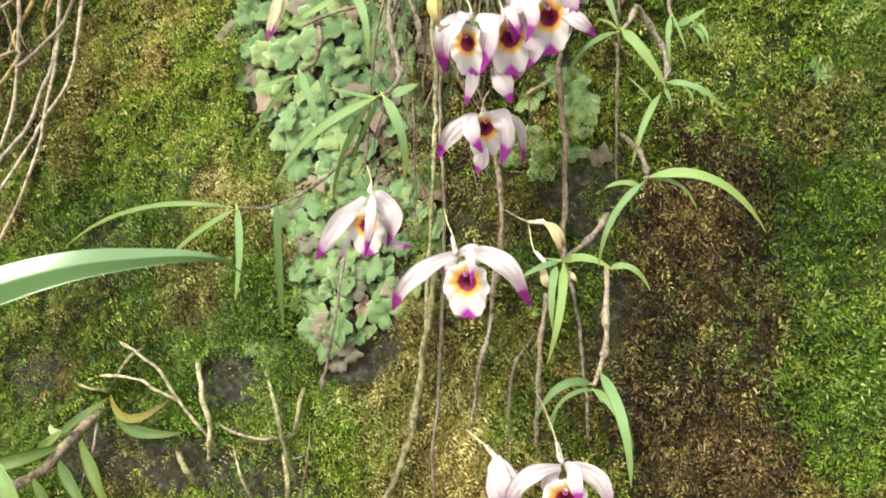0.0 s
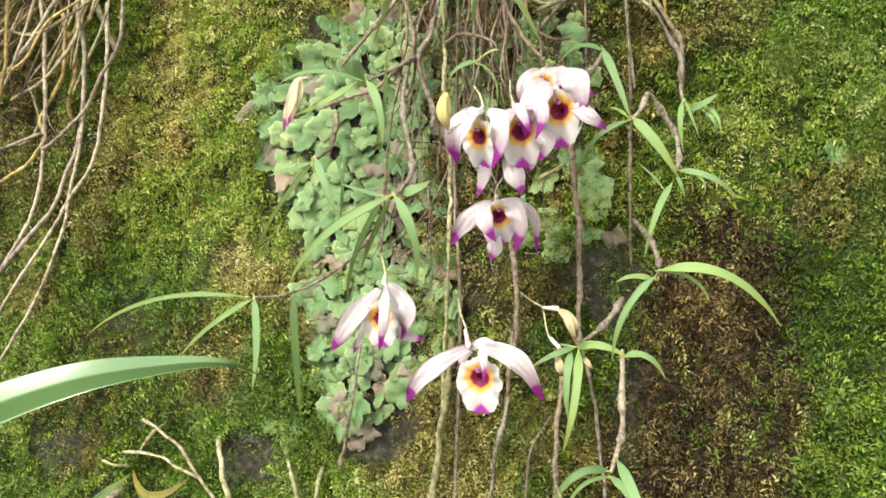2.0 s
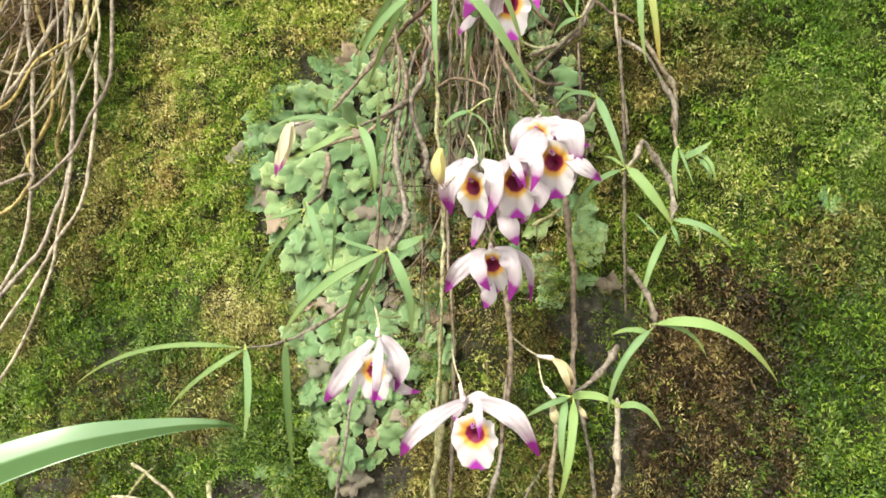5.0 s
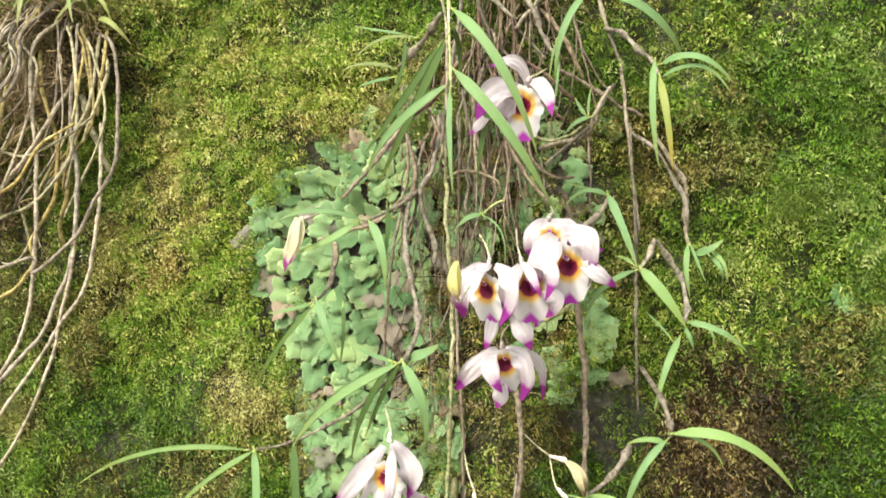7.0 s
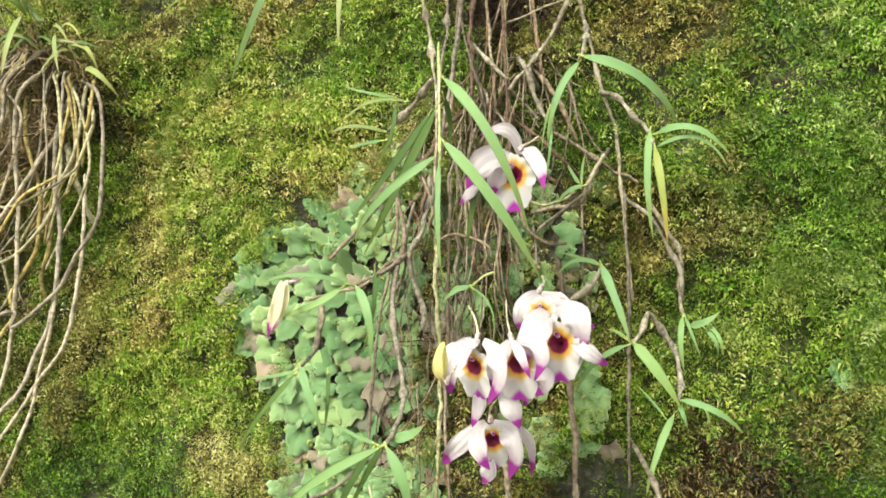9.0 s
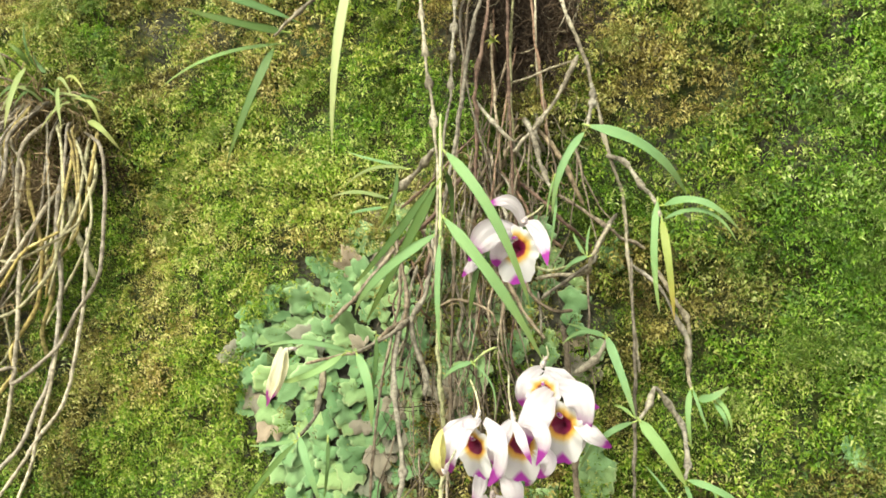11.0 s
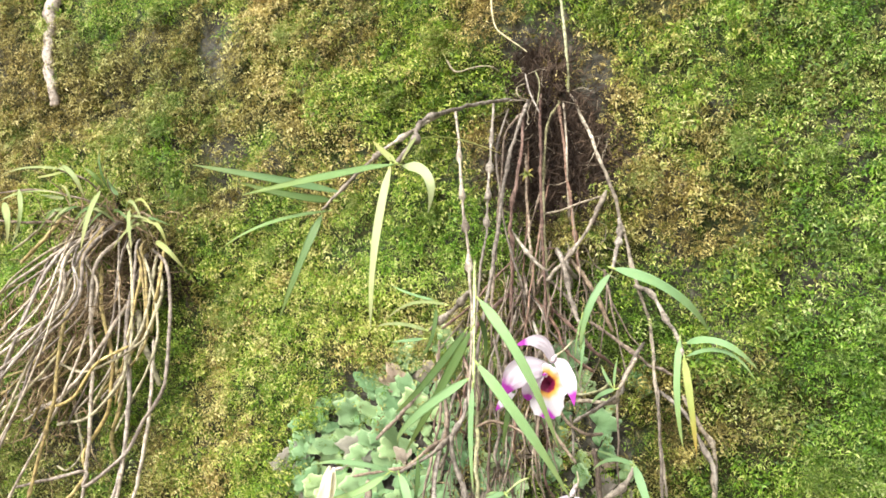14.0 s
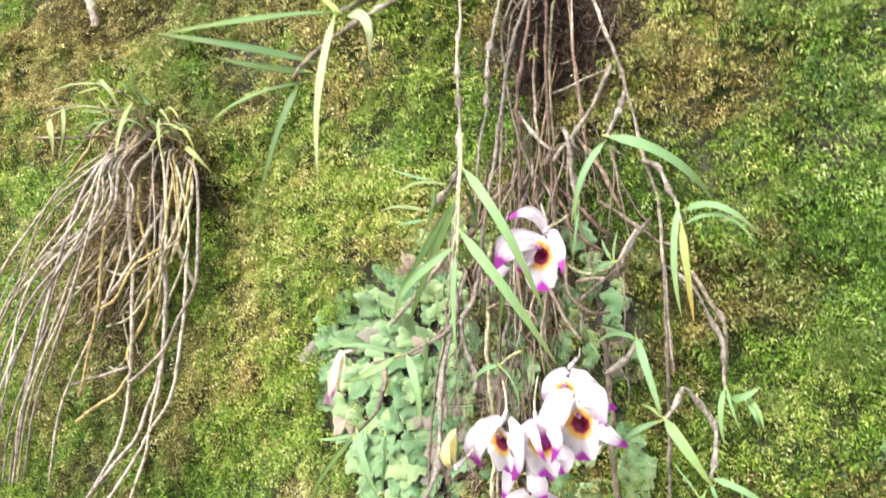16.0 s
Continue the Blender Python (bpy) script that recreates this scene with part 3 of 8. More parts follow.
def moss(name, count, seed, keep, length, leaflet, pairs, outward, droop, material, label, slim=0.42, wild=0.3, span=(-0.88, 0.14, 1.11, 2.05), tufts=(), dewy=0.0):
    """A carpet of small feathery shoots: each an axis that leaves the rock and bends down, with pairs of leaflets."""
    rng = np.random.default_rng(seed)
    x, z = rng.uniform(span[0], span[1], count), rng.uniform(span[2], span[3], count)
    if tufts:
        of = np.array(tufts)[rng.integers(len(tufts), size=count)]
        x, z = of[:, 0] + rng.normal(0, 0.5, count) * of[:, 2], of[:, 1] + rng.normal(0, 0.5, count) * of[:, 2]
    ok = (rng.uniform(0, 1, count) < keep(x, z)) & ((x > -0.68) | (z > 1.34))
    x, z = x[ok], z[ok]
    n = len(x)
    tuft = rough_noise(x, z, 45, seed + 5, 2)
    size = rng.uniform(0.6, 1.3, n) * (0.55 + 0.9 * tuft)
    hump = np.clip((cushion(x, z) - 0.38) / 0.3, 0, 1)
    base = np.stack([x, -relief(x, z) - 0.011 * hump, z], -1)
    turn = rng.uniform(-1.4, 1.4, n)
    out = unit(np.stack([np.sin(turn) * 1.0, -outward * rng.uniform(0.3, 1.4, n), rng.normal(0.0, 0.8, n)], -1))
    fall = np.stack([rng.normal(0, 0.35, n), rng.normal(0.1, 0.25, n), -np.ones(n)], -1) * droop * rng.uniform(0.4, 1.3, (n, 1))
    s = (np.arange(pairs) + 0.6) / pairs
    long = (length * size)[:, None, None]
    axis = base[:, None] + long * (s[None, :, None] * out[:, None] + (s**2)[None, :, None] * fall[:, None])
    way = unit(out[:, None] + 2 * s[None, :, None] * fall[:, None])
    side = unit(np.cross(way, np.array([0.0, -1.0, 0.6]) + rng.normal(0, 0.5, (n, 1, 3))))
    face = np.cross(side, way)
    face *= np.where(face[..., 1:2] > 0, -1, 1)
    reach = (leaflet * size)[:, None] * (1 - 0.75 * np.abs(s - 0.35)[None]) * rng.uniform(0.55, 1.4, (n, pairs))
    leaves = np.empty((n, pairs, 2, 4, 3), np.float32)
    for k, sign in enumerate((-1, 1)):
        arm = unit(sign * side + 0.4 * way + rng.normal(0, wild, way.shape))
        flat = unit(np.cross(arm, face + rng.normal(0, wild, way.shape)))
        r = reach[..., None]
        curl = rng.uniform(0.05, 0.75, r.shape)
        middle = axis + arm * r * 0.55 + face * r * 0.16
        end = axis + arm * r * (1 - 0.25 * curl) - face * r * curl * 0.5 + np.array([0, 0, -0.2]) * r * curl
        for at, where in enumerate((axis, middle + flat * r * slim * 0.5, end, middle - flat * r * slim * 0.5)):
            leaves[:, :, k, at] = where
    total = n * pairs * 2
    me = bpy.data.meshes.new(name)
    me.vertices.add(total * 4)
    me.vertices.foreach_set("co", leaves.ravel())
    me.loops.add(total * 4)
    me.loops.foreach_set("vertex_index", np.arange(total * 4, dtype=np.int32))
    me.polygons.add(total)
    me.polygons.foreach_set("loop_start", np.arange(0, total * 4, 4, dtype=np.int32))
    me.update(calc_edges=True)
    me.polygons.foreach_set("use_smooth", np.ones(total, bool))
    # Leaflets have pale tips; their bases are darkened as shade in the gaps.
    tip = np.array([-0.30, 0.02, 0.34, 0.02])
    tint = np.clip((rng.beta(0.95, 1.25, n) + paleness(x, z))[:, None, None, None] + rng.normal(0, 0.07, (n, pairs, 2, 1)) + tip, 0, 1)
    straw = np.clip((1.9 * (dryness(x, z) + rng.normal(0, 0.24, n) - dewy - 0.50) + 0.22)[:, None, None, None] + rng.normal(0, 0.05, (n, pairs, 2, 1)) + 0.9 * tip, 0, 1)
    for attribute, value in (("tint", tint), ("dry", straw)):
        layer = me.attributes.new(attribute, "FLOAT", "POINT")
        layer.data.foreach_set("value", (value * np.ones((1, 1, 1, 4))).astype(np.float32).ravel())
    me.materials.append(material)
    tagged(new(name, me), label, "moss", kind="stuff")


def cushion(x, z):
    return rough_noise(x, z, 48, 101, 2)


def right_side(x, z):
    return np.clip((x + 0.10 + 0.14 * (rough_noise(x, z, 8, 55) - 0.5)) / 0.10, 0, 1)


def plume(x, z):
    return np.clip((rough_noise(x, z, 22, 77) - 0.46) / 0.12, 0, 1)


def tuft_places():
    """Soft bright cushions: a few large ones high up, many small ones on the greener side."""
    rng = np.random.default_rng(18)
    places = [(-0.588, 1.847, 0.013), (-0.565, 1.84, 0.013), (-0.606, 1.835, 0.013), (-0.57, 1.823, 0.013), (-0.504, 1.779, 0.013), (-0.484, 1.784, 0.013), (-0.585, 1.787, 0.013),
              (-0.552, 1.887, 0.010), (-0.519, 1.875, 0.012), (-0.557, 1.861, 0.011), (-0.491, 1.912, 0.009), (-0.482, 1.852, 0.009), (-0.579, 1.841, 0.010), (-0.721, 1.861, 0.008),
              (0.01, 1.831, 0.009), (-0.007, 1.789, 0.009), (0.046, 1.777, 0.011), (-0.077, 1.77, 0.010), (0.055, 1.634, 0.012), (0.079, 1.615, 0.014), (0.083, 1.599, 0.013), (0.046, 1.56, 0.014), (0.063, 1.555, 0.012)]
    places += [(x, z, rng.uniform(0.008, 0.015)) for x, z in zip(rng.uniform(0.0, 0.13, 24), rng.uniform(1.46, 1.74, 24))]
    return places + [(x, z, rng.uniform(0.004, 0.008)) for x, z in zip(rng.uniform(-0.55, -0.10, 30), rng.uniform(1.62, 1.98, 30))]


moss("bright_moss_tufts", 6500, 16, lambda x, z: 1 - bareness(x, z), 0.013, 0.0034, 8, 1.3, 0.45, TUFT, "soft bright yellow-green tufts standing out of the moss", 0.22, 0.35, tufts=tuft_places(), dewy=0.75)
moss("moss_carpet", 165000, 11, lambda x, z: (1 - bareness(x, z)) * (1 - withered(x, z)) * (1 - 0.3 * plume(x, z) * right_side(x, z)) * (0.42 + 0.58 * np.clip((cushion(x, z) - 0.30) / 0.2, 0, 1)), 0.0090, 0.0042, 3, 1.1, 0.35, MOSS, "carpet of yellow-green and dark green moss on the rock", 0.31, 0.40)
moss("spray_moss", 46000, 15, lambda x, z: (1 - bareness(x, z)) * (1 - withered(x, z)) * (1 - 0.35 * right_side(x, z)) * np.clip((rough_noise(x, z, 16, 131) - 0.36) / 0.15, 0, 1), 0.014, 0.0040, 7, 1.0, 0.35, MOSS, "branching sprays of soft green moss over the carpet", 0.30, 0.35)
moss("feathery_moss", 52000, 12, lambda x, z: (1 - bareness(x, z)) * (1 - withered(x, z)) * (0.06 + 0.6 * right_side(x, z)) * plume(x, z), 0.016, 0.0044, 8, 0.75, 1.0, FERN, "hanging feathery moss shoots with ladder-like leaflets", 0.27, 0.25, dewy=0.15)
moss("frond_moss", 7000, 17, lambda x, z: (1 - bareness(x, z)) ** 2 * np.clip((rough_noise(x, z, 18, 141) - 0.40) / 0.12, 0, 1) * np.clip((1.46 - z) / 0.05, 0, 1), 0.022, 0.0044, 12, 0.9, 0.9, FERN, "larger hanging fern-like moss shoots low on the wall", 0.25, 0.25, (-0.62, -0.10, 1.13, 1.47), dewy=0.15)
moss("withered_moss", 15000, 13, lambda x, z: withered(x, z) * (1 - 0.4 * bareness(x, z)), 0.011, 0.0055, 4, 0.8, 0.7, DEAD, "dry brown withered moss patch on the rock", 0.2, 0.55, (-0.10, 0.09, 1.12, 1.50))
moss("pale_moss_sprigs", 1700, 14, lambda x, z: 0.25 + 0.75 * plume(x, z), 0.014, 0.0042, 9, 0.9, 0.8, FERN, "scattered pale yellow moss sprigs on brown moss", 0.28, 0.4, (-0.085, 0.06, 1.13, 1.48), dewy=-0.4)


# ---- the plants ----
# orchid flowers
flower("open white orchid flower with purple tips and maroon throat", [(-0.164, -0.095, 1.395), (-0.157, -0.11, 1.385), (-0.15, -0.122, 1.376), (-0.147, -0.125, 1.365)], [
    ("petal", [(-0.148, -0.122, 1.365), (-0.161, -0.138, 1.357), (-0.189, -0.119, 1.331)], 0.0139, 0.3, 10),
    ("petal", [(-0.14, -0.122, 1.365), (-0.117, -0.138, 1.361), (-0.104, -0.117, 1.335)], 0.0150, 0.3, -10),
    ("sepal", [(-0.142, -0.13, 1.367), (-0.131, -0.15, 1.362), (-0.131, -0.149, 1.347)], 0.0073, -0.5, 0),
    ("sepal", [(-0.15, -0.118, 1.363), (-0.137, -0.122, 1.368), (-0.128, -0.12, 1.359)], 0.0086, 0.2, 0),
    ("sepal", [(-0.147, -0.118, 1.363), (-0.152, -0.12, 1.36), (-0.154, -0.12, 1.353)], 0.0070, 0.2, 0),
], ((-0.137, -0.14, 1.348), (-0.05, -1, -0.12), 0.0126))
flower("nodding white orchid flower with purple tips over liverwort", [(-0.213, -0.105, 1.423), (-0.206, -0.116, 1.414), (-0.204, -0.119, 1.409), (-0.204, -0.121, 1.403)], [
    ("petal", [(-0.208, -0.12, 1.401), (-0.217, -0.134, 1.385), (-0.242, -0.116, 1.362)], 0.0154, 0.35, 15),
    ("petal", [(-0.202, -0.12, 1.402), (-0.186, -0.132, 1.389), (-0.194, -0.118, 1.37)], 0.0177, 0.35, -15),
    ("sepal", [(-0.201, -0.126, 1.403), (-0.193, -0.148, 1.385), (-0.201, -0.135, 1.363)], 0.0092, -0.4, 0),
    ("sepal", [(-0.216, -0.118, 1.384), (-0.218, -0.122, 1.374), (-0.226, -0.118, 1.36)], 0.0061, 0.2, 0),
    ("sepal", [(-0.2, -0.116, 1.379), (-0.189, -0.12, 1.372), (-0.177, -0.118, 1.37)], 0.0081, 0.2, 0),
], ((-0.203, -0.131, 1.382), (-0.1, -1, -0.1), 0.0109))
flower("drooping lilac-white orchid flower seen from above", [(-0.141, -0.07, 1.475), (-0.145, -0.068, 1.47), (-0.147, -0.066, 1.465), (-0.147, -0.064, 1.459)], [
    ("petal", [(-0.15, -0.062, 1.459), (-0.158, -0.078, 1.451), (-0.179, -0.062, 1.432)], 0.0152, 0.35, 20),
    ("petal", [(-0.145, -0.064, 1.459), (-0.128, -0.082, 1.45), (-0.134, -0.066, 1.426)], 0.0170, 0.4, -15),
    ("petal", [(-0.144, -0.058, 1.459), (-0.124, -0.068, 1.453), (-0.122, -0.055, 1.426)], 0.0086, 0.3, -15),
    ("sepal", [(-0.15, -0.07, 1.458), (-0.149, -0.088, 1.447), (-0.143, -0.08, 1.432)], 0.0148, 0.4, 0),
    ("sepal", [(-0.151, -0.062, 1.439), (-0.147, -0.068, 1.432), (-0.152, -0.062, 1.421)], 0.0140, 0.2, 0),
], ((-0.143, -0.074, 1.448), (0.25, -1, -0.35), 0.0114))
flower("white orchid flower of a hanging cluster, facing aside", [(-0.155, -0.09, 1.533), (-0.148, -0.1, 1.524), (-0.144, -0.107, 1.516), (-0.144, -0.11, 1.509)], [
    ("petal", [(-0.145, -0.112, 1.51), (-0.151, -0.13, 1.501), (-0.16, -0.11, 1.479)], 0.0182, 0.4, 10),
    ("petal", [(-0.139, -0.114, 1.51), (-0.124, -0.134, 1.495), (-0.135, -0.118, 1.474)], 0.0150, 0.35, -20),
    ("sepal", [(-0.148, -0.108, 1.509), (-0.158, -0.112, 1.507), (-0.167, -0.104, 1.498)], 0.0063, 0.2, 0),
    ("sepal", [(-0.141, -0.116, 1.511), (-0.145, -0.124, 1.508), (-0.151, -0.12, 1.504)], 0.0102, -0.3, 0),
    ("sepal", [(-0.142, -0.1, 1.489), (-0.143, -0.106, 1.475), (-0.149, -0.1, 1.459)], 0.0108, 0.2, 0),
], ((-0.146, -0.114, 1.494), (-0.45, -1, -0.25), 0.0119))
flower("white orchid flower of a hanging cluster, its lip to the front", [(-0.132, -0.085, 1.537), (-0.128, -0.1, 1.524), (-0.124, -0.11, 1.516), (-0.122, -0.112, 1.509)], [
    ("petal", [(-0.123, -0.112, 1.51), (-0.126, -0.124, 1.501), (-0.133, -0.108, 1.481)], 0.0136, 0.3, 10),
    ("petal", [(-0.118, -0.118, 1.51), (-0.1, -0.135, 1.504), (-0.105, -0.13, 1.488)], 0.0122, 0.3, -10),
    ("sepal", [(-0.12, -0.122, 1.51), (-0.11, -0.14, 1.5), (-0.106, -0.136, 1.489)], 0.0075, -0.5, 0),
    ("sepal", [(-0.132, -0.098, 1.483), (-0.125, -0.104, 1.473), (-0.12, -0.1, 1.459)], 0.0155, 0.2, 0),
    ("sepal", [(-0.12, -0.1, 1.485), (-0.114, -0.104, 1.479), (-0.118, -0.1, 1.473)], 0.0089, 0.2, 0),
    ("petal", [(-0.113, -0.108, 1.496), (-0.102, -0.114, 1.488), (-0.109, -0.108, 1.479)], 0.0137, 0.3, 0),
], ((-0.119, -0.112, 1.496), (-0.05, -1, -0.15), 0.0130))
flower("large white orchid flower of a hanging cluster with maroon throat", [(-0.116, -0.06, 1.549), (-0.11, -0.08, 1.538), (-0.104, -0.095, 1.53)], [
    ("petal", [(-0.103, -0.1, 1.529), (-0.109, -0.122, 1.515), (-0.116, -0.11, 1.494)], 0.0175, 0.3, 10),
    ("petal", [(-0.1, -0.1, 1.53), (-0.083, -0.116, 1.523), (-0.084, -0.104, 1.502)], 0.0196, 0.3, -10),
    ("sepal", [(-0.091, -0.1, 1.515), (-0.077, -0.112, 1.504), (-0.068, -0.1, 1.497)], 0.0119, 0.25, 0),
    ("sepal", [(-0.094, -0.096, 1.53), (-0.084, -0.104, 1.521), (-0.075, -0.1, 1.519)], 0.0133, 0.2, 0),
    ("sepal", [(-0.089, -0.1, 1.507), (-0.086, -0.106, 1.499), (-0.091, -0.102, 1.492)], 0.0108, 0.2, 0),
    ("sepal", [(-0.1, -0.108, 1.524), (-0.102, -0.126, 1.514), (-0.106, -0.118, 1.498)], 0.0133, -0.3, 0),
], ((-0.096, -0.11, 1.508), (-0.15, -1, -0.12), 0.0133))
flower("white orchid flower at the back of a cluster", [(-0.116, -0.05, 1.555), (-0.112, -0.065, 1.548), (-0.113, -0.08, 1.541)], [
    ("petal", [(-0.112, -0.085, 1.54), (-0.119, -0.095, 1.532), (-0.121, -0.088, 1.516)], 0.0137, 0.3, 0),
    ("petal", [(-0.11, -0.085, 1.539), (-0.096, -0.095, 1.533), (-0.087, -0.088, 1.525)], 0.0144, 0.3, 0),
    ("sepal", [(-0.11, -0.085, 1.538), (-0.099, -0.098, 1.532), (-0.094, -0.096, 1.521)], 0.0094, 0.1, 0),
    ("sepal", [(-0.112, -0.09, 1.522), (-0.11, -0.104, 1.514), (-0.113, -0.1, 1.504)], 0.0163, 0.2, 0),
], ((-0.107, -0.104, 1.527), (-0.05, -1, 0.05), 0.0093))
flower("white orchid flower behind long leaves with purple tips", [(-0.112, -0.08, 1.641), (-0.115, -0.092, 1.634), (-0.118, -0.1, 1.63), (-0.12, -0.104, 1.626)], [
    ("sepal", [(-0.121, -0.098, 1.625), (-0.127, -0.109, 1.638), (-0.142, -0.112, 1.635)], 0.0104, 0.25, 0),
    ("sepal", [(-0.119, -0.1, 1.627), (-0.107, -0.115, 1.617), (-0.101, -0.122, 1.598)], 0.0120, 0.3, -10),
    ("petal", [(-0.124, -0.096, 1.621), (-0.137, -0.112, 1.619), (-0.151, -0.11, 1.603)], 0.0216, 0.3, 10),
    ("petal", [(-0.128, -0.098, 1.619), (-0.134, -0.102, 1.611), (-0.137, -0.098, 1.601)], 0.0160, 0.3, 0),
    ("sepal", [(-0.146, -0.096, 1.608), (-0.15, -0.104, 1.602), (-0.157, -0.104, 1.594)], 0.0088, 0.2, 0),
], ((-0.125, -0.102, 1.611), (-0.12, -1, -0.1), 0.0132))
flower("white orchid flower with arching petals low on the wall", [(-0.1206, -0.012, 1.2735), (-0.0982, -0.09, 1.2681), (-0.0857, -0.13, 1.2602), (-0.0813, -0.135, 1.2482)], [
    ("petal", [(-0.0814, -0.14, 1.2473), (-0.0964, -0.15, 1.2439), (-0.1111, -0.14, 1.2188)], 0.0123, 0.3, 10),
    ("petal", [(-0.0783, -0.14, 1.2475), (-0.0621, -0.15, 1.2465), (-0.0536, -0.14, 1.2239)], 0.0127, 0.3, -10),
    ("sepal", [(-0.0781, -0.145, 1.2492), (-0.0695, -0.165, 1.2461), (-0.0671, -0.165, 1.233)], 0.0118, -0.3, 0),
    ("sepal", [(-0.0804, -0.13, 1.2322), (-0.0781, -0.14, 1.2162), (-0.0782, -0.135, 1.204)], 0.0112, 0.2, 0),
    ("sepal", [(-0.0828, -0.135, 1.2462), (-0.0867, -0.14, 1.2417), (-0.0898, -0.14, 1.2306)], 0.0106, 0.2, 0),
], ((-0.0772, -0.15, 1.2309), (0.05, -1, -0.15), 0.0122))
flower("half-open pale yellow orchid flower low on the wall", [(-0.1463, -0.1, 1.2582), (-0.1283, -0.125, 1.254), (-0.1203, -0.13, 1.2477)], [
    ("petal", [(-0.1203, -0.13, 1.2483), (-0.1146, -0.145, 1.239), (-0.1116, -0.135, 1.2197)], 0.0157, 0.5, 0),
    ("sepal", [(-0.1178, -0.135, 1.2488), (-0.109, -0.14, 1.239), (-0.1058, -0.135, 1.2234)], 0.0108, 0.3, 0),
    ("sepal", [(-0.1222, -0.125, 1.2466), (-0.1222, -0.13, 1.2337), (-0.1193, -0.13, 1.2162)], 0.0097, 0.3, 0),
], ((-0.1092, -0.14, 1.2277), (0.1, -1, -0.1), 0.0057))
flower("closed white orchid bud with pink tip beside liverwort", [(-0.2777, -0.065, 1.5566), (-0.2786, -0.08, 1.5503), (-0.2852, -0.086, 1.549)], [
    ("petal", [(-0.283, -0.09, 1.5487), (-0.2824, -0.1, 1.5307), (-0.2936, -0.09, 1.512)], 0.0085, 0.6, 0),
    ("sepal", [(-0.284, -0.085, 1.55), (-0.28, -0.095, 1.5323), (-0.2943, -0.085, 1.5161)], 0.0074, 0.5, 0),
    ("sepal", [(-0.2904, -0.08, 1.5508), (-0.2927, -0.085, 1.5337), (-0.2998, -0.08, 1.5157)], 0.0084, -0.5, 0),
], name="orchid_bud", ground=BUD, category="orchid bud", group="orchid buds")
flower("closed yellow orchid bud beside the flower cluster", [(-0.1444, -0.15, 1.4962), (-0.1439, -0.165, 1.4899), (-0.1437, -0.175, 1.4869)], [
    ("petal", [(-0.144, -0.177, 1.5076), (-0.1433, -0.187, 1.494), (-0.1416, -0.18, 1.4853)], 0.0067, 0.6, 0),
    ("sepal", [(-0.1455, -0.172, 1.5081), (-0.1423, -0.18, 1.4953), (-0.1445, -0.172, 1.4874)], 0.0052, 0.5, 0),
], name="orchid_bud", ground=YELLOW, category="orchid bud", group="orchid buds")
flower("withered cream orchid bud on a thin stalk", [(-0.1421, -0.02, 1.4002), (-0.1207, -0.045, 1.3899), (-0.1058, -0.06, 1.3884)], [
    ("petal", [(-0.1066, -0.06, 1.3884), (-0.0975, -0.068, 1.3792), (-0.0956, -0.06, 1.3659)], 0.0061, 0.5, 0),
    ("sepal", [(-0.1048, -0.058, 1.388), (-0.0961, -0.064, 1.382), (-0.0938, -0.058, 1.3709)], 0.0051, 0.4, 0),
], name="orchid_bud", ground=FADED, category="orchid bud", group="orchid buds")
flower("small withered cream orchid bud below leaves", [(-0.1211, -0.04, 1.3887), (-0.1143, -0.05, 1.3694), (-0.106, -0.05, 1.3607)], [
    ("petal", [(-0.109, -0.05, 1.3591), (-0.1057, -0.055, 1.3493), (-0.1031, -0.05, 1.3445)], 0.0074, 0.5, 0),
    ("sepal", [(-0.0927, -0.045, 1.3562), (-0.0888, -0.05, 1.353), (-0.0859, -0.05, 1.3494)], 0.0044, 0.3, 0),
], name="orchid_bud", ground=FADED, category="orchid bud", group="orchid buds")

# leafy orchid shoots
shoot("orchid shoot with arching narrow leaves and a grey stem", [(-0.2019, -0.13, 1.4411), (-0.2313, -0.11, 1.4213), (-0.2615, -0.095, 1.4077), (-0.2822, -0.1, 1.3979), (-0.2948, -0.115, 1.3953), (-0.3005, -0.125, 1.3957)], 0.001, [
    ([(-0.3005, -0.125, 1.3957), (-0.3387, -0.14, 1.4016), (-0.4229, -0.13, 1.369)], 0.004, LEAF, 25),
    ([(-0.296, -0.122, 1.395), (-0.3192, -0.13, 1.3817), (-0.3544, -0.12, 1.3544)], 0.0043, LEAF, 25),
    ([(-0.296, -0.122, 1.3957), (-0.2907, -0.125, 1.3672), (-0.2974, -0.12, 1.3346)], 0.0066, LEAF, 0),
    ([(-0.2792, -0.1, 1.3994), (-0.2745, -0.105, 1.3627), (-0.2775, -0.09, 1.3132)], 0.0073, LEAF_DIM, 0),
], GREY, ((0.12, 0.9), (0.4, 0.8), (0.62, 0.6)))
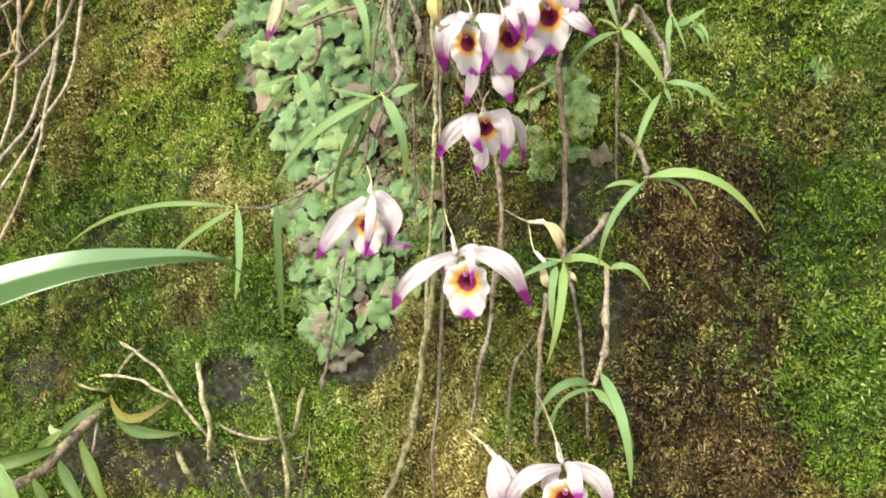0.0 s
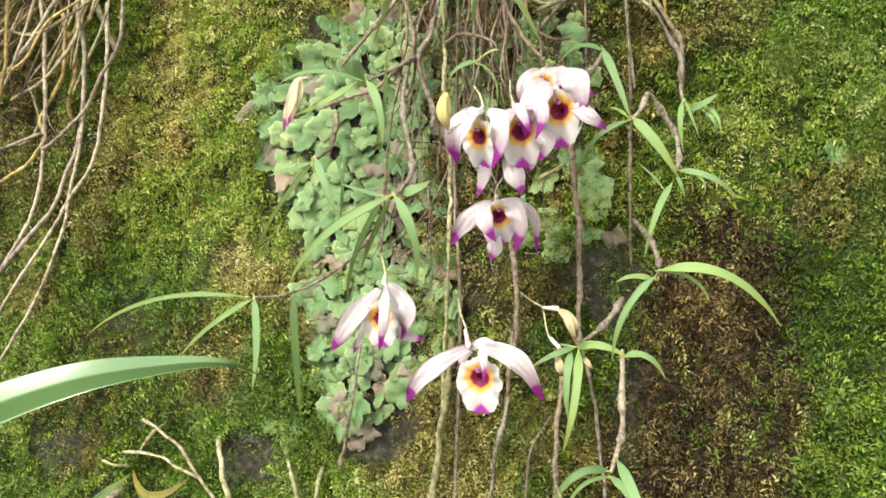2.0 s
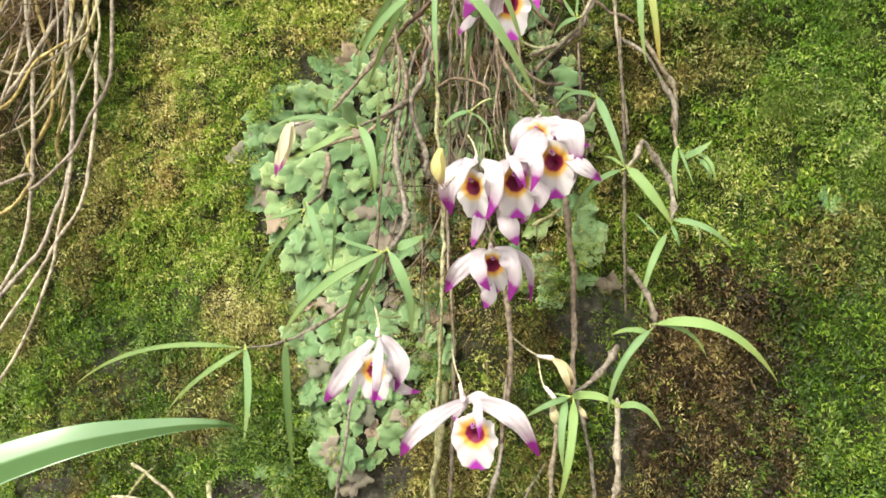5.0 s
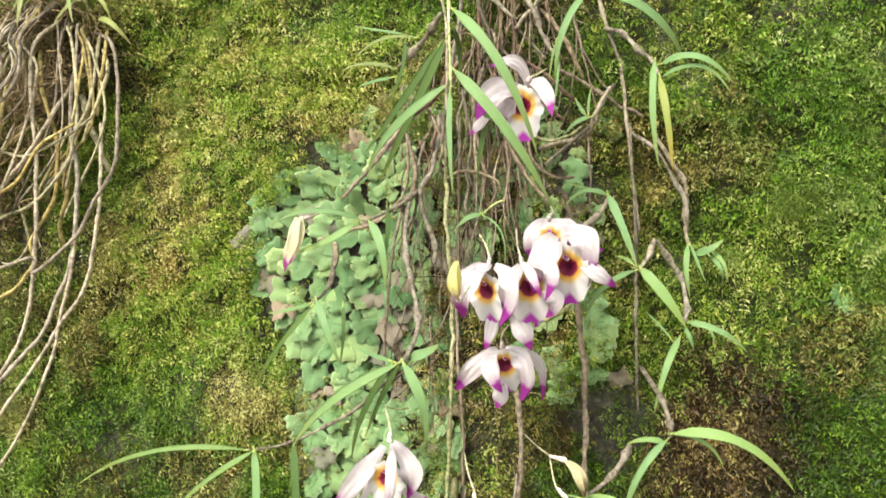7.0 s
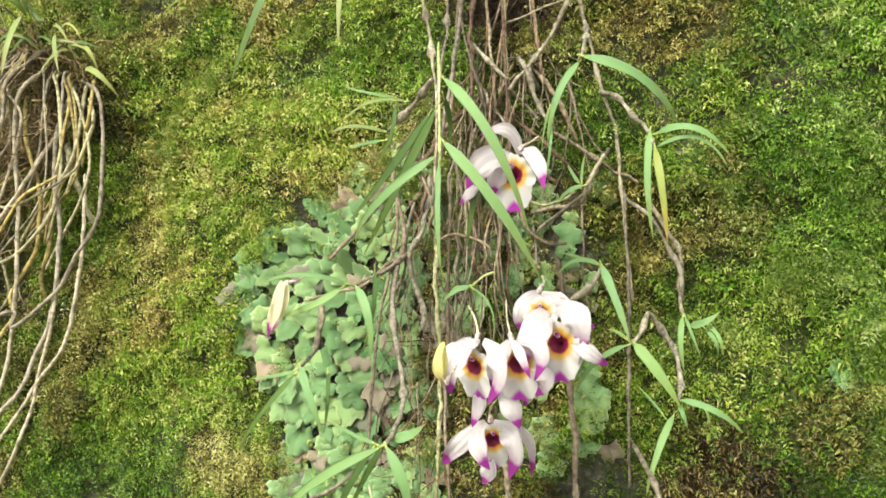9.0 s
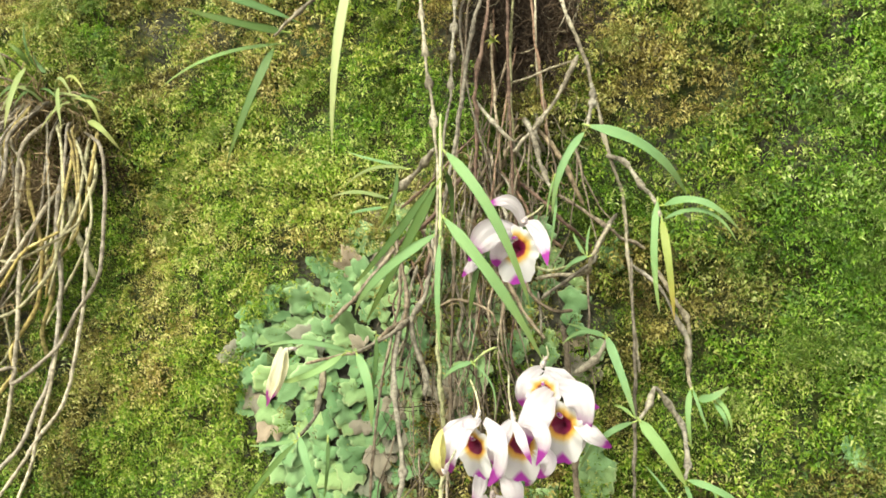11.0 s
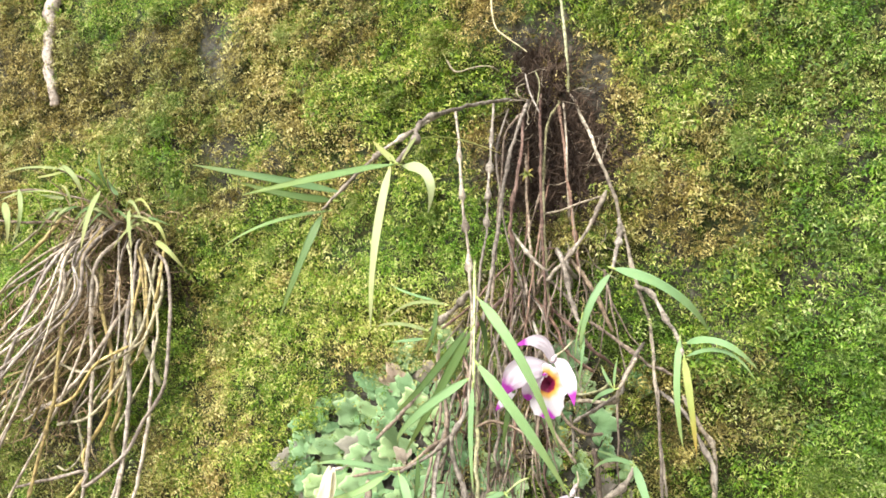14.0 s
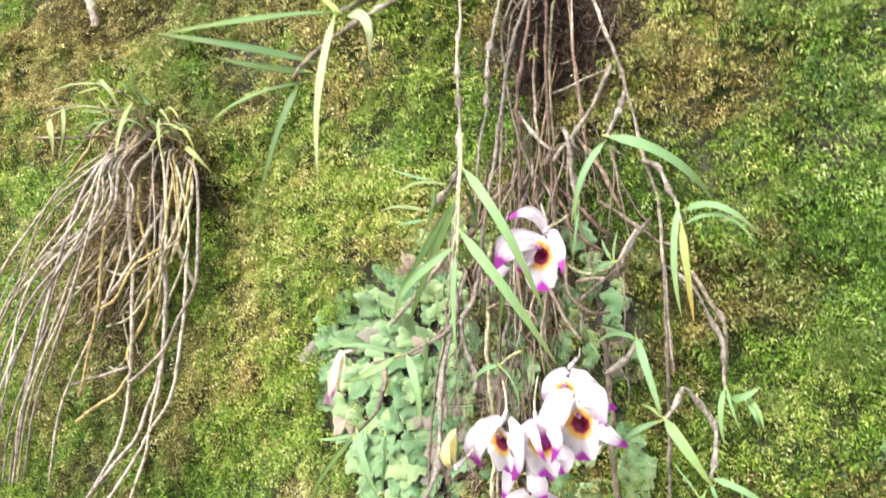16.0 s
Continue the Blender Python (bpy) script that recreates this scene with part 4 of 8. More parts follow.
shoot("orchid shoot with a fan of long drooping leaves", [(-0.2236, -0.02, 1.5827), (-0.2203, -0.05, 1.5415), (-0.2008, -0.09, 1.5011), (-0.1859, -0.12, 1.4775), (-0.1795, -0.15, 1.4611), (-0.1798, -0.17, 1.4517)], 0.0017, [
    ([(-0.1809, -0.17, 1.4518), (-0.2119, -0.18, 1.4377), (-0.2489, -0.16, 1.4035)], 0.0065, LEAF, 12),
    ([(-0.1865, -0.165, 1.4512), (-0.2059, -0.16, 1.4264), (-0.2205, -0.14, 1.3949)], 0.0046, LEAF_DIM, 0),
    ([(-0.1774, -0.17, 1.4526), (-0.165, -0.175, 1.4375), (-0.1714, -0.15, 1.4053)], 0.0068, LEAF, 0),
    ([(-0.1788, -0.155, 1.4558), (-0.1676, -0.16, 1.4575), (-0.1631, -0.15, 1.4631)], 0.0066, LEAF, 0),
    ([(-0.1855, -0.165, 1.4531), (-0.2021, -0.16, 1.4575), (-0.2207, -0.15, 1.464)], 0.0028, LEAF, 0),
    ([(-0.1796, -0.168, 1.4526), (-0.1929, -0.16, 1.436), (-0.2075, -0.15, 1.4101)], 0.0041, LEAF_DIM, 0),
], GREY, ((0.3, 0.9), (0.6, 0.9)))
shoot("small orchid shoot with narrow leaves before liverwort", [(-0.2892, -0.02, 1.5331), (-0.2766, -0.05, 1.5078), (-0.2748, -0.08, 1.491)], 0.0014, [
    ([(-0.2739, -0.08, 1.4929), (-0.2601, -0.09, 1.4694), (-0.2559, -0.08, 1.4488)], 0.0066, LEAF, 0),
    ([(-0.277, -0.08, 1.4887), (-0.2997, -0.085, 1.4627), (-0.3299, -0.06, 1.4326)], 0.0046, LEAF_DIM, 0),
    ([(-0.2627, -0.06, 1.4899), (-0.2596, -0.065, 1.4681), (-0.2646, -0.06, 1.4477)], 0.0034, LEAF_DIM, 0),
    ([(-0.277, -0.08, 1.4903), (-0.2948, -0.08, 1.4859), (-0.3167, -0.07, 1.4841)], 0.0031, LEAF, 0),
], GREY, ((0.4, 0.8),))
shoot("orchid shoot with thin leaves beside a closed bud", [(-0.2151, -0.03, 1.575), (-0.2212, -0.05, 1.563), (-0.2323, -0.06, 1.5541), (-0.2421, -0.07, 1.5477)], 0.0014, [
    ([(-0.2452, -0.07, 1.5487), (-0.2619, -0.085, 1.5554), (-0.3108, -0.07, 1.5498)], 0.0043, LEAF, 0),
    ([(-0.2395, -0.07, 1.5475), (-0.2254, -0.08, 1.5307), (-0.2275, -0.07, 1.5)], 0.0073, LEAF, 8),
    ([(-0.2495, -0.07, 1.5467), (-0.2642, -0.08, 1.5335), (-0.2965, -0.07, 1.5272)], 0.0062, LEAF, 0),
    ([(-0.2301, -0.06, 1.5604), (-0.2282, -0.06, 1.5359), (-0.243, -0.05, 1.5019)], 0.0037, LEAF_DIM, 0),
], GREY, ((0.25, 1.0),))
shoot("small orchid shoot with curling narrow leaves above flowers", [(-0.1352, -0.1, 1.5525), (-0.1412, -0.105, 1.5496), (-0.1479, -0.11, 1.5429)], 0.0007, [
    ([(-0.1479, -0.11, 1.5429), (-0.1559, -0.115, 1.5411), (-0.1655, -0.11, 1.5328)], 0.0038, LEAF, 0),
    ([(-0.1472, -0.11, 1.5421), (-0.1298, -0.12, 1.53), (-0.1345, -0.11, 1.509)], 0.0013, LEAF, 0),
    ([(-0.149, -0.11, 1.5422), (-0.1559, -0.11, 1.5432), (-0.164, -0.1, 1.5389)], 0.0025, LEAF, 0),
], GREEN_STEM)
shoot("orchid shoot with spreading leaves on a knobbly grey stem", [(-0.0333, -0.03, 1.5083), (-0.0407, -0.035, 1.5192), (-0.0483, -0.047, 1.5301), (-0.0522, -0.055, 1.5191), (-0.0572, -0.062, 1.5099)], 0.0015, [
    ([(-0.0601, -0.062, 1.5094), (-0.074, -0.07, 1.5052), (-0.0938, -0.06, 1.4775)], 0.0042, LEAF, 15),
    ([(-0.0565, -0.062, 1.5106), (-0.0437, -0.07, 1.4968), (-0.0298, -0.06, 1.4729)], 0.008, LEAF, 10),
    ([(-0.061, -0.06, 1.5128), (-0.0668, -0.06, 1.5183), (-0.0726, -0.06, 1.5191)], 0.0026, LEAF, 0),
], GREY, ((0.3, 0.7), (0.75, 1.0)))
shoot("orchid shoot with a long pointed leaf on a pale node", [(-0.0972, -0.055, 1.5366), (-0.0858, -0.055, 1.5449), (-0.0798, -0.05, 1.554), (-0.0775, -0.05, 1.5599)], 0.0017, [
    ([(-0.0778, -0.05, 1.5614), (-0.0665, -0.06, 1.5361), (-0.0589, -0.06, 1.5112)], 0.0063, LEAF, 0),
    ([(-0.0782, -0.05, 1.5607), (-0.0901, -0.055, 1.5666), (-0.1058, -0.05, 1.5555)], 0.0038, LEAF, 0),
    ([(-0.0805, -0.05, 1.5609), (-0.0922, -0.05, 1.5666), (-0.1034, -0.05, 1.5692)], 0.0027, LEAF, 0),
], GREY, ((0.4, 0.8),))
shoot("orchid shoot with narrow arching leaves by brown moss", [(-0.0412, -0.03, 1.5183), (-0.0326, -0.03, 1.5052), (-0.0294, -0.05, 1.4862), (-0.0304, -0.057, 1.4758)], 0.0015, [
    ([(-0.0293, -0.057, 1.4765), (-0.0103, -0.065, 1.4732), (0.0063, -0.05, 1.4573)], 0.0046, LEAF, 10),
    ([(-0.0308, -0.057, 1.4737), (-0.0272, -0.06, 1.466), (-0.0259, -0.055, 1.4593)], 0.003, LEAF, 0),
    ([(-0.0334, -0.06, 1.4677), (-0.0411, -0.075, 1.4522), (-0.0497, -0.07, 1.4204)], 0.0052, LEAF, 10),
    ([(-0.0395, -0.055, 1.4663), (-0.0464, -0.055, 1.4753), (-0.0556, -0.05, 1.4838)], 0.0017, LEAF, 0),
    ([(-0.0181, -0.05, 1.4736), (-0.0126, -0.05, 1.468), (-0.0148, -0.05, 1.4609)], 0.002, LEAF, 0),
], GREY, ((0.3, 0.6), (0.75, 0.9)))
shoot("orchid shoot with small bright leaves on mossy wall", [(-0.049, -0.015, 1.6081), (-0.0378, -0.015, 1.5861), (-0.0298, -0.01, 1.5708), (-0.0301, -0.012, 1.5434), (-0.0286, -0.02, 1.5291)], 0.0016, [
    ([(-0.0286, -0.02, 1.5291), (-0.0306, -0.03, 1.5119), (-0.0281, -0.025, 1.4928)], 0.0044, LEAF, 0),
    ([(-0.0271, -0.02, 1.529), (-0.0215, -0.03, 1.514), (-0.0177, -0.025, 1.5021)], 0.0023, LEAF, 0),
    ([(-0.0242, -0.02, 1.5234), (-0.0134, -0.03, 1.5244), (-0.0055, -0.025, 1.5317)], 0.0055, LEAF, 0),
    ([(-0.0139, -0.02, 1.5242), (-0.0046, -0.03, 1.5148), (-0.004, -0.025, 1.5036)], 0.0032, LEAF, 0),
    ([(-0.0147, -0.02, 1.5212), (-0.0065, -0.03, 1.5111), (-0.0071, -0.02, 1.5039)], 0.0032, LEAF, 0),
], GREY, ((0.45, 0.8), (0.7, 1.0)))
shoot("orchid shoot with long leaves arching over brown moss", [(-0.0603, -0.04, 1.4485), (-0.0449, -0.08, 1.4304), (-0.0388, -0.095, 1.4167), (-0.039, -0.1, 1.4093)], 0.0015, [
    ([(-0.0374, -0.1, 1.4116), (-0.0112, -0.11, 1.4169), (0.0283, -0.085, 1.3793)], 0.0065, LEAF, 12),
    ([(-0.0407, -0.1, 1.408), (-0.0542, -0.11, 1.3961), (-0.0661, -0.1, 1.358)], 0.0051, LEAF, 8),
    ([(-0.0373, -0.098, 1.4113), (-0.0192, -0.1, 1.4098), (-0.01, -0.09, 1.3921)], 0.0028, LEAF, 0),
    ([(-0.0417, -0.1, 1.4063), (-0.0508, -0.105, 1.4096), (-0.0635, -0.1, 1.4047)], 0.0039, LEAF, 0),
], GREY, ((0.4, 0.7), (0.7, 0.9)))
shoot("orchid shoot with a bunch of drooping leaves and buds", [(-0.0691, -0.025, 1.3963), (-0.073, -0.035, 1.3874), (-0.0839, -0.045, 1.3734), (-0.0961, -0.05, 1.3646)], 0.0018, [
    ([(-0.0977, -0.05, 1.3631), (-0.1091, -0.06, 1.3598), (-0.1255, -0.055, 1.3498)], 0.0049, LEAF, 0),
    ([(-0.0962, -0.05, 1.3631), (-0.0788, -0.06, 1.3673), (-0.0624, -0.055, 1.3576)], 0.0062, LEAF, 0),
    ([(-0.0649, -0.055, 1.3583), (-0.0539, -0.06, 1.3628), (-0.0392, -0.05, 1.3436)], 0.0047, LEAF, 0),
    ([(-0.0999, -0.05, 1.3612), (-0.1011, -0.065, 1.3402), (-0.1005, -0.06, 1.3181)], 0.0062, LEAF, 0),
    ([(-0.095, -0.05, 1.3613), (-0.0925, -0.07, 1.3325), (-0.1029, -0.065, 1.2966)], 0.007, LEAF, 6),
    ([(-0.0991, -0.05, 1.3638), (-0.1037, -0.05, 1.3648), (-0.1116, -0.045, 1.3647)], 0.0017, LEAF, 0),
], GREY, ((0.3, 0.8), (0.6, 0.7)))
shoot("orchid shoot with arched leaves low on the wall", [(-0.0693, -0.03, 1.3609), (-0.07, -0.03, 1.3344), (-0.0699, -0.03, 1.308), (-0.0721, -0.036, 1.2942), (-0.0765, -0.041, 1.2808)], 0.0018, [
    ([(-0.078, -0.041, 1.2825), (-0.0914, -0.06, 1.2884), (-0.1145, -0.05, 1.2567)], 0.0068, LEAF, 10),
    ([(-0.0765, -0.041, 1.2789), (-0.09, -0.055, 1.2799), (-0.1064, -0.045, 1.2504)], 0.0034, LEAF, 0),
    ([(-0.0718, -0.041, 1.2895), (-0.0551, -0.065, 1.2714), (-0.0502, -0.06, 1.2211)], 0.0085, LEAF, 0),
    ([(-0.0765, -0.041, 1.2789), (-0.0618, -0.055, 1.2733), (-0.0494, -0.05, 1.2425)], 0.0062, LEAF, 0),
    ([(-0.1001, -0.045, 1.2634), (-0.1027, -0.045, 1.2577), (-0.1043, -0.04, 1.249)], 0.0017, LEAF, 0),
], GREY, ((0.35, 0.9), (0.62, 0.9)))
shoot("long hanging orchid shoot with a fan of drooping leaves", [(-0.2159, -0.04, 1.827), (-0.2046, -0.06, 1.7925), (-0.1911, -0.09, 1.7596), (-0.1849, -0.1, 1.7304), (-0.175, -0.115, 1.7034), (-0.1672, -0.13, 1.6745), (-0.1597, -0.145, 1.6511), (-0.1565, -0.155, 1.6228), (-0.1555, -0.16, 1.596)], 0.0011, [
], GREY, ((0.2, 1.5), (0.335, 1.6), (0.45, 2.0), (0.58, 2.0)))
shoot("yellow-green orchid stem tip with long drooping leaves", [(-0.1626, -0.135, 1.6878), (-0.1587, -0.145, 1.6622), (-0.1542, -0.155, 1.6224), (-0.1533, -0.16, 1.6042)], 0.0009, [
    ([(-0.1559, -0.145, 1.6619), (-0.1293, -0.16, 1.6364), (-0.1086, -0.13, 1.5732)], 0.0071, LEAF, 8),
    ([(-0.1528, -0.155, 1.6219), (-0.123, -0.16, 1.5904), (-0.1016, -0.13, 1.5447)], 0.0072, LEAF, -6),
    ([(-0.1563, -0.155, 1.6131), (-0.1806, -0.16, 1.5979), (-0.2237, -0.11, 1.5708)], 0.0067, LEAF, 10),
    ([(-0.1579, -0.15, 1.643), (-0.1747, -0.145, 1.6148), (-0.2214, -0.1, 1.5655)], 0.0071, LEAF_DIM, 0),
    ([(-0.165, -0.14, 1.6434), (-0.1947, -0.13, 1.6103), (-0.2355, -0.09, 1.5902)], 0.0063, LEAF_DIM, 0),
    ([(-0.153, -0.16, 1.6075), (-0.1524, -0.165, 1.575), (-0.1513, -0.16, 1.5473)], 0.004, LEAF, 0),
    ([(-0.1451, -0.1, 1.6167), (-0.1512, -0.1, 1.5877), (-0.1563, -0.09, 1.5684)], 0.0051, LEAF_DIM, 0),
    ([(-0.1559, -0.145, 1.6514), (-0.1551, -0.13, 1.642), (-0.1602, -0.12, 1.6202)], 0.0038, LEAF_DIM, 0),
], GREEN_STEM, ((0.3, 0.5), (0.75, 0.5)))
shoot("orchid shoot with fine leaves on a swollen brown node", [(-0.1707, -0.12, 1.6704), (-0.1822, -0.11, 1.6624), (-0.1949, -0.1, 1.6561), (-0.2121, -0.09, 1.647)], 0.0015, [
    ([(-0.1951, -0.1, 1.6638), (-0.2184, -0.1, 1.6689), (-0.2446, -0.09, 1.6552)], 0.0030, LEAF_GRASS, 0),
    ([(-0.2035, -0.1, 1.667), (-0.2215, -0.1, 1.6713), (-0.243, -0.09, 1.6803)], 0.0022, LEAF, 0),
    ([(-0.2134, -0.09, 1.6474), (-0.2299, -0.095, 1.653), (-0.2558, -0.085, 1.6501)], 0.0033, LEAF_GRASS, 0),
    ([(-0.2145, -0.09, 1.6415), (-0.2299, -0.09, 1.6403), (-0.2451, -0.08, 1.6399)], 0.0028, LEAF, 0),
    ([(-0.2025, -0.1, 1.662), (-0.2035, -0.1, 1.6407), (-0.219, -0.09, 1.6258)], 0.0036, LEAF_DIM, 0),
], GREY, ((0.3, 1.1), (0.8, 1.2)))
shoot("orchid shoot reaching out from the wall with pale leaves", [(-0.1795, -0.01, 1.8395), (-0.188, -0.06, 1.8202), (-0.1848, -0.12, 1.7956), (-0.1692, -0.21, 1.7575), (-0.1562, -0.25, 1.7336), (-0.1467, -0.29, 1.7092)], 0.0015, [
    ([(-0.146, -0.295, 1.707), (-0.156, -0.345, 1.689), (-0.175, -0.372, 1.676)], 0.0058, LEAF, 8),
    ([(-0.15, -0.29, 1.708), (-0.152, -0.3, 1.677), (-0.157, -0.29, 1.63)], 0.0052, LEAF_PALE, 0),
    ([(-0.146, -0.285, 1.709), (-0.123, -0.3, 1.697), (-0.13, -0.29, 1.684)], 0.0058, LEAF_PALE, 20),
    ([(-0.148, -0.29, 1.71), (-0.153, -0.29, 1.714), (-0.16, -0.29, 1.721)], 0.0036, LEAF_GRASS, 0),
    ([(-0.155, -0.25, 1.733), (-0.155, -0.2, 1.751), (-0.141, -0.15, 1.752)], 0.0028, LEAF_GRASS, 0),
    ([(-0.156, -0.25, 1.734), (-0.146, -0.28, 1.718), (-0.145, -0.29, 1.709)], 0.0034, LEAF_GRASS, 0),
], GREY, ((0.55, 0.7), (0.8, 1.3)))
shoot("orchid shoot with long outstretched leaves on a thin cane", [(-0.1889, -0.115, 1.7981), (-0.1919, -0.18, 1.7612), (-0.1994, -0.2, 1.7446), (-0.2019, -0.23, 1.7208), (-0.2083, -0.24, 1.7075), (-0.215, -0.24, 1.7009)], 0.001, [
    ([(-0.211, -0.225, 1.714), (-0.226, -0.275, 1.711), (-0.258, -0.3, 1.714)], 0.0058, LEAF, 10),
    ([(-0.226, -0.22, 1.704), (-0.23, -0.23, 1.682), (-0.251, -0.22, 1.642)], 0.0062, LEAF_DIM, 0),
    ([(-0.223, -0.22, 1.705), (-0.252, -0.235, 1.699), (-0.292, -0.225, 1.684)], 0.0026, LEAF, 0),
    ([(-0.219, -0.22, 1.711), (-0.241, -0.24, 1.711), (-0.265, -0.25, 1.718)], 0.0052, LEAF_DIM, 0),
], GREY, ((0.25, 1.3), (0.45, 1.2), (0.7, 0.7)))
shoot("orchid shoot with two long arching leaves on a pale node", [(-0.09, -0.03, 1.7339), (-0.0855, -0.05, 1.7186), (-0.0842, -0.07, 1.7031), (-0.0838, -0.09, 1.6869)], 0.0014, [
    ([(-0.0835, -0.09, 1.6872), (-0.0519, -0.09, 1.6793), (-0.0272, -0.05, 1.6481)], 0.0073, LEAF, 10),
    ([(-0.085, -0.09, 1.6835), (-0.0969, -0.1, 1.6659), (-0.1047, -0.09, 1.6322)], 0.0057, LEAF, 8),
    ([(-0.1021, -0.09, 1.645), (-0.1028, -0.095, 1.6229), (-0.1069, -0.09, 1.6068)], 0.002, LEAF, 0),
    ([(-0.1047, -0.085, 1.6566), (-0.1085, -0.085, 1.6418), (-0.1104, -0.08, 1.631)], 0.0017, LEAF, 0),
], GREY, ((0.35, 1.2), (0.55, 1.2)))
shoot("orchid shoot with green leaves and one yellow leaf", [(-0.0816, -0.02, 1.6851), (-0.0696, -0.025, 1.6793), (-0.0573, -0.045, 1.6602), (-0.0482, -0.06, 1.6474), (-0.0413, -0.075, 1.6317)], 0.0016, [
    ([(-0.0438, -0.07, 1.6429), (-0.0466, -0.08, 1.6122), (-0.0433, -0.07, 1.5744)], 0.0053, LEAF, 0),
    ([(-0.0413, -0.075, 1.631), (-0.0365, -0.085, 1.6053), (-0.0346, -0.075, 1.5701)], 0.0055, LEAF_YELLOW, 0),
    ([(-0.0403, -0.07, 1.64), (-0.0187, -0.085, 1.6438), (0.0031, -0.07, 1.6231)], 0.0052, LEAF, 10),
    ([(-0.0404, -0.07, 1.6313), (-0.0139, -0.08, 1.6392), (0.0016, -0.07, 1.6162)], 0.003, LEAF, 0),
], GREY, ((0.3, 0.7), (0.55, 0.9)))
shoot("short orchid shoot with small leaves on a bent cane", [(-0.1293, -0.02, 1.6021), (-0.0924, -0.05, 1.6017), (-0.0844, -0.065, 1.6109), (-0.0736, -0.06, 1.6307)], 0.0016, [
    ([(-0.0867, -0.067, 1.6098), (-0.0951, -0.07, 1.6075), (-0.1028, -0.065, 1.6)], 0.0037, LEAF, 0),
    ([(-0.0892, -0.065, 1.6116), (-0.0935, -0.065, 1.6184), (-0.0972, -0.06, 1.626)], 0.0026, LEAF, 0),
    ([(-0.0877, -0.065, 1.6119), (-0.0875, -0.065, 1.621), (-0.0859, -0.06, 1.6317)], 0.002, LEAF, 0),
], GREY, ((0.45, 1.0),))

# canes hanging from the crown
tagged(tube("orchid_cane", [(-0.1324, -0.008, 1.8407), (-0.1115, -0.018, 1.7959), (-0.0959, -0.022, 1.753), (-0.0842, -0.018, 1.7046), (-0.071, -0.018, 1.6571), (-0.0666, -0.02, 1.6112), (-0.0631, -0.022, 1.5689), (-0.0601, -0.025, 1.5384)], 0.0012, GREY, rings=0.016, rough=0.24, swell=((0.2, 0.4), (0.45, 0.4), (0.7, 0.5)), taper=0.85), "long thin grey orchid cane hanging down the wall", "orchid cane", "hanging orchid canes")
tagged(tube("orchid_cane", [(-0.064, -0.03, 1.6128), (-0.0617, -0.034, 1.5409), (-0.0629, -0.03, 1.4954), (-0.0637, -0.025, 1.4575), (-0.0645, -0.015, 1.4175)], 0.0011, GREY, rings=0.016, rough=0.24, swell=((0.3, 0.4), (0.6, 0.5)), taper=0.85), "long thin grey orchid cane hanging down the wall", "orchid cane", "hanging orchid canes")
tagged(tube("orchid_cane", [(-0.1955, -0.008, 1.8404), (-0.1858, -0.04, 1.7968), (-0.1763, -0.07, 1.7616), (-0.1775, -0.07, 1.7365), (-0.177, -0.075, 1.7115), (-0.1782, -0.08, 1.6897), (-0.1787, -0.085, 1.6419)], 0.001, GREY, rings=0.016, rough=0.24, swell=((0.17, 1.0), (0.31, 2.2), (0.45, 2.2), (0.58, 1.8)), taper=0.85), "pale orchid cane with cone-shaped joints", "orchid cane", "hanging orchid canes")
tagged(tube("orchid_cane", [(-0.1649, -0.01, 1.8393), (-0.1726, -0.03, 1.794), (-0.1739, -0.045, 1.7547), (-0.1792, -0.05, 1.6984), (-0.1886, -0.05, 1.6446), (-0.1951, -0.045, 1.604)], 0.0014, GREY, rings=0.016, rough=0.24, swell=((0.3, 0.4), (0.55, 0.4)), taper=0.85), "pale grey orchid cane hanging from the crown", "orchid cane", "hanging orchid canes")
tagged(tube("orchid_cane", [(-0.1686, -0.01, 1.8322), (-0.1665, -0.03, 1.78), (-0.1718, -0.03, 1.7405), (-0.172, -0.025, 1.7108), (-0.1738, -0.02, 1.664), (-0.175, -0.015, 1.6134)], 0.0015, RED, rings=0.016, rough=0.24, swell=((0.35, 0.5), (0.55, 0.5)), taper=0.85), "reddish orchid cane hanging from the crown", "orchid cane", "hanging orchid canes")
tagged(tube("orchid_cane", [(-0.1552, -0.01, 1.8425), (-0.1491, -0.03, 1.7743), (-0.1463, -0.03, 1.709), (-0.1456, -0.025, 1.6632), (-0.1428, -0.02, 1.6303)], 0.0011, RED, rings=0.016, rough=0.24, swell=((0.4, 0.5), (0.7, 0.5)), taper=0.85), "reddish orchid cane hanging from the crown", "orchid cane", "hanging orchid canes")
tagged(tube("orchid_cane", [(-0.1396, -0.008, 1.8354), (-0.1472, -0.02, 1.8093), (-0.1481, -0.025, 1.7622), (-0.1473, -0.02, 1.7107), (-0.1443, -0.02, 1.6637)], 0.0011, OLIVE, rings=0.016, rough=0.24, taper=0.85), "olive orchid cane hanging from the crown", "orchid cane", "hanging orchid canes")
tagged(tube("orchid_cane", [(-0.1409, -0.01, 1.8316), (-0.1328, -0.02, 1.7846), (-0.1287, -0.022, 1.7573), (-0.1248, -0.02, 1.7228), (-0.1222, -0.02, 1.6992)], 0.0012, RED, rings=0.016, rough=0.24, swell=((0.75, 0.8),), taper=0.85), "reddish orchid cane hanging from the crown", "orchid cane", "hanging orchid canes")
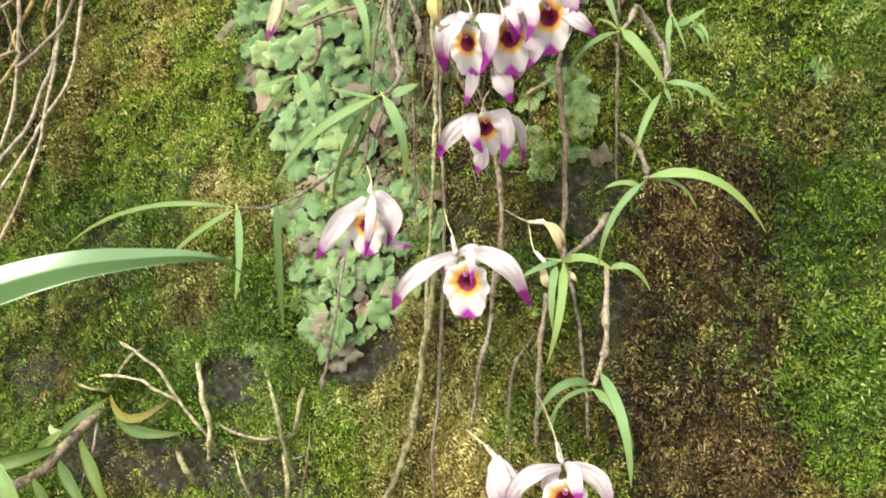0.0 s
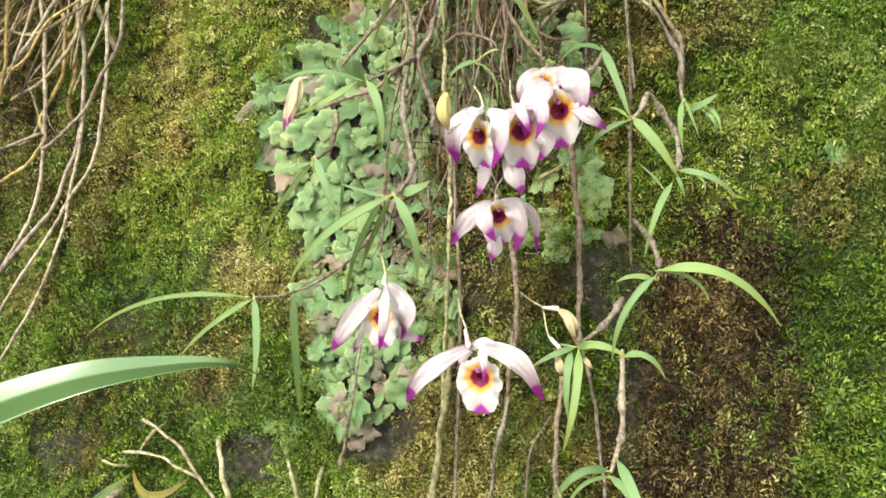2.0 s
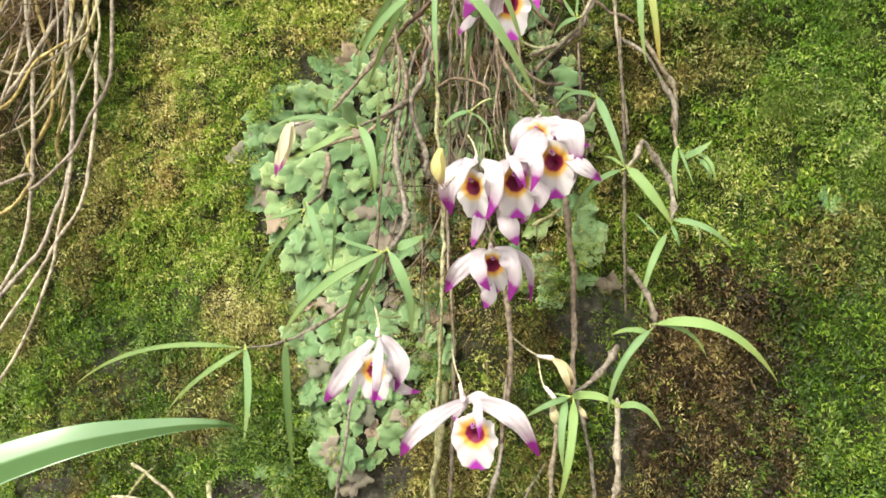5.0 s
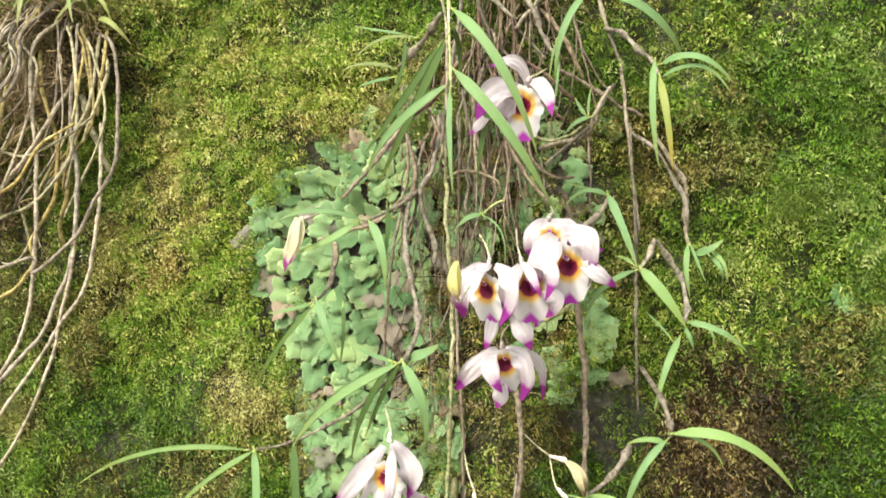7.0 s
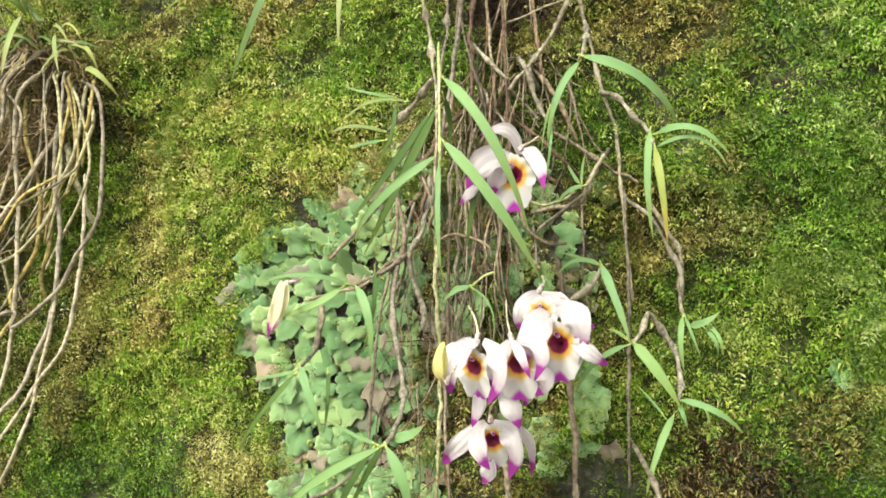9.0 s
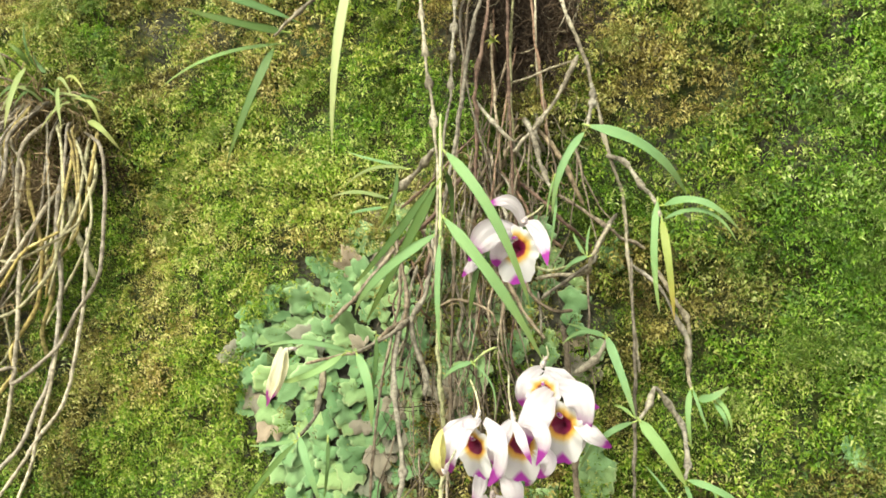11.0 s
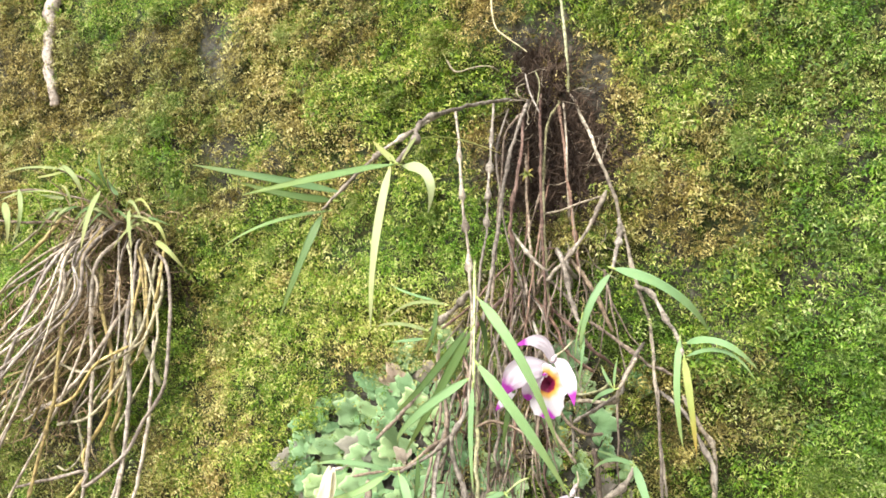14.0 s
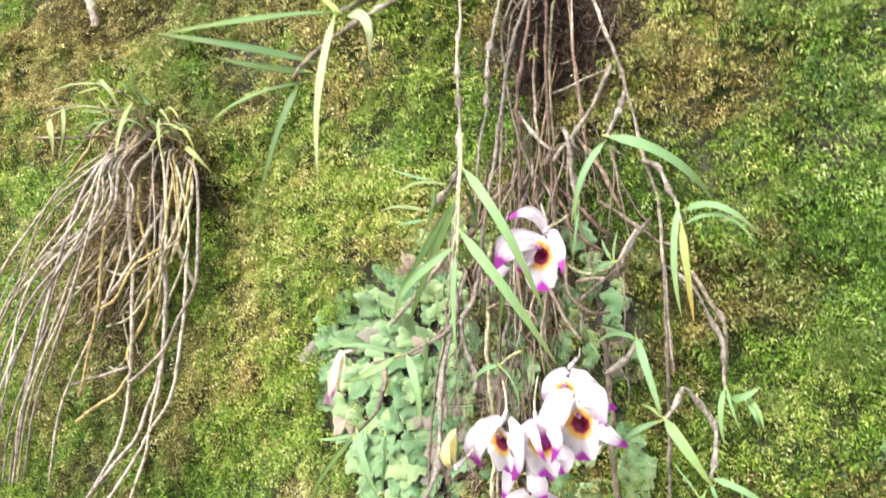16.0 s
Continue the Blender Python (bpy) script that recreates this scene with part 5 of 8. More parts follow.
tagged(tube("orchid_cane", [(-0.1364, -0.01, 1.8335), (-0.1303, -0.025, 1.7919), (-0.1305, -0.02, 1.7579), (-0.1306, -0.01, 1.7205)], 0.0008, GREY, rings=0.016, rough=0.24, taper=0.85), "thin grey orchid cane hanging from the crown", "orchid cane", "hanging orchid canes")
tagged(tube("orchid_cane", [(-0.1818, -0.01, 1.8326), (-0.1841, -0.03, 1.795), (-0.1816, -0.03, 1.7588), (-0.1727, -0.03, 1.7143), (-0.1637, -0.025, 1.6868), (-0.1613, -0.02, 1.6618)], 0.0009, GREY, rings=0.016, rough=0.24, taper=0.85), "thin curved orchid cane hanging from the crown", "orchid cane", "hanging orchid canes")
tagged(tube("orchid_cane", [(-0.1693, -0.012, 1.8269), (-0.1806, -0.02, 1.8091), (-0.1807, -0.028, 1.7772), (-0.1829, -0.03, 1.7323), (-0.1856, -0.03, 1.6802), (-0.189, -0.02, 1.6384)], 0.0008, BROWN, rings=0.016, rough=0.24, taper=0.85), "thin brown orchid cane hanging from the crown", "orchid cane", "hanging orchid canes")
tagged(tube("dead_cane", [(-0.0981, -0.03, 1.7543), (-0.1165, -0.03, 1.7214), (-0.1363, -0.03, 1.6968), (-0.1475, -0.025, 1.6894)], 0.0015, GREY, rings=0.016, rough=0.28, swell=((0.5, 0.5),), taper=0.85), "crooked olive dead cane across the roots", "dead cane", "dead canes")
tagged(tube("dead_cane", [(-0.1014, -0.03, 1.7502), (-0.125, -0.03, 1.7439), (-0.148, -0.02, 1.7413)], 0.0009, GREY, rings=0.016, rough=0.28, taper=0.85), "thin olive dead twig across the roots", "dead cane", "dead canes")
tagged(tube("dead_cane", [(-0.1303, -0.02, 1.708), (-0.1171, -0.022, 1.6916), (-0.1063, -0.02, 1.6716), (-0.0966, -0.015, 1.6514)], 0.0014, BROWN, rings=0.016, rough=0.28, swell=((0.3, 0.4), (0.7, 0.4)), taper=0.85), "broken brown dead cane with a dry sheath", "dead cane", "dead canes")
tagged(tube("orchid_cane", [(-0.139, -0.02, 1.7147), (-0.1275, -0.04, 1.6942), (-0.1184, -0.06, 1.6711), (-0.1059, -0.08, 1.6496)], 0.0016, GREY, rings=0.016, rough=0.24, swell=((0.5, 0.5), (0.8, 0.6)), taper=0.85), "grey orchid cane with a swollen joint", "orchid cane", "hanging orchid canes")
tagged(tube("dead_cane", [(-0.1165, -0.015, 1.6618), (-0.0852, -0.018, 1.6389), (-0.0714, -0.018, 1.629), (-0.0561, -0.01, 1.6216)], 0.0013, BROWN, rings=0.016, rough=0.28, swell=((0.4, 0.5),), taper=0.85), "brown dead cane across the moss", "dead cane", "dead canes")
tagged(tube("dead_cane", [(-0.0666, -0.012, 1.6114), (-0.0486, -0.018, 1.5962), (-0.0377, -0.018, 1.5775), (-0.03, -0.018, 1.559), (-0.0289, -0.01, 1.5392)], 0.0015, GREY, rings=0.016, rough=0.28, swell=((0.65, 0.6),), taper=0.85), "grey dead cane on the moss", "dead cane", "dead canes")
tagged(tube("orchid_cane", [(-0.0748, -0.02, 1.6448), (-0.0824, -0.05, 1.6215), (-0.0852, -0.06, 1.6076), (-0.1018, -0.05, 1.5976), (-0.1222, -0.03, 1.5869)], 0.0014, GREY, rings=0.016, rough=0.24, swell=((0.3, 0.6), (0.5, 0.8)), taper=0.85), "grey bent cane stub on the moss", "orchid cane", "hanging orchid canes")
tagged(tube("orchid_cane", [(-0.1102, -0.02, 1.5683), (-0.1053, -0.02, 1.5193), (-0.1026, -0.025, 1.4864), (-0.0997, -0.022, 1.4432), (-0.0994, -0.02, 1.3962), (-0.1013, -0.018, 1.3611)], 0.002, BROWN, rings=0.016, rough=0.24, swell=((0.4, 0.3), (0.6, 0.35), (0.8, 0.3)), taper=0.85), "thick reddish-brown orchid cane down the wall", "orchid cane", "hanging orchid canes")
tagged(tube("orchid_cane", [(-0.1577, -0.02, 1.461), (-0.1482, -0.02, 1.4323), (-0.1447, -0.018, 1.3962), (-0.147, -0.018, 1.3642), (-0.1513, -0.018, 1.3323), (-0.1599, -0.006, 1.2904)], 0.0018, BROWN, rings=0.016, rough=0.24, swell=((0.3, 0.4), (0.55, 0.35)), taper=0.85), "reddish-brown orchid cane down the wall", "orchid cane", "hanging orchid canes")
tagged(tube("orchid_cane", [(-0.2042, -0.02, 1.6327), (-0.2063, -0.03, 1.5912), (-0.2149, -0.035, 1.5695), (-0.2048, -0.03, 1.5321), (-0.2061, -0.03, 1.5196)], 0.0018, GREY, rings=0.016, rough=0.24, swell=((0.4, 0.5), (0.75, 0.6)), taper=0.85), "brown orchid cane bundle strand before liverwort", "orchid cane", "hanging orchid canes")
tagged(tube("orchid_cane", [(-0.2252, -0.03, 1.6145), (-0.2177, -0.035, 1.5824), (-0.2274, -0.035, 1.5453), (-0.2126, -0.06, 1.5027)], 0.0013, BROWN, rings=0.016, rough=0.24, swell=((0.35, 0.6),), taper=0.85), "grey knobbly orchid cane before liverwort", "orchid cane", "hanging orchid canes")
tagged(tube("orchid_cane", [(-0.234, -0.02, 1.6362), (-0.2251, -0.03, 1.593), (-0.2375, -0.03, 1.5258), (-0.2418, -0.03, 1.4795), (-0.2491, -0.02, 1.4298)], 0.0011, BROWN, rings=0.016, rough=0.24, taper=0.85), "thin grey orchid cane down the wall", "orchid cane", "hanging orchid canes")
tagged(tube("orchid_cane", [(-0.1984, -0.02, 1.632), (-0.1978, -0.025, 1.5537), (-0.1939, -0.02, 1.4913), (-0.1952, -0.02, 1.4331), (-0.1989, -0.018, 1.3632), (-0.2051, -0.008, 1.2883)], 0.0016, OLIVE, rings=0.016, rough=0.24, swell=((0.3, 0.4), (0.55, 0.4)), taper=0.85), "long olive-brown orchid cane down the wall", "orchid cane", "hanging orchid canes")
tagged(tube("orchid_cane", [(-0.1885, -0.02, 1.6308), (-0.1895, -0.02, 1.5457), (-0.1908, -0.02, 1.462), (-0.1871, -0.018, 1.3961), (-0.1921, -0.01, 1.3137)], 0.0012, BROWN, rings=0.016, rough=0.24, swell=((0.35, 0.4), (0.6, 0.4)), taper=0.85), "long brown orchid cane down the wall", "orchid cane", "hanging orchid canes")
tagged(tube("orchid_cane", [(-0.1935, -0.02, 1.3686), (-0.1979, -0.018, 1.3236), (-0.2043, -0.018, 1.2825), (-0.2082, -0.018, 1.2477), (-0.2199, -0.018, 1.2123), (-0.231, -0.02, 1.1833)], 0.0023, OLIVE, rings=0.016, rough=0.24, swell=((0.62, 0.3),), taper=1.1), "thick pale green stem low on the wall", "orchid cane", "hanging orchid canes")
tagged(tube("orchid_cane", [(-0.1848, -0.02, 1.3605), (-0.1891, -0.018, 1.3075), (-0.1907, -0.018, 1.2588), (-0.1946, -0.018, 1.2262), (-0.1936, -0.01, 1.1841)], 0.0013, GREY, rings=0.016, rough=0.24, taper=0.85), "grey-brown stem low on the wall", "orchid cane", "hanging orchid canes")
tagged(tube("orchid_cane", [(-0.1493, -0.012, 1.373), (-0.1531, -0.018, 1.3166), (-0.1611, -0.018, 1.2843), (-0.1692, -0.008, 1.2383)], 0.0015, GREY, rings=0.016, rough=0.24, swell=((0.5, 0.4),), taper=0.85), "grey-brown stem low on the wall", "orchid cane", "hanging orchid canes")
tagged(tube("orchid_cane", [(-0.1116, -0.02, 1.3413), (-0.1169, -0.018, 1.3018), (-0.1178, -0.018, 1.2626), (-0.1215, -0.006, 1.2329)], 0.0017, GREY, rings=0.016, rough=0.24, swell=((0.3, 0.3),), taper=0.85), "grey stem low on the wall", "orchid cane", "hanging orchid canes")
tagged(tube("orchid_cane", [(-0.0999, -0.015, 1.365), (-0.0906, -0.018, 1.326), (-0.0849, -0.018, 1.2797), (-0.085, -0.005, 1.2391)], 0.0012, GREY, rings=0.016, rough=0.24, taper=0.85), "thin brown stem low on the wall", "orchid cane", "hanging orchid canes")
tagged(tube("orchid_cane", [(-0.1221, -0.012, 1.3131), (-0.1349, -0.018, 1.2893), (-0.1387, -0.018, 1.2615), (-0.1391, -0.006, 1.2278)], 0.0011, GREY, rings=0.016, rough=0.24, taper=0.85), "thin grey-brown stem low on the wall", "orchid cane", "hanging orchid canes")
tagged(tube("orchid_cane", [(-0.2591, -0.03, 1.3723), (-0.2662, -0.025, 1.339), (-0.276, -0.02, 1.2966), (-0.2856, -0.012, 1.2658)], 0.0012, GREY, rings=0.016, rough=0.24, swell=((0.95, 0.8),), taper=0.85), "thin grey cane before liverwort", "orchid cane", "hanging orchid canes")
tagged(tube("orchid_cane", [(-0.2956, -0.01, 1.2415), (-0.2927, -0.018, 1.2196), (-0.3029, -0.01, 1.1747)], 0.0009, BROWN, rings=0.016, rough=0.24, taper=0.85), "thin brown stem low on the wall", "orchid cane", "hanging orchid canes")
tagged(tube("orchid_cane", [(-0.2842, -0.03, 1.5397), (-0.2806, -0.035, 1.5212), (-0.2896, -0.03, 1.5031)], 0.0019, GREY, rings=0.016, rough=0.24, swell=((0.3, 0.4),), taper=0.85), "grey-brown cane stub before liverwort", "orchid cane", "hanging orchid canes")
tagged(tube("orchid_cane", [(-0.2298, -0.03, 1.6236), (-0.2436, -0.04, 1.5997), (-0.254, -0.045, 1.5852), (-0.2734, -0.04, 1.5699)], 0.0016, BROWN, rings=0.016, rough=0.24, swell=((0.45, 0.4),), taper=0.85), "dry pointed cane end over liverwort", "orchid cane", "hanging orchid canes")
tagged(tube("orchid_cane", [(-0.216, -0.03, 1.5743), (-0.2275, -0.035, 1.5664), (-0.2501, -0.035, 1.5504), (-0.2733, -0.035, 1.5452), (-0.2972, -0.03, 1.5392)], 0.0013, BROWN, rings=0.016, rough=0.24, swell=((0.3, 0.6), (0.6, 0.5)), taper=0.85), "brown cane lying over liverwort", "orchid cane", "hanging orchid canes")
tagged(tube("orchid_cane", [(-0.1558, -0.02, 1.627), (-0.1467, -0.03, 1.5977), (-0.1351, -0.035, 1.5787), (-0.1198, -0.04, 1.56)], 0.0013, BROWN, rings=0.016, rough=0.24, taper=0.85), "thin brown cane above the flowers", "orchid cane", "hanging orchid canes")
tagged(tube("orchid_cane", [(-0.1388, -0.02, 1.625), (-0.1335, -0.025, 1.5937), (-0.1191, -0.025, 1.58), (-0.104, -0.02, 1.5799)], 0.0013, BROWN, rings=0.016, rough=0.24, taper=0.85), "brown cane above the flowers", "orchid cane", "hanging orchid canes")
tagged(tube("orchid_cane", [(-0.1048, -0.03, 1.4897), (-0.1156, -0.035, 1.4825), (-0.1256, -0.035, 1.4782)], 0.0015, OLIVE, rings=0.016, rough=0.24, taper=0.85), "olive cane under the flower cluster", "orchid cane", "hanging orchid canes")
tagged(tube("orchid_cane", [(-0.1961, -0.03, 1.5818), (-0.1792, -0.035, 1.585), (-0.1579, -0.035, 1.5776), (-0.1552, -0.03, 1.5697)], 0.001, BROWN, rings=0.016, rough=0.24, taper=0.85), "thin loop of brown cane above the flowers", "orchid cane", "hanging orchid canes")
tagged(tube("orchid_cane", [(-0.1409, -0.02, 1.6168), (-0.1242, -0.02, 1.6067), (-0.1078, -0.02, 1.609), (-0.0983, -0.02, 1.6153)], 0.0013, OLIVE, rings=0.016, rough=0.24, taper=0.85), "thin curled cane by long leaves", "orchid cane", "hanging orchid canes")
tagged(tube("orchid_cane", [(-0.1405, -0.01, 1.934), (-0.1337, -0.018, 1.8862), (-0.1313, -0.018, 1.8579), (-0.1328, -0.01, 1.8387)], 0.0011, OLIVE, rings=0.016, rough=0.24, taper=0.85), "thin stalk rising above the crown", "orchid cane", "hanging orchid canes")
tagged(tube("dead_cane", [(-0.1662, -0.006, 1.805), (-0.1628, -0.018, 1.7403), (-0.1661, -0.018, 1.6809), (-0.1598, -0.012, 1.6319)], 0.0007, RED, rings=0.016, rough=0.28, taper=0.85), "dead brown cane in a hanging bundle", "dead cane", "dead canes")
tagged(tube("dead_cane", [(-0.1679, -0.006, 1.7963), (-0.1591, -0.0272, 1.7316), (-0.1568, -0.018, 1.676), (-0.1655, -0.012, 1.6289)], 0.0011, BROWN, rings=0.016, rough=0.28, taper=0.85), "dead brown cane in a hanging bundle", "dead cane", "dead canes")
tagged(tube("dead_cane", [(-0.1463, -0.006, 1.7969), (-0.1618, -0.018, 1.7288), (-0.1821, -0.018, 1.6656), (-0.1755, -0.012, 1.6122)], 0.0008, BROWN, rings=0.016, rough=0.28, taper=0.85), "dead brown cane in a hanging bundle", "dead cane", "dead canes")
tagged(tube("dead_cane", [(-0.1471, -0.006, 1.7845), (-0.1519, -0.0287, 1.7133), (-0.161, -0.0296, 1.6499), (-0.1739, -0.012, 1.5967)], 0.0007, RED, rings=0.016, rough=0.28, taper=0.85), "dead brown cane in a hanging bundle", "dead cane", "dead canes")
tagged(tube("dead_cane", [(-0.1744, -0.0107, 1.6938), (-0.1498, -0.0255, 1.6691), (-0.1433, -0.0222, 1.653), (-0.1291, -0.01, 1.6376)], 0.0009, GREY, rings=0.016, rough=0.28, taper=0.85), "short broken dead cane in the root tangle", "dead cane", "dead canes")
tagged(tube("dead_cane", [(-0.1502, -0.0147, 1.6771), (-0.1224, -0.0312, 1.6521), (-0.1055, -0.0321, 1.6355), (-0.0888, -0.01, 1.6203)], 0.0012, RED, rings=0.016, rough=0.28, taper=0.85), "short broken dead cane in the root tangle", "dead cane", "dead canes")
tagged(tube("dead_cane", [(-0.1537, -0.0117, 1.6741), (-0.1615, -0.0237, 1.6584), (-0.171, -0.018, 1.6484), (-0.1846, -0.01, 1.6383)], 0.0015, BROWN, rings=0.016, rough=0.28, taper=0.85), "short broken dead cane in the root tangle", "dead cane", "dead canes")
tagged(tube("dead_cane", [(-0.1715, -0.0138, 1.6872), (-0.1939, -0.0284, 1.6621), (-0.2036, -0.0316, 1.644), (-0.2362, -0.01, 1.6274)], 0.0016, RED, rings=0.016, rough=0.28, taper=0.85), "short broken dead cane in the root tangle", "dead cane", "dead canes")
tagged(tube("dead_cane", [(-0.1364, -0.0045, 1.716), (-0.1311, -0.0222, 1.7012), (-0.1286, -0.018, 1.6933), (-0.1284, -0.01, 1.6859)], 0.0007, GREY, rings=0.016, rough=0.28, taper=0.85), "short broken dead cane in the root tangle", "dead cane", "dead canes")
tagged(tube("dead_cane", [(-0.1708, -0.0114, 1.6762), (-0.1723, -0.0269, 1.6506), (-0.1756, -0.0252, 1.6327), (-0.1874, -0.01, 1.6155)], 0.0013, GREY, rings=0.016, rough=0.28, taper=0.85), "short broken dead cane in the root tangle", "dead cane", "dead canes")
tagged(tube("dead_cane", [(-0.1622, -0.0196, 1.6892), (-0.1666, -0.025, 1.6749), (-0.1739, -0.0223, 1.6646), (-0.1808, -0.01, 1.6555)], 0.0012, BROWN, rings=0.016, rough=0.28, taper=0.85), "short broken dead cane in the root tangle", "dead cane", "dead canes")
tagged(tube("dead_cane", [(-0.1685, -0.0093, 1.6992), (-0.1584, -0.0323, 1.6832), (-0.1585, -0.0196, 1.6754), (-0.1585, -0.01, 1.6675)], 0.0012, BROWN, rings=0.016, rough=0.28, taper=0.85), "short broken dead cane in the root tangle", "dead cane", "dead canes")
tagged(tube("dead_cane", [(-0.1376, -0.0088, 1.7329), (-0.1304, -0.018, 1.7148), (-0.1281, -0.0292, 1.7009), (-0.1258, -0.01, 1.6918)], 0.0015, GREY, rings=0.016, rough=0.28, taper=0.85), "short broken dead cane in the root tangle", "dead cane", "dead canes")
tagged(tube("dead_cane", [(-0.1716, -0.0131, 1.7115), (-0.1922, -0.0202, 1.6881), (-0.2039, -0.0301, 1.6706), (-0.2346, -0.01, 1.6558)], 0.0009, RED, rings=0.016, rough=0.28, taper=0.85), "short broken dead cane in the root tangle", "dead cane", "dead canes")
tagged(tube("dead_cane", [(-0.1496, -0.0192, 1.6933), (-0.1457, -0.0185, 1.6817), (-0.1396, -0.0332, 1.671), (-0.1448, -0.01, 1.6647)], 0.0008, RED, rings=0.016, rough=0.28, taper=0.85), "short broken dead cane in the root tangle", "dead cane", "dead canes")
tagged(tube("dead_cane", [(-0.1405, -0.0125, 1.7061), (-0.1487, -0.0301, 1.69), (-0.1542, -0.018, 1.6815), (-0.1707, -0.01, 1.6724)], 0.0009, BROWN, rings=0.016, rough=0.28, taper=0.85), "short broken dead cane in the root tangle", "dead cane", "dead canes")
tagged(tube("dead_cane", [(-0.1434, -0.0167, 1.712), (-0.1491, -0.0209, 1.699), (-0.1508, -0.0224, 1.6894), (-0.1596, -0.01, 1.6822)], 0.0011, BROWN, rings=0.016, rough=0.28, taper=0.85), "short broken dead cane in the root tangle", "dead cane", "dead canes")
tagged(tube("dead_cane", [(-0.1776, -0.0198, 1.7336), (-0.1524, -0.033, 1.7049), (-0.1423, -0.0184, 1.6885), (-0.1262, -0.01, 1.6705)], 0.0014, GREY, rings=0.016, rough=0.28, taper=0.85), "short broken dead cane in the root tangle", "dead cane", "dead canes")
tagged(tube("dead_cane", [(-0.1564, -0.0195, 1.6788), (-0.1394, -0.0189, 1.6554), (-0.1285, -0.0301, 1.6376), (-0.1118, -0.01, 1.6221)], 0.0011, RED, rings=0.016, rough=0.28, taper=0.85), "short broken dead cane in the root tangle", "dead cane", "dead canes")
tagged(tube("dead_cane", [(-0.1265, -0.0249, 1.5922), (-0.1269, -0.0184, 1.5788), (-0.1264, -0.021, 1.567), (-0.1273, -0.012, 1.5577)], 0.001, GREY, rings=0.016, rough=0.28, taper=0.85), "dead knotted cane in the tangle above flowers", "dead cane", "dead canes")
tagged(tube("dead_cane", [(-0.2235, -0.0294, 1.5999), (-0.2318, -0.0258, 1.5832), (-0.2281, -0.0312, 1.5674), (-0.2449, -0.012, 1.5594)], 0.0006, RED, rings=0.016, rough=0.28, taper=0.85), "dead knotted cane in the tangle above flowers", "dead cane", "dead canes")
tagged(tube("dead_cane", [(-0.2074, -0.0258, 1.6285), (-0.1988, -0.0334, 1.6055), (-0.201, -0.0311, 1.592), (-0.2007, -0.012, 1.5827)], 0.0012, BROWN, rings=0.016, rough=0.28, taper=0.85), "dead knotted cane in the tangle above flowers", "dead cane", "dead canes")
tagged(tube("dead_cane", [(-0.176, -0.015, 1.6255), (-0.1739, -0.0274, 1.5883), (-0.1746, -0.0254, 1.5643), (-0.1807, -0.012, 1.5429)], 0.0006, GREY, rings=0.016, rough=0.28, taper=0.85), "dead knotted cane in the tangle above flowers", "dead cane", "dead canes")
tagged(tube("dead_cane", [(-0.1426, -0.0125, 1.6664), (-0.149, -0.018, 1.6468), (-0.1433, -0.0345, 1.6263), (-0.1585, -0.012, 1.6223)], 0.0012, BROWN, rings=0.016, rough=0.28, taper=0.85), "dead knotted cane in the tangle above flowers", "dead cane", "dead canes")
tagged(tube("dead_cane", [(-0.1721, -0.0177, 1.6305), (-0.1766, -0.0228, 1.6123), (-0.1759, -0.0211, 1.6001), (-0.1859, -0.012, 1.5908)], 0.0008, GREY, rings=0.016, rough=0.28, taper=0.85), "dead knotted cane in the tangle above flowers", "dead cane", "dead canes")
tagged(tube("dead_cane", [(-0.1795, -0.0259, 1.6563), (-0.1881, -0.0263, 1.6248), (-0.1892, -0.018, 1.6028), (-0.2021, -0.012, 1.5811)], 0.0009, GREY, rings=0.016, rough=0.28, taper=0.85), "dead knotted cane in the tangle above flowers", "dead cane", "dead canes")
tagged(tube("dead_cane", [(-0.1562, -0.0225, 1.6608), (-0.1477, -0.0302, 1.6404), (-0.1515, -0.0213, 1.6319), (-0.146, -0.012, 1.6222)], 0.0013, GREY, rings=0.016, rough=0.28, taper=0.85), "dead knotted cane in the tangle above flowers", "dead cane", "dead canes")
tagged(tube("dead_cane", [(-0.1807, -0.0114, 1.6528), (-0.176, -0.0235, 1.6158), (-0.176, -0.0235, 1.5922), (-0.1793, -0.012, 1.5718)], 0.0013, GREY, rings=0.016, rough=0.28, taper=0.85), "dead knotted cane in the tangle above flowers", "dead cane", "dead canes")
tagged(tube("dead_cane", [(-0.1884, -0.0193, 1.6002), (-0.1835, -0.018, 1.5787), (-0.1804, -0.0313, 1.5592), (-0.1807, -0.012, 1.5476)], 0.0011, GREY, rings=0.016, rough=0.28, taper=0.85), "dead knotted cane in the tangle above flowers", "dead cane", "dead canes")
tagged(tube("dead_cane", [(-0.1532, -0.0218, 1.6084), (-0.1531, -0.018, 1.5919), (-0.1536, -0.018, 1.5789), (-0.154, -0.012, 1.5671)], 0.0012, BROWN, rings=0.016, rough=0.28, taper=0.85), "dead knotted cane in the tangle above flowers", "dead cane", "dead canes")
tagged(tube("dead_cane", [(-0.1681, -0.0264, 1.6212), (-0.1665, -0.0218, 1.5984), (-0.1643, -0.032, 1.5778), (-0.167, -0.012, 1.5652)], 0.0006, BROWN, rings=0.016, rough=0.28, taper=0.85), "dead knotted cane in the tangle above flowers", "dead cane", "dead canes")
tagged(tube("dead_cane", [(-0.1512, -0.026, 1.599), (-0.1459, -0.018, 1.5724), (-0.1444, -0.0303, 1.5482), (-0.1401, -0.012, 1.5304)], 0.0009, RED, rings=0.016, rough=0.28, taper=0.85), "dead knotted cane in the tangle above flowers", "dead cane", "dead canes")
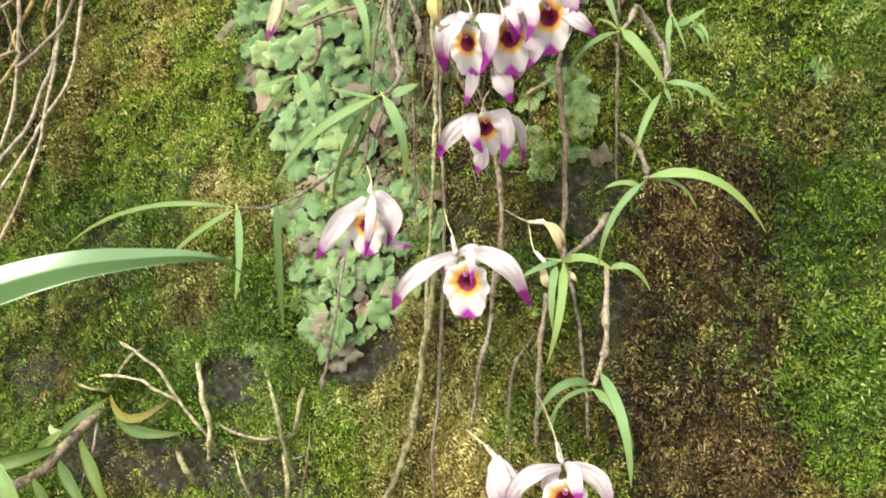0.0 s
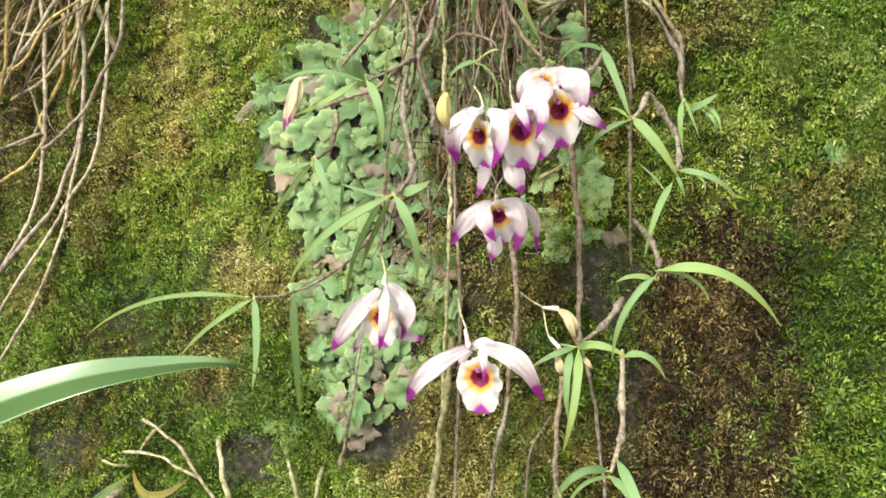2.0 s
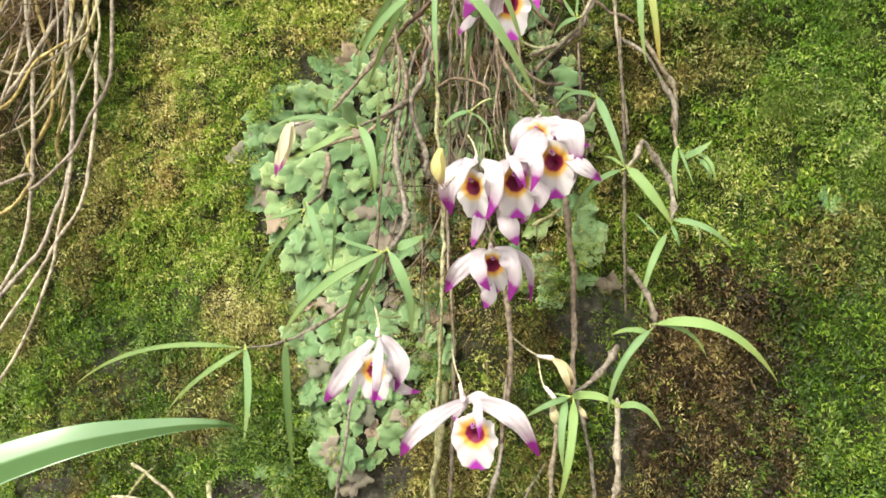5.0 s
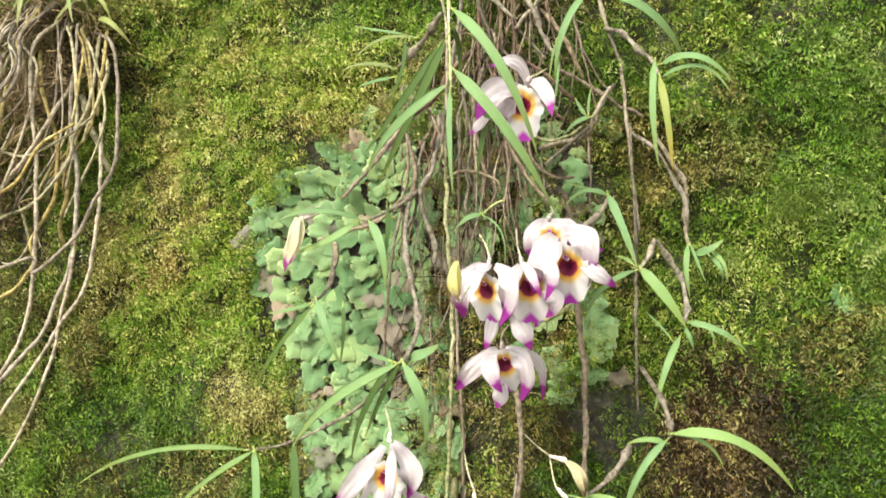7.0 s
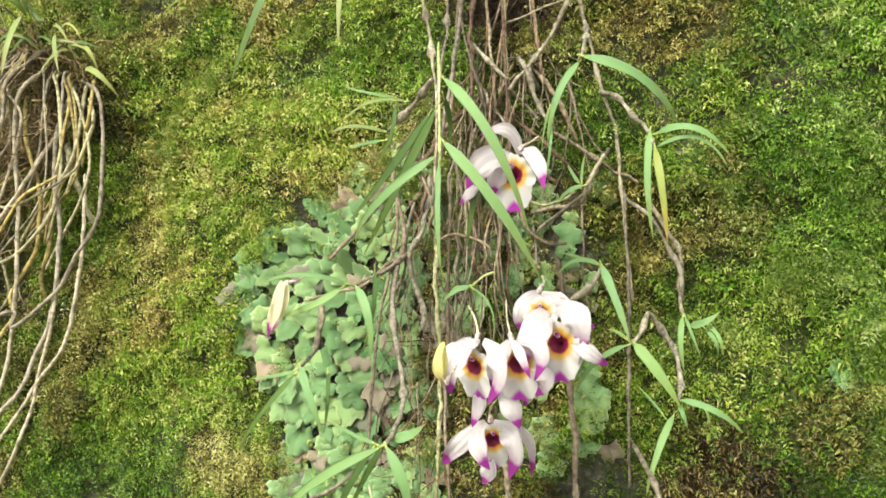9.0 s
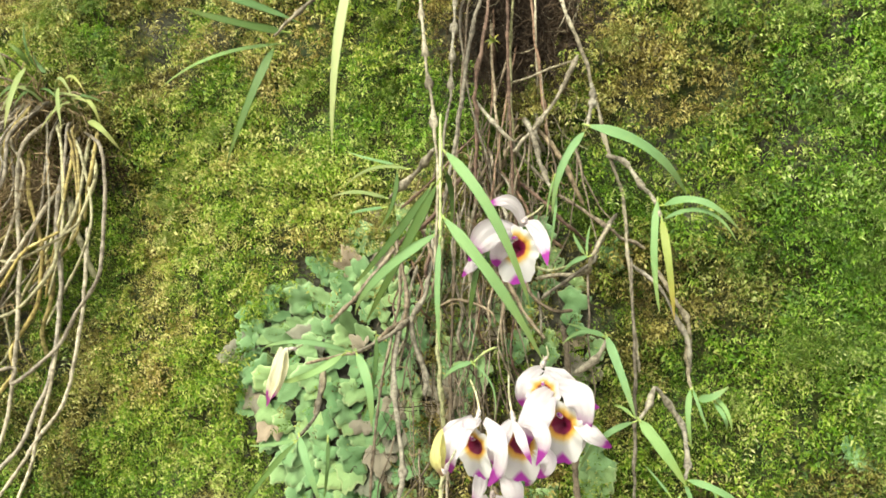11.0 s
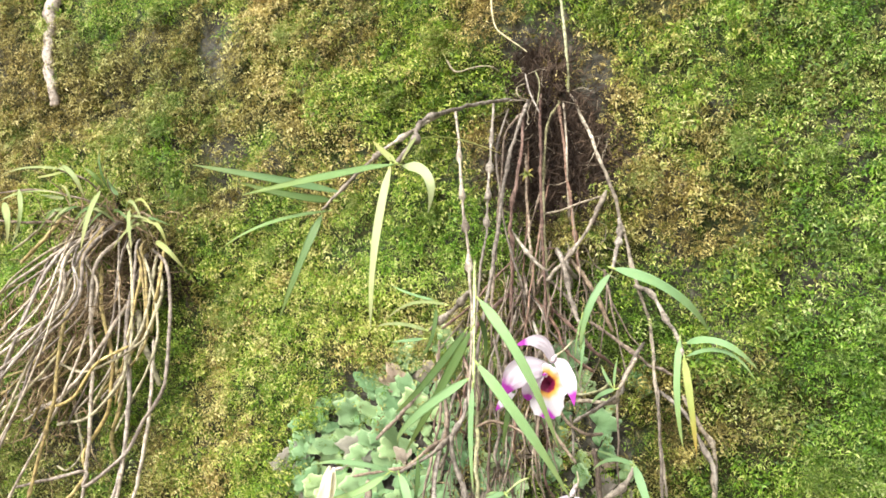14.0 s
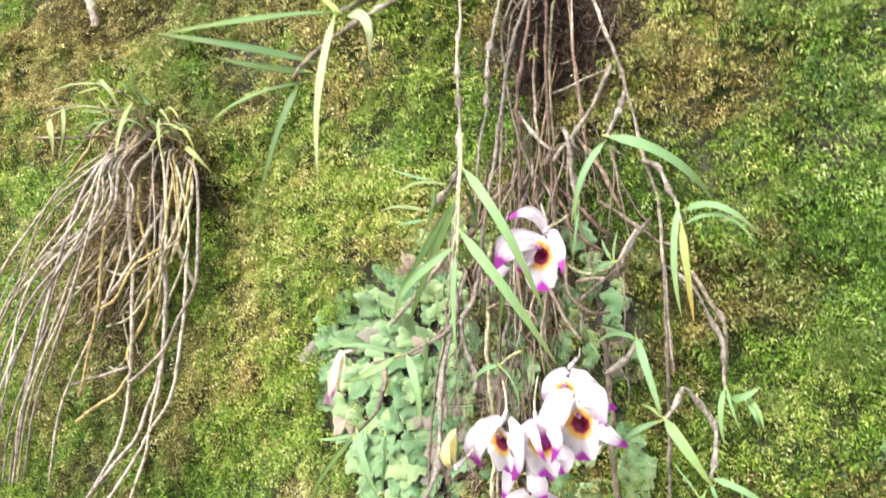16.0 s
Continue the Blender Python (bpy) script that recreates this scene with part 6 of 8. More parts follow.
tagged(tube("dead_cane", [(-0.2219, -0.0165, 1.6162), (-0.2103, -0.0263, 1.5952), (-0.2096, -0.0316, 1.5809), (-0.2075, -0.012, 1.5734)], 0.0008, RED, rings=0.016, rough=0.28, taper=0.85), "dead knotted cane in the tangle above flowers", "dead cane", "dead canes")
tagged(tube("dead_cane", [(-0.1576, -0.0151, 1.6323), (-0.151, -0.027, 1.5903), (-0.1496, -0.0338, 1.5613), (-0.152, -0.012, 1.5388)], 0.001, BROWN, rings=0.016, rough=0.28, taper=0.85), "dead knotted cane in the tangle above flowers", "dead cane", "dead canes")
tagged(tube("dead_cane", [(-0.1849, -0.0293, 1.6476), (-0.1791, -0.0233, 1.6133), (-0.1799, -0.0264, 1.5863), (-0.1753, -0.012, 1.5634)], 0.001, GREY, rings=0.016, rough=0.28, taper=0.85), "dead knotted cane in the tangle above flowers", "dead cane", "dead canes")
tagged(tube("dead_cane", [(-0.2147, -0.02, 1.6418), (-0.2056, -0.0247, 1.6196), (-0.2053, -0.029, 1.6037), (-0.2034, -0.012, 1.5938)], 0.0013, RED, rings=0.016, rough=0.28, taper=0.85), "dead knotted cane in the tangle above flowers", "dead cane", "dead canes")
tagged(tube("dead_cane", [(-0.2135, -0.0287, 1.6115), (-0.2184, -0.032, 1.5833), (-0.2199, -0.0258, 1.5642), (-0.2327, -0.012, 1.5471)], 0.0012, GREY, rings=0.016, rough=0.28, taper=0.85), "dead knotted cane in the tangle above flowers", "dead cane", "dead canes")
tagged(tube("dead_cane", [(-0.163, -0.0161, 1.6227), (-0.1537, -0.0204, 1.5842), (-0.1525, -0.0311, 1.5548), (-0.1482, -0.012, 1.5318)], 0.0007, GREY, rings=0.016, rough=0.28, taper=0.85), "dead knotted cane in the tangle above flowers", "dead cane", "dead canes")
tagged(tube("dead_cane", [(-0.2032, -0.024, 1.6325), (-0.1947, -0.029, 1.6047), (-0.1995, -0.0191, 1.5889), (-0.194, -0.012, 1.5713)], 0.001, BROWN, rings=0.016, rough=0.28, taper=0.85), "dead knotted cane in the tangle above flowers", "dead cane", "dead canes")
tagged(tube("dead_cane", [(-0.1739, -0.0247, 1.6106), (-0.1649, -0.0342, 1.5826), (-0.1693, -0.0243, 1.5674), (-0.1658, -0.012, 1.5516)], 0.0007, RED, rings=0.016, rough=0.28, taper=0.85), "dead knotted cane in the tangle above flowers", "dead cane", "dead canes")
tagged(tube("dead_cane", [(-0.1573, -0.0151, 1.6076), (-0.1594, -0.0328, 1.5825), (-0.1589, -0.0305, 1.5682), (-0.1732, -0.012, 1.5589)], 0.0007, BROWN, rings=0.016, rough=0.28, taper=0.85), "dead knotted cane in the tangle above flowers", "dead cane", "dead canes")

# the hanging roots of the other plant
tagged(tube("aerial_root", [(-0.5169, -0.02, 1.7297), (-0.4835, -0.04, 1.7099), (-0.4676, -0.05, 1.6737), (-0.4658, -0.05, 1.626), (-0.4681, -0.05, 1.6025), (-0.4872, -0.05, 1.5731), (-0.5022, -0.05, 1.5479), (-0.5413, -0.05, 1.5194), (-0.5418, -0.05, 1.5319), (-0.5776, -0.05, 1.5244), (-0.6207, -0.05, 1.5145)], 0.0016, ROOT, rings=0.03, rough=0.11, taper=0.85), "long pale aerial root hanging in a bundle", "aerial root", "bundle of hanging aerial roots")
tagged(tube("aerial_root", [(-0.5216, -0.02, 1.7257), (-0.5189, -0.04, 1.6832), (-0.5165, -0.045, 1.6454), (-0.5079, -0.045, 1.6019), (-0.5067, -0.045, 1.5592), (-0.512, -0.045, 1.5216), (-0.5244, -0.045, 1.4939), (-0.5369, -0.045, 1.4683), (-0.5784, -0.045, 1.4289), (-0.6191, -0.04, 1.3906)], 0.002, ROOT, rings=0.03, rough=0.11, taper=0.85), "long pale aerial root hanging in a bundle", "aerial root", "bundle of hanging aerial roots")
tagged(tube("aerial_root", [(-0.5449, -0.03, 1.7396), (-0.5525, -0.05, 1.7105), (-0.5526, -0.05, 1.665), (-0.5452, -0.05, 1.6205), (-0.5429, -0.05, 1.5818), (-0.5416, -0.05, 1.5558), (-0.5466, -0.045, 1.5187), (-0.5516, -0.045, 1.4807), (-0.5659, -0.045, 1.4501), (-0.6012, -0.04, 1.41)], 0.0018, ROOT, rings=0.03, rough=0.11, taper=0.85), "long pale aerial root hanging in a bundle", "aerial root", "bundle of hanging aerial roots")
tagged(tube("aerial_root", [(-0.5076, -0.02, 1.7138), (-0.4855, -0.04, 1.6875), (-0.49, -0.045, 1.66), (-0.5033, -0.045, 1.626)], 0.0016, STRAW, rings=0.03, rough=0.11, taper=0.85), "long pale aerial root hanging in a bundle", "aerial root", "bundle of hanging aerial roots")
tagged(tube("aerial_root", [(-0.5287, -0.03, 1.6821), (-0.5322, -0.05, 1.6475), (-0.5489, -0.055, 1.6178), (-0.5763, -0.05, 1.5945), (-0.6176, -0.04, 1.5806)], 0.0018, ROOT, rings=0.03, rough=0.11, taper=0.85), "long pale aerial root hanging in a bundle", "aerial root", "bundle of hanging aerial roots")
tagged(tube("aerial_root", [(-0.5028, -0.03, 1.7223), (-0.4966, -0.045, 1.6649), (-0.5079, -0.05, 1.6295), (-0.5125, -0.05, 1.6112), (-0.5425, -0.05, 1.5789), (-0.5981, -0.03, 1.5692)], 0.0016, STRAW, rings=0.03, rough=0.11, taper=0.85), "long pale aerial root hanging in a bundle", "aerial root", "bundle of hanging aerial roots")
tagged(tube("aerial_root", [(-0.5649, -0.03, 1.7141), (-0.5461, -0.045, 1.673), (-0.5309, -0.045, 1.6356), (-0.5274, -0.045, 1.6112), (-0.5299, -0.045, 1.5798), (-0.5496, -0.045, 1.5479), (-0.5464, -0.045, 1.5283), (-0.5637, -0.045, 1.509), (-0.5876, -0.045, 1.4965), (-0.6234, -0.04, 1.4789)], 0.0018, GOLD, rings=0.03, rough=0.11, taper=0.85), "long pale aerial root hanging in a bundle", "aerial root", "bundle of hanging aerial roots")
tagged(tube("aerial_root", [(-0.5566, -0.04, 1.7488), (-0.5619, -0.055, 1.7203), (-0.5654, -0.06, 1.6841), (-0.5731, -0.06, 1.6542), (-0.5761, -0.06, 1.6197), (-0.5751, -0.06, 1.5929), (-0.5835, -0.06, 1.5517), (-0.5934, -0.06, 1.5039)], 0.0018, GOLD, rings=0.03, rough=0.11, taper=0.85), "long pale aerial root hanging in a bundle", "aerial root", "bundle of hanging aerial roots")
tagged(tube("aerial_root", [(-0.5473, -0.02, 1.627), (-0.5282, -0.03, 1.594), (-0.5352, -0.03, 1.5625), (-0.5365, -0.02, 1.5403)], 0.0021, GOLD, rings=0.03, rough=0.11, taper=0.85), "short brownish-gold root among pale roots", "aerial root", "bundle of hanging aerial roots")
tagged(tube("aerial_root", [(-0.4986, -0.03, 1.6466), (-0.4881, -0.04, 1.6024), (-0.4851, -0.045, 1.5694), (-0.4885, -0.045, 1.539), (-0.4959, -0.045, 1.5057), (-0.5207, -0.045, 1.4739), (-0.5362, -0.045, 1.4509), (-0.577, -0.045, 1.3994), (-0.6111, -0.04, 1.3569)], 0.0016, ROOT, rings=0.03, rough=0.11, taper=0.85), "long pale aerial root hanging in a bundle", "aerial root", "bundle of hanging aerial roots")
tagged(tube("aerial_root", [(-0.5193, -0.03, 1.6718), (-0.5043, -0.035, 1.6413), (-0.4952, -0.02, 1.6057)], 0.0028, STRAW, rings=0.03, rough=0.11, taper=0.85), "broad dry root sheath among hanging roots", "aerial root", "bundle of hanging aerial roots")
tagged(tube("aerial_root", [(-0.6062, -0.03, 1.774), (-0.6086, -0.05, 1.7451), (-0.6547, -0.04, 1.7165)], 0.0019, GOLD, rings=0.03, rough=0.11, taper=0.85), "dry golden stem beside the root bundle", "aerial root", "bundle of hanging aerial roots")
tagged(tube("aerial_root", [(-0.6264, -0.03, 1.768), (-0.6379, -0.04, 1.7473), (-0.6786, -0.03, 1.7316)], 0.0013, STRAW, rings=0.03, rough=0.11, taper=0.85), "thin pale dry stem beside the roots", "aerial root", "bundle of hanging aerial roots")
tagged(tube("aerial_root", [(-0.5918, -0.02, 1.5881), (-0.5727, -0.03, 1.5661), (-0.5669, -0.03, 1.5466), (-0.581, -0.03, 1.5303), (-0.6044, -0.02, 1.532)], 0.0011, STRAW, rings=0.03, rough=0.11, taper=0.85), "thin curling root tip", "aerial root", "bundle of hanging aerial roots")
tagged(tube("aerial_root", [(-0.4999, -0.025, 1.7272), (-0.4851, -0.045, 1.6943), (-0.4928, -0.04, 1.6703), (-0.5016, -0.03, 1.6516)], 0.0016, GOLD, rings=0.03, rough=0.11, taper=0.85), "long pale aerial root hanging in a bundle", "aerial root", "bundle of hanging aerial roots")
tagged(tube("aerial_root", [(-0.526, -0.03, 1.6472), (-0.5112, -0.04, 1.5989), (-0.5063, -0.045, 1.5543), (-0.5095, -0.045, 1.5167), (-0.5181, -0.045, 1.4832), (-0.5229, -0.045, 1.4562), (-0.5426, -0.045, 1.4073), (-0.5751, -0.045, 1.3569), (-0.6033, -0.04, 1.3236)], 0.0015, ROOT, rings=0.03, rough=0.11, taper=0.85), "long pale aerial root hanging in a bundle", "aerial root", "bundle of hanging aerial roots")
tagged(tube("aerial_root", [(-0.5635, -0.02, 1.7488), (-0.5574, -0.035, 1.7445), (-0.5788, -0.033, 1.7156), (-0.5709, -0.0413, 1.6681), (-0.6412, -0.0413, 1.607), (-0.7093, -0.0413, 1.4897), (-0.7449, -0.0248, 1.4088)], 0.0012, ROOT, rings=0.03, rough=0.11, taper=0.85), "long pale aerial root hanging in a bundle", "aerial root", "bundle of hanging aerial roots")
tagged(tube("aerial_root", [(-0.5956, -0.02, 1.7618), (-0.589, -0.035, 1.7573), (-0.581, -0.0632, 1.7135), (-0.5843, -0.079, 1.6698), (-0.6538, -0.079, 1.5991), (-0.6744, -0.079, 1.4955), (-0.728, -0.0474, 1.4145)], 0.001, ROOT, rings=0.03, rough=0.11, taper=0.85), "long pale aerial root hanging in a bundle", "aerial root", "bundle of hanging aerial roots")
tagged(tube("aerial_root", [(-0.5888, -0.02, 1.7516), (-0.5823, -0.035, 1.7473), (-0.5914, -0.0514, 1.723), (-0.5806, -0.0643, 1.6699), (-0.7019, -0.0643, 1.5878), (-0.7767, -0.0643, 1.4873), (-0.8268, -0.0386, 1.403)], 0.0016, ROOT, rings=0.03, rough=0.11, taper=0.85), "long pale aerial root hanging in a bundle", "aerial root", "bundle of hanging aerial roots")
tagged(tube("aerial_root", [(-0.5792, -0.02, 1.7506), (-0.5728, -0.035, 1.7463), (-0.609, -0.0531, 1.7166), (-0.6549, -0.0664, 1.6779), (-0.7263, -0.0664, 1.6012), (-0.7889, -0.0664, 1.4867), (-0.8407, -0.0398, 1.4019)], 0.0014, ROOT, rings=0.03, rough=0.11, taper=0.85), "long pale aerial root hanging in a bundle", "aerial root", "bundle of hanging aerial roots")
tagged(tube("aerial_root", [(-0.5666, -0.02, 1.7581), (-0.5604, -0.035, 1.7537), (-0.5641, -0.0624, 1.7125), (-0.5561, -0.078, 1.6704), (-0.6688, -0.078, 1.6078), (-0.7242, -0.078, 1.4921), (-0.7798, -0.0468, 1.4092)], 0.0009, ROOT, rings=0.03, rough=0.11, taper=0.85), "long pale aerial root hanging in a bundle", "aerial root", "bundle of hanging aerial roots")
tagged(tube("aerial_root", [(-0.5542, -0.02, 1.7548), (-0.5482, -0.035, 1.7504), (-0.5671, -0.0504, 1.7218), (-0.588, -0.0631, 1.6721), (-0.6105, -0.0631, 1.594), (-0.65, -0.0631, 1.4957), (-0.6944, -0.0378, 1.4161)], 0.0012, ROOT, rings=0.03, rough=0.11, taper=0.85), "long pale aerial root hanging in a bundle", "aerial root", "bundle of hanging aerial roots")
tagged(tube("aerial_root", [(-0.5549, -0.02, 1.7554), (-0.5489, -0.035, 1.751), (-0.5981, -0.0442, 1.7197), (-0.6536, -0.0553, 1.6797), (-0.718, -0.0553, 1.6043), (-0.7873, -0.0553, 1.4857), (-0.8326, -0.0332, 1.4015)], 0.0009, ROOT, rings=0.03, rough=0.11, taper=0.85), "long pale aerial root hanging in a bundle", "aerial root", "bundle of hanging aerial roots")
tagged(tube("aerial_root", [(-0.5847, -0.02, 1.7569), (-0.5782, -0.035, 1.7524), (-0.5646, -0.0652, 1.7126), (-0.544, -0.0816, 1.6761), (-0.6268, -0.0816, 1.5957), (-0.6733, -0.0816, 1.4958), (-0.7282, -0.0489, 1.4147)], 0.001, GREY, rings=0.03, rough=0.11, taper=0.85), "long pale aerial root hanging in a bundle", "aerial root", "bundle of hanging aerial roots")
tagged(tube("aerial_root", [(-0.5751, -0.02, 1.751), (-0.5688, -0.035, 1.7467), (-0.6057, -0.0547, 1.7241), (-0.6463, -0.0684, 1.6816), (-0.6909, -0.0684, 1.5906), (-0.7638, -0.0684, 1.4885), (-0.8156, -0.041, 1.4046)], 0.0011, STRAW, rings=0.03, rough=0.11, taper=0.85), "long pale aerial root hanging in a bundle", "aerial root", "bundle of hanging aerial roots")
tagged(tube("aerial_root", [(-0.5706, -0.02, 1.7578), (-0.5644, -0.035, 1.7533), (-0.5709, -0.0434, 1.72), (-0.5443, -0.0543, 1.6819), (-0.572, -0.0543, 1.594), (-0.6246, -0.0543, 1.4966), (-0.6639, -0.0326, 1.4183)], 0.0013, ROOT, rings=0.03, rough=0.11, taper=0.85), "long pale aerial root hanging in a bundle", "aerial root", "bundle of hanging aerial roots")
tagged(tube("aerial_root", [(-0.5759, -0.02, 1.757), (-0.5696, -0.035, 1.7525), (-0.5757, -0.0632, 1.7128), (-0.568, -0.079, 1.6681), (-0.6289, -0.079, 1.5952), (-0.6873, -0.079, 1.4947), (-0.7416, -0.0474, 1.4131)], 0.0015, ROOT, rings=0.03, rough=0.11, taper=0.85), "long pale aerial root hanging in a bundle", "aerial root", "bundle of hanging aerial roots")
tagged(tube("aerial_root", [(-0.5668, -0.02, 1.7489), (-0.5607, -0.035, 1.7447), (-0.5696, -0.0664, 1.7202), (-0.5607, -0.0831, 1.6719), (-0.5871, -0.0831, 1.5941), (-0.6396, -0.0831, 1.4983), (-0.6935, -0.0498, 1.4183)], 0.0011, ROOT, rings=0.03, rough=0.11, taper=0.85), "long pale aerial root hanging in a bundle", "aerial root", "bundle of hanging aerial roots")
tagged(tube("aerial_root", [(-0.5602, -0.02, 1.7497), (-0.5542, -0.035, 1.7454), (-0.5583, -0.0586, 1.7185), (-0.5545, -0.0732, 1.6651), (-0.653, -0.0732, 1.5943), (-0.7036, -0.0732, 1.493), (-0.7555, -0.0439, 1.4111)], 0.0016, ROOT, rings=0.03, rough=0.11, taper=0.85), "long pale aerial root hanging in a bundle", "aerial root", "bundle of hanging aerial roots")
tagged(tube("aerial_root", [(-0.5747, -0.02, 1.7586), (-0.5684, -0.035, 1.7541), (-0.5639, -0.0569, 1.7144), (-0.5715, -0.0711, 1.6675), (-0.6089, -0.0711, 1.5977), (-0.6481, -0.0711, 1.4966), (-0.6964, -0.0427, 1.4168)], 0.0014, STRAW, rings=0.03, rough=0.11, taper=0.85), "long pale aerial root hanging in a bundle", "aerial root", "bundle of hanging aerial roots")
tagged(tube("aerial_root", [(-0.5723, -0.02, 1.7497), (-0.566, -0.035, 1.7455), (-0.5923, -0.0531, 1.7228), (-0.6049, -0.0664, 1.6806), (-0.6383, -0.0664, 1.5943), (-0.661, -0.0664, 1.4953), (-0.7074, -0.0398, 1.4152)], 0.0016, ROOT, rings=0.03, rough=0.11, taper=0.85), "long pale aerial root hanging in a bundle", "aerial root", "bundle of hanging aerial roots")
tagged(tube("aerial_root", [(-0.5576, -0.02, 1.7555), (-0.5516, -0.035, 1.7511), (-0.5843, -0.047, 1.7172), (-0.6158, -0.0587, 1.6812), (-0.7024, -0.0587, 1.593), (-0.7485, -0.0587, 1.4887), (-0.7943, -0.0352, 1.4057)], 0.0012, ROOT, rings=0.03, rough=0.11, taper=0.85), "long pale aerial root hanging in a bundle", "aerial root", "bundle of hanging aerial roots")
tagged(tube("aerial_root", [(-0.5869, -0.02, 1.7581), (-0.5804, -0.035, 1.7536), (-0.6191, -0.0333, 1.7288), (-0.6357, -0.0416, 1.6805), (-0.6638, -0.0416, 1.5973), (-0.6983, -0.0416, 1.4904), (-0.7337, -0.025, 1.4099)], 0.0016, ROOT, rings=0.03, rough=0.11, taper=0.85), "long pale aerial root hanging in a bundle", "aerial root", "bundle of hanging aerial roots")
tagged(tube("aerial_root", [(-0.5602, -0.02, 1.7497), (-0.5542, -0.035, 1.7454), (-0.5733, -0.0523, 1.7124), (-0.5949, -0.0654, 1.677), (-0.6816, -0.0654, 1.5898), (-0.7312, -0.0654, 1.4904), (-0.78, -0.0392, 1.4078)], 0.0009, ROOT, rings=0.03, rough=0.11, taper=0.85), "long pale aerial root hanging in a bundle", "aerial root", "bundle of hanging aerial roots")
tagged(tube("aerial_root", [(-0.5429, -0.015, 1.7397), (-0.534, -0.03, 1.7292), (-0.5205, -0.04, 1.7034), (-0.513, -0.045, 1.6523), (-0.5544, -0.04, 1.5785)], 0.0013, STRAW, rings=0.03, rough=0.11, taper=0.85), "long pale aerial root hanging in a bundle", "aerial root", "bundle of hanging aerial roots")
tagged(tube("aerial_root", [(-0.5352, -0.015, 1.7404), (-0.5264, -0.03, 1.7299), (-0.5094, -0.04, 1.7041), (-0.4986, -0.045, 1.6498), (-0.541, -0.04, 1.5984)], 0.0013, GOLD, rings=0.03, rough=0.11, taper=0.85), "long pale aerial root hanging in a bundle", "aerial root", "bundle of hanging aerial roots")
tagged(tube("aerial_root", [(-0.5352, -0.015, 1.7409), (-0.5264, -0.03, 1.7305), (-0.5176, -0.04, 1.7049), (-0.5119, -0.045, 1.6264), (-0.5428, -0.04, 1.592)], 0.0013, ROOT, rings=0.03, rough=0.11, taper=0.85), "long pale aerial root hanging in a bundle", "aerial root", "bundle of hanging aerial roots")
tagged(tube("aerial_root", [(-0.5272, -0.015, 1.7326), (-0.5186, -0.03, 1.7224), (-0.5111, -0.04, 1.6971), (-0.5118, -0.045, 1.6636), (-0.5254, -0.04, 1.5876)], 0.0013, GOLD, rings=0.03, rough=0.11, taper=0.85), "long pale aerial root hanging in a bundle", "aerial root", "bundle of hanging aerial roots")
tagged(tube("aerial_root", [(-0.5476, -0.015, 1.7458), (-0.5385, -0.03, 1.7351), (-0.5352, -0.04, 1.7095), (-0.5365, -0.045, 1.6459), (-0.5771, -0.04, 1.57)], 0.0012, GREY, rings=0.03, rough=0.11, taper=0.85), "long pale aerial root hanging in a bundle", "aerial root", "bundle of hanging aerial roots")
tagged(tube("aerial_root", [(-0.5297, -0.015, 1.738), (-0.521, -0.03, 1.7276), (-0.5054, -0.04, 1.702), (-0.4953, -0.045, 1.6415), (-0.535, -0.04, 1.6005)], 0.0014, GOLD, rings=0.03, rough=0.11, taper=0.85), "long pale aerial root hanging in a bundle", "aerial root", "bundle of hanging aerial roots")
tagged(tube("aerial_root", [(-0.5452, -0.015, 1.7424), (-0.5362, -0.03, 1.7319), (-0.5208, -0.04, 1.706), (-0.5099, -0.045, 1.6361), (-0.5225, -0.04, 1.5896)], 0.0014, STRAW, rings=0.03, rough=0.11, taper=0.85), "long pale aerial root hanging in a bundle", "aerial root", "bundle of hanging aerial roots")
tagged(tube("aerial_root", [(-0.5576, -0.015, 1.7522), (-0.5484, -0.03, 1.7414), (-0.5364, -0.04, 1.7152), (-0.5264, -0.045, 1.6292), (-0.5711, -0.04, 1.5785)], 0.001, GREY, rings=0.03, rough=0.11, taper=0.85), "long pale aerial root hanging in a bundle", "aerial root", "bundle of hanging aerial roots")
tagged(tube("aerial_root", [(-0.5302, -0.015, 1.7365), (-0.5215, -0.03, 1.7261), (-0.4997, -0.04, 1.7003), (-0.4831, -0.045, 1.6396), (-0.5229, -0.04, 1.5661)], 0.0013, STRAW, rings=0.03, rough=0.11, taper=0.85), "long pale aerial root hanging in a bundle", "aerial root", "bundle of hanging aerial roots")
tagged(tube("aerial_root", [(-0.5529, -0.035, 1.6528), (-0.5759, -0.05, 1.6256), (-0.6047, -0.04, 1.5845)], 0.0013, GOLD, rings=0.03, rough=0.11, taper=0.85), "long pale aerial root hanging in a bundle", "aerial root", "bundle of hanging aerial roots")
tagged(tube("aerial_root", [(-0.5579, -0.035, 1.6306), (-0.5681, -0.05, 1.6006), (-0.6291, -0.04, 1.5712)], 0.0012, ROOT, rings=0.03, rough=0.11, taper=0.85), "long pale aerial root hanging in a bundle", "aerial root", "bundle of hanging aerial roots")
tagged(tube("aerial_root", [(-0.5832, -0.035, 1.6494), (-0.5912, -0.05, 1.6135), (-0.6492, -0.04, 1.6044)], 0.0011, ROOT, rings=0.03, rough=0.11, taper=0.85), "long pale aerial root hanging in a bundle", "aerial root", "bundle of hanging aerial roots")
tagged(tube("aerial_root", [(-0.5906, -0.035, 1.6551), (-0.5995, -0.05, 1.6254), (-0.6638, -0.04, 1.6083)], 0.0011, GOLD, rings=0.03, rough=0.11, taper=0.85), "long pale aerial root hanging in a bundle", "aerial root", "bundle of hanging aerial roots")
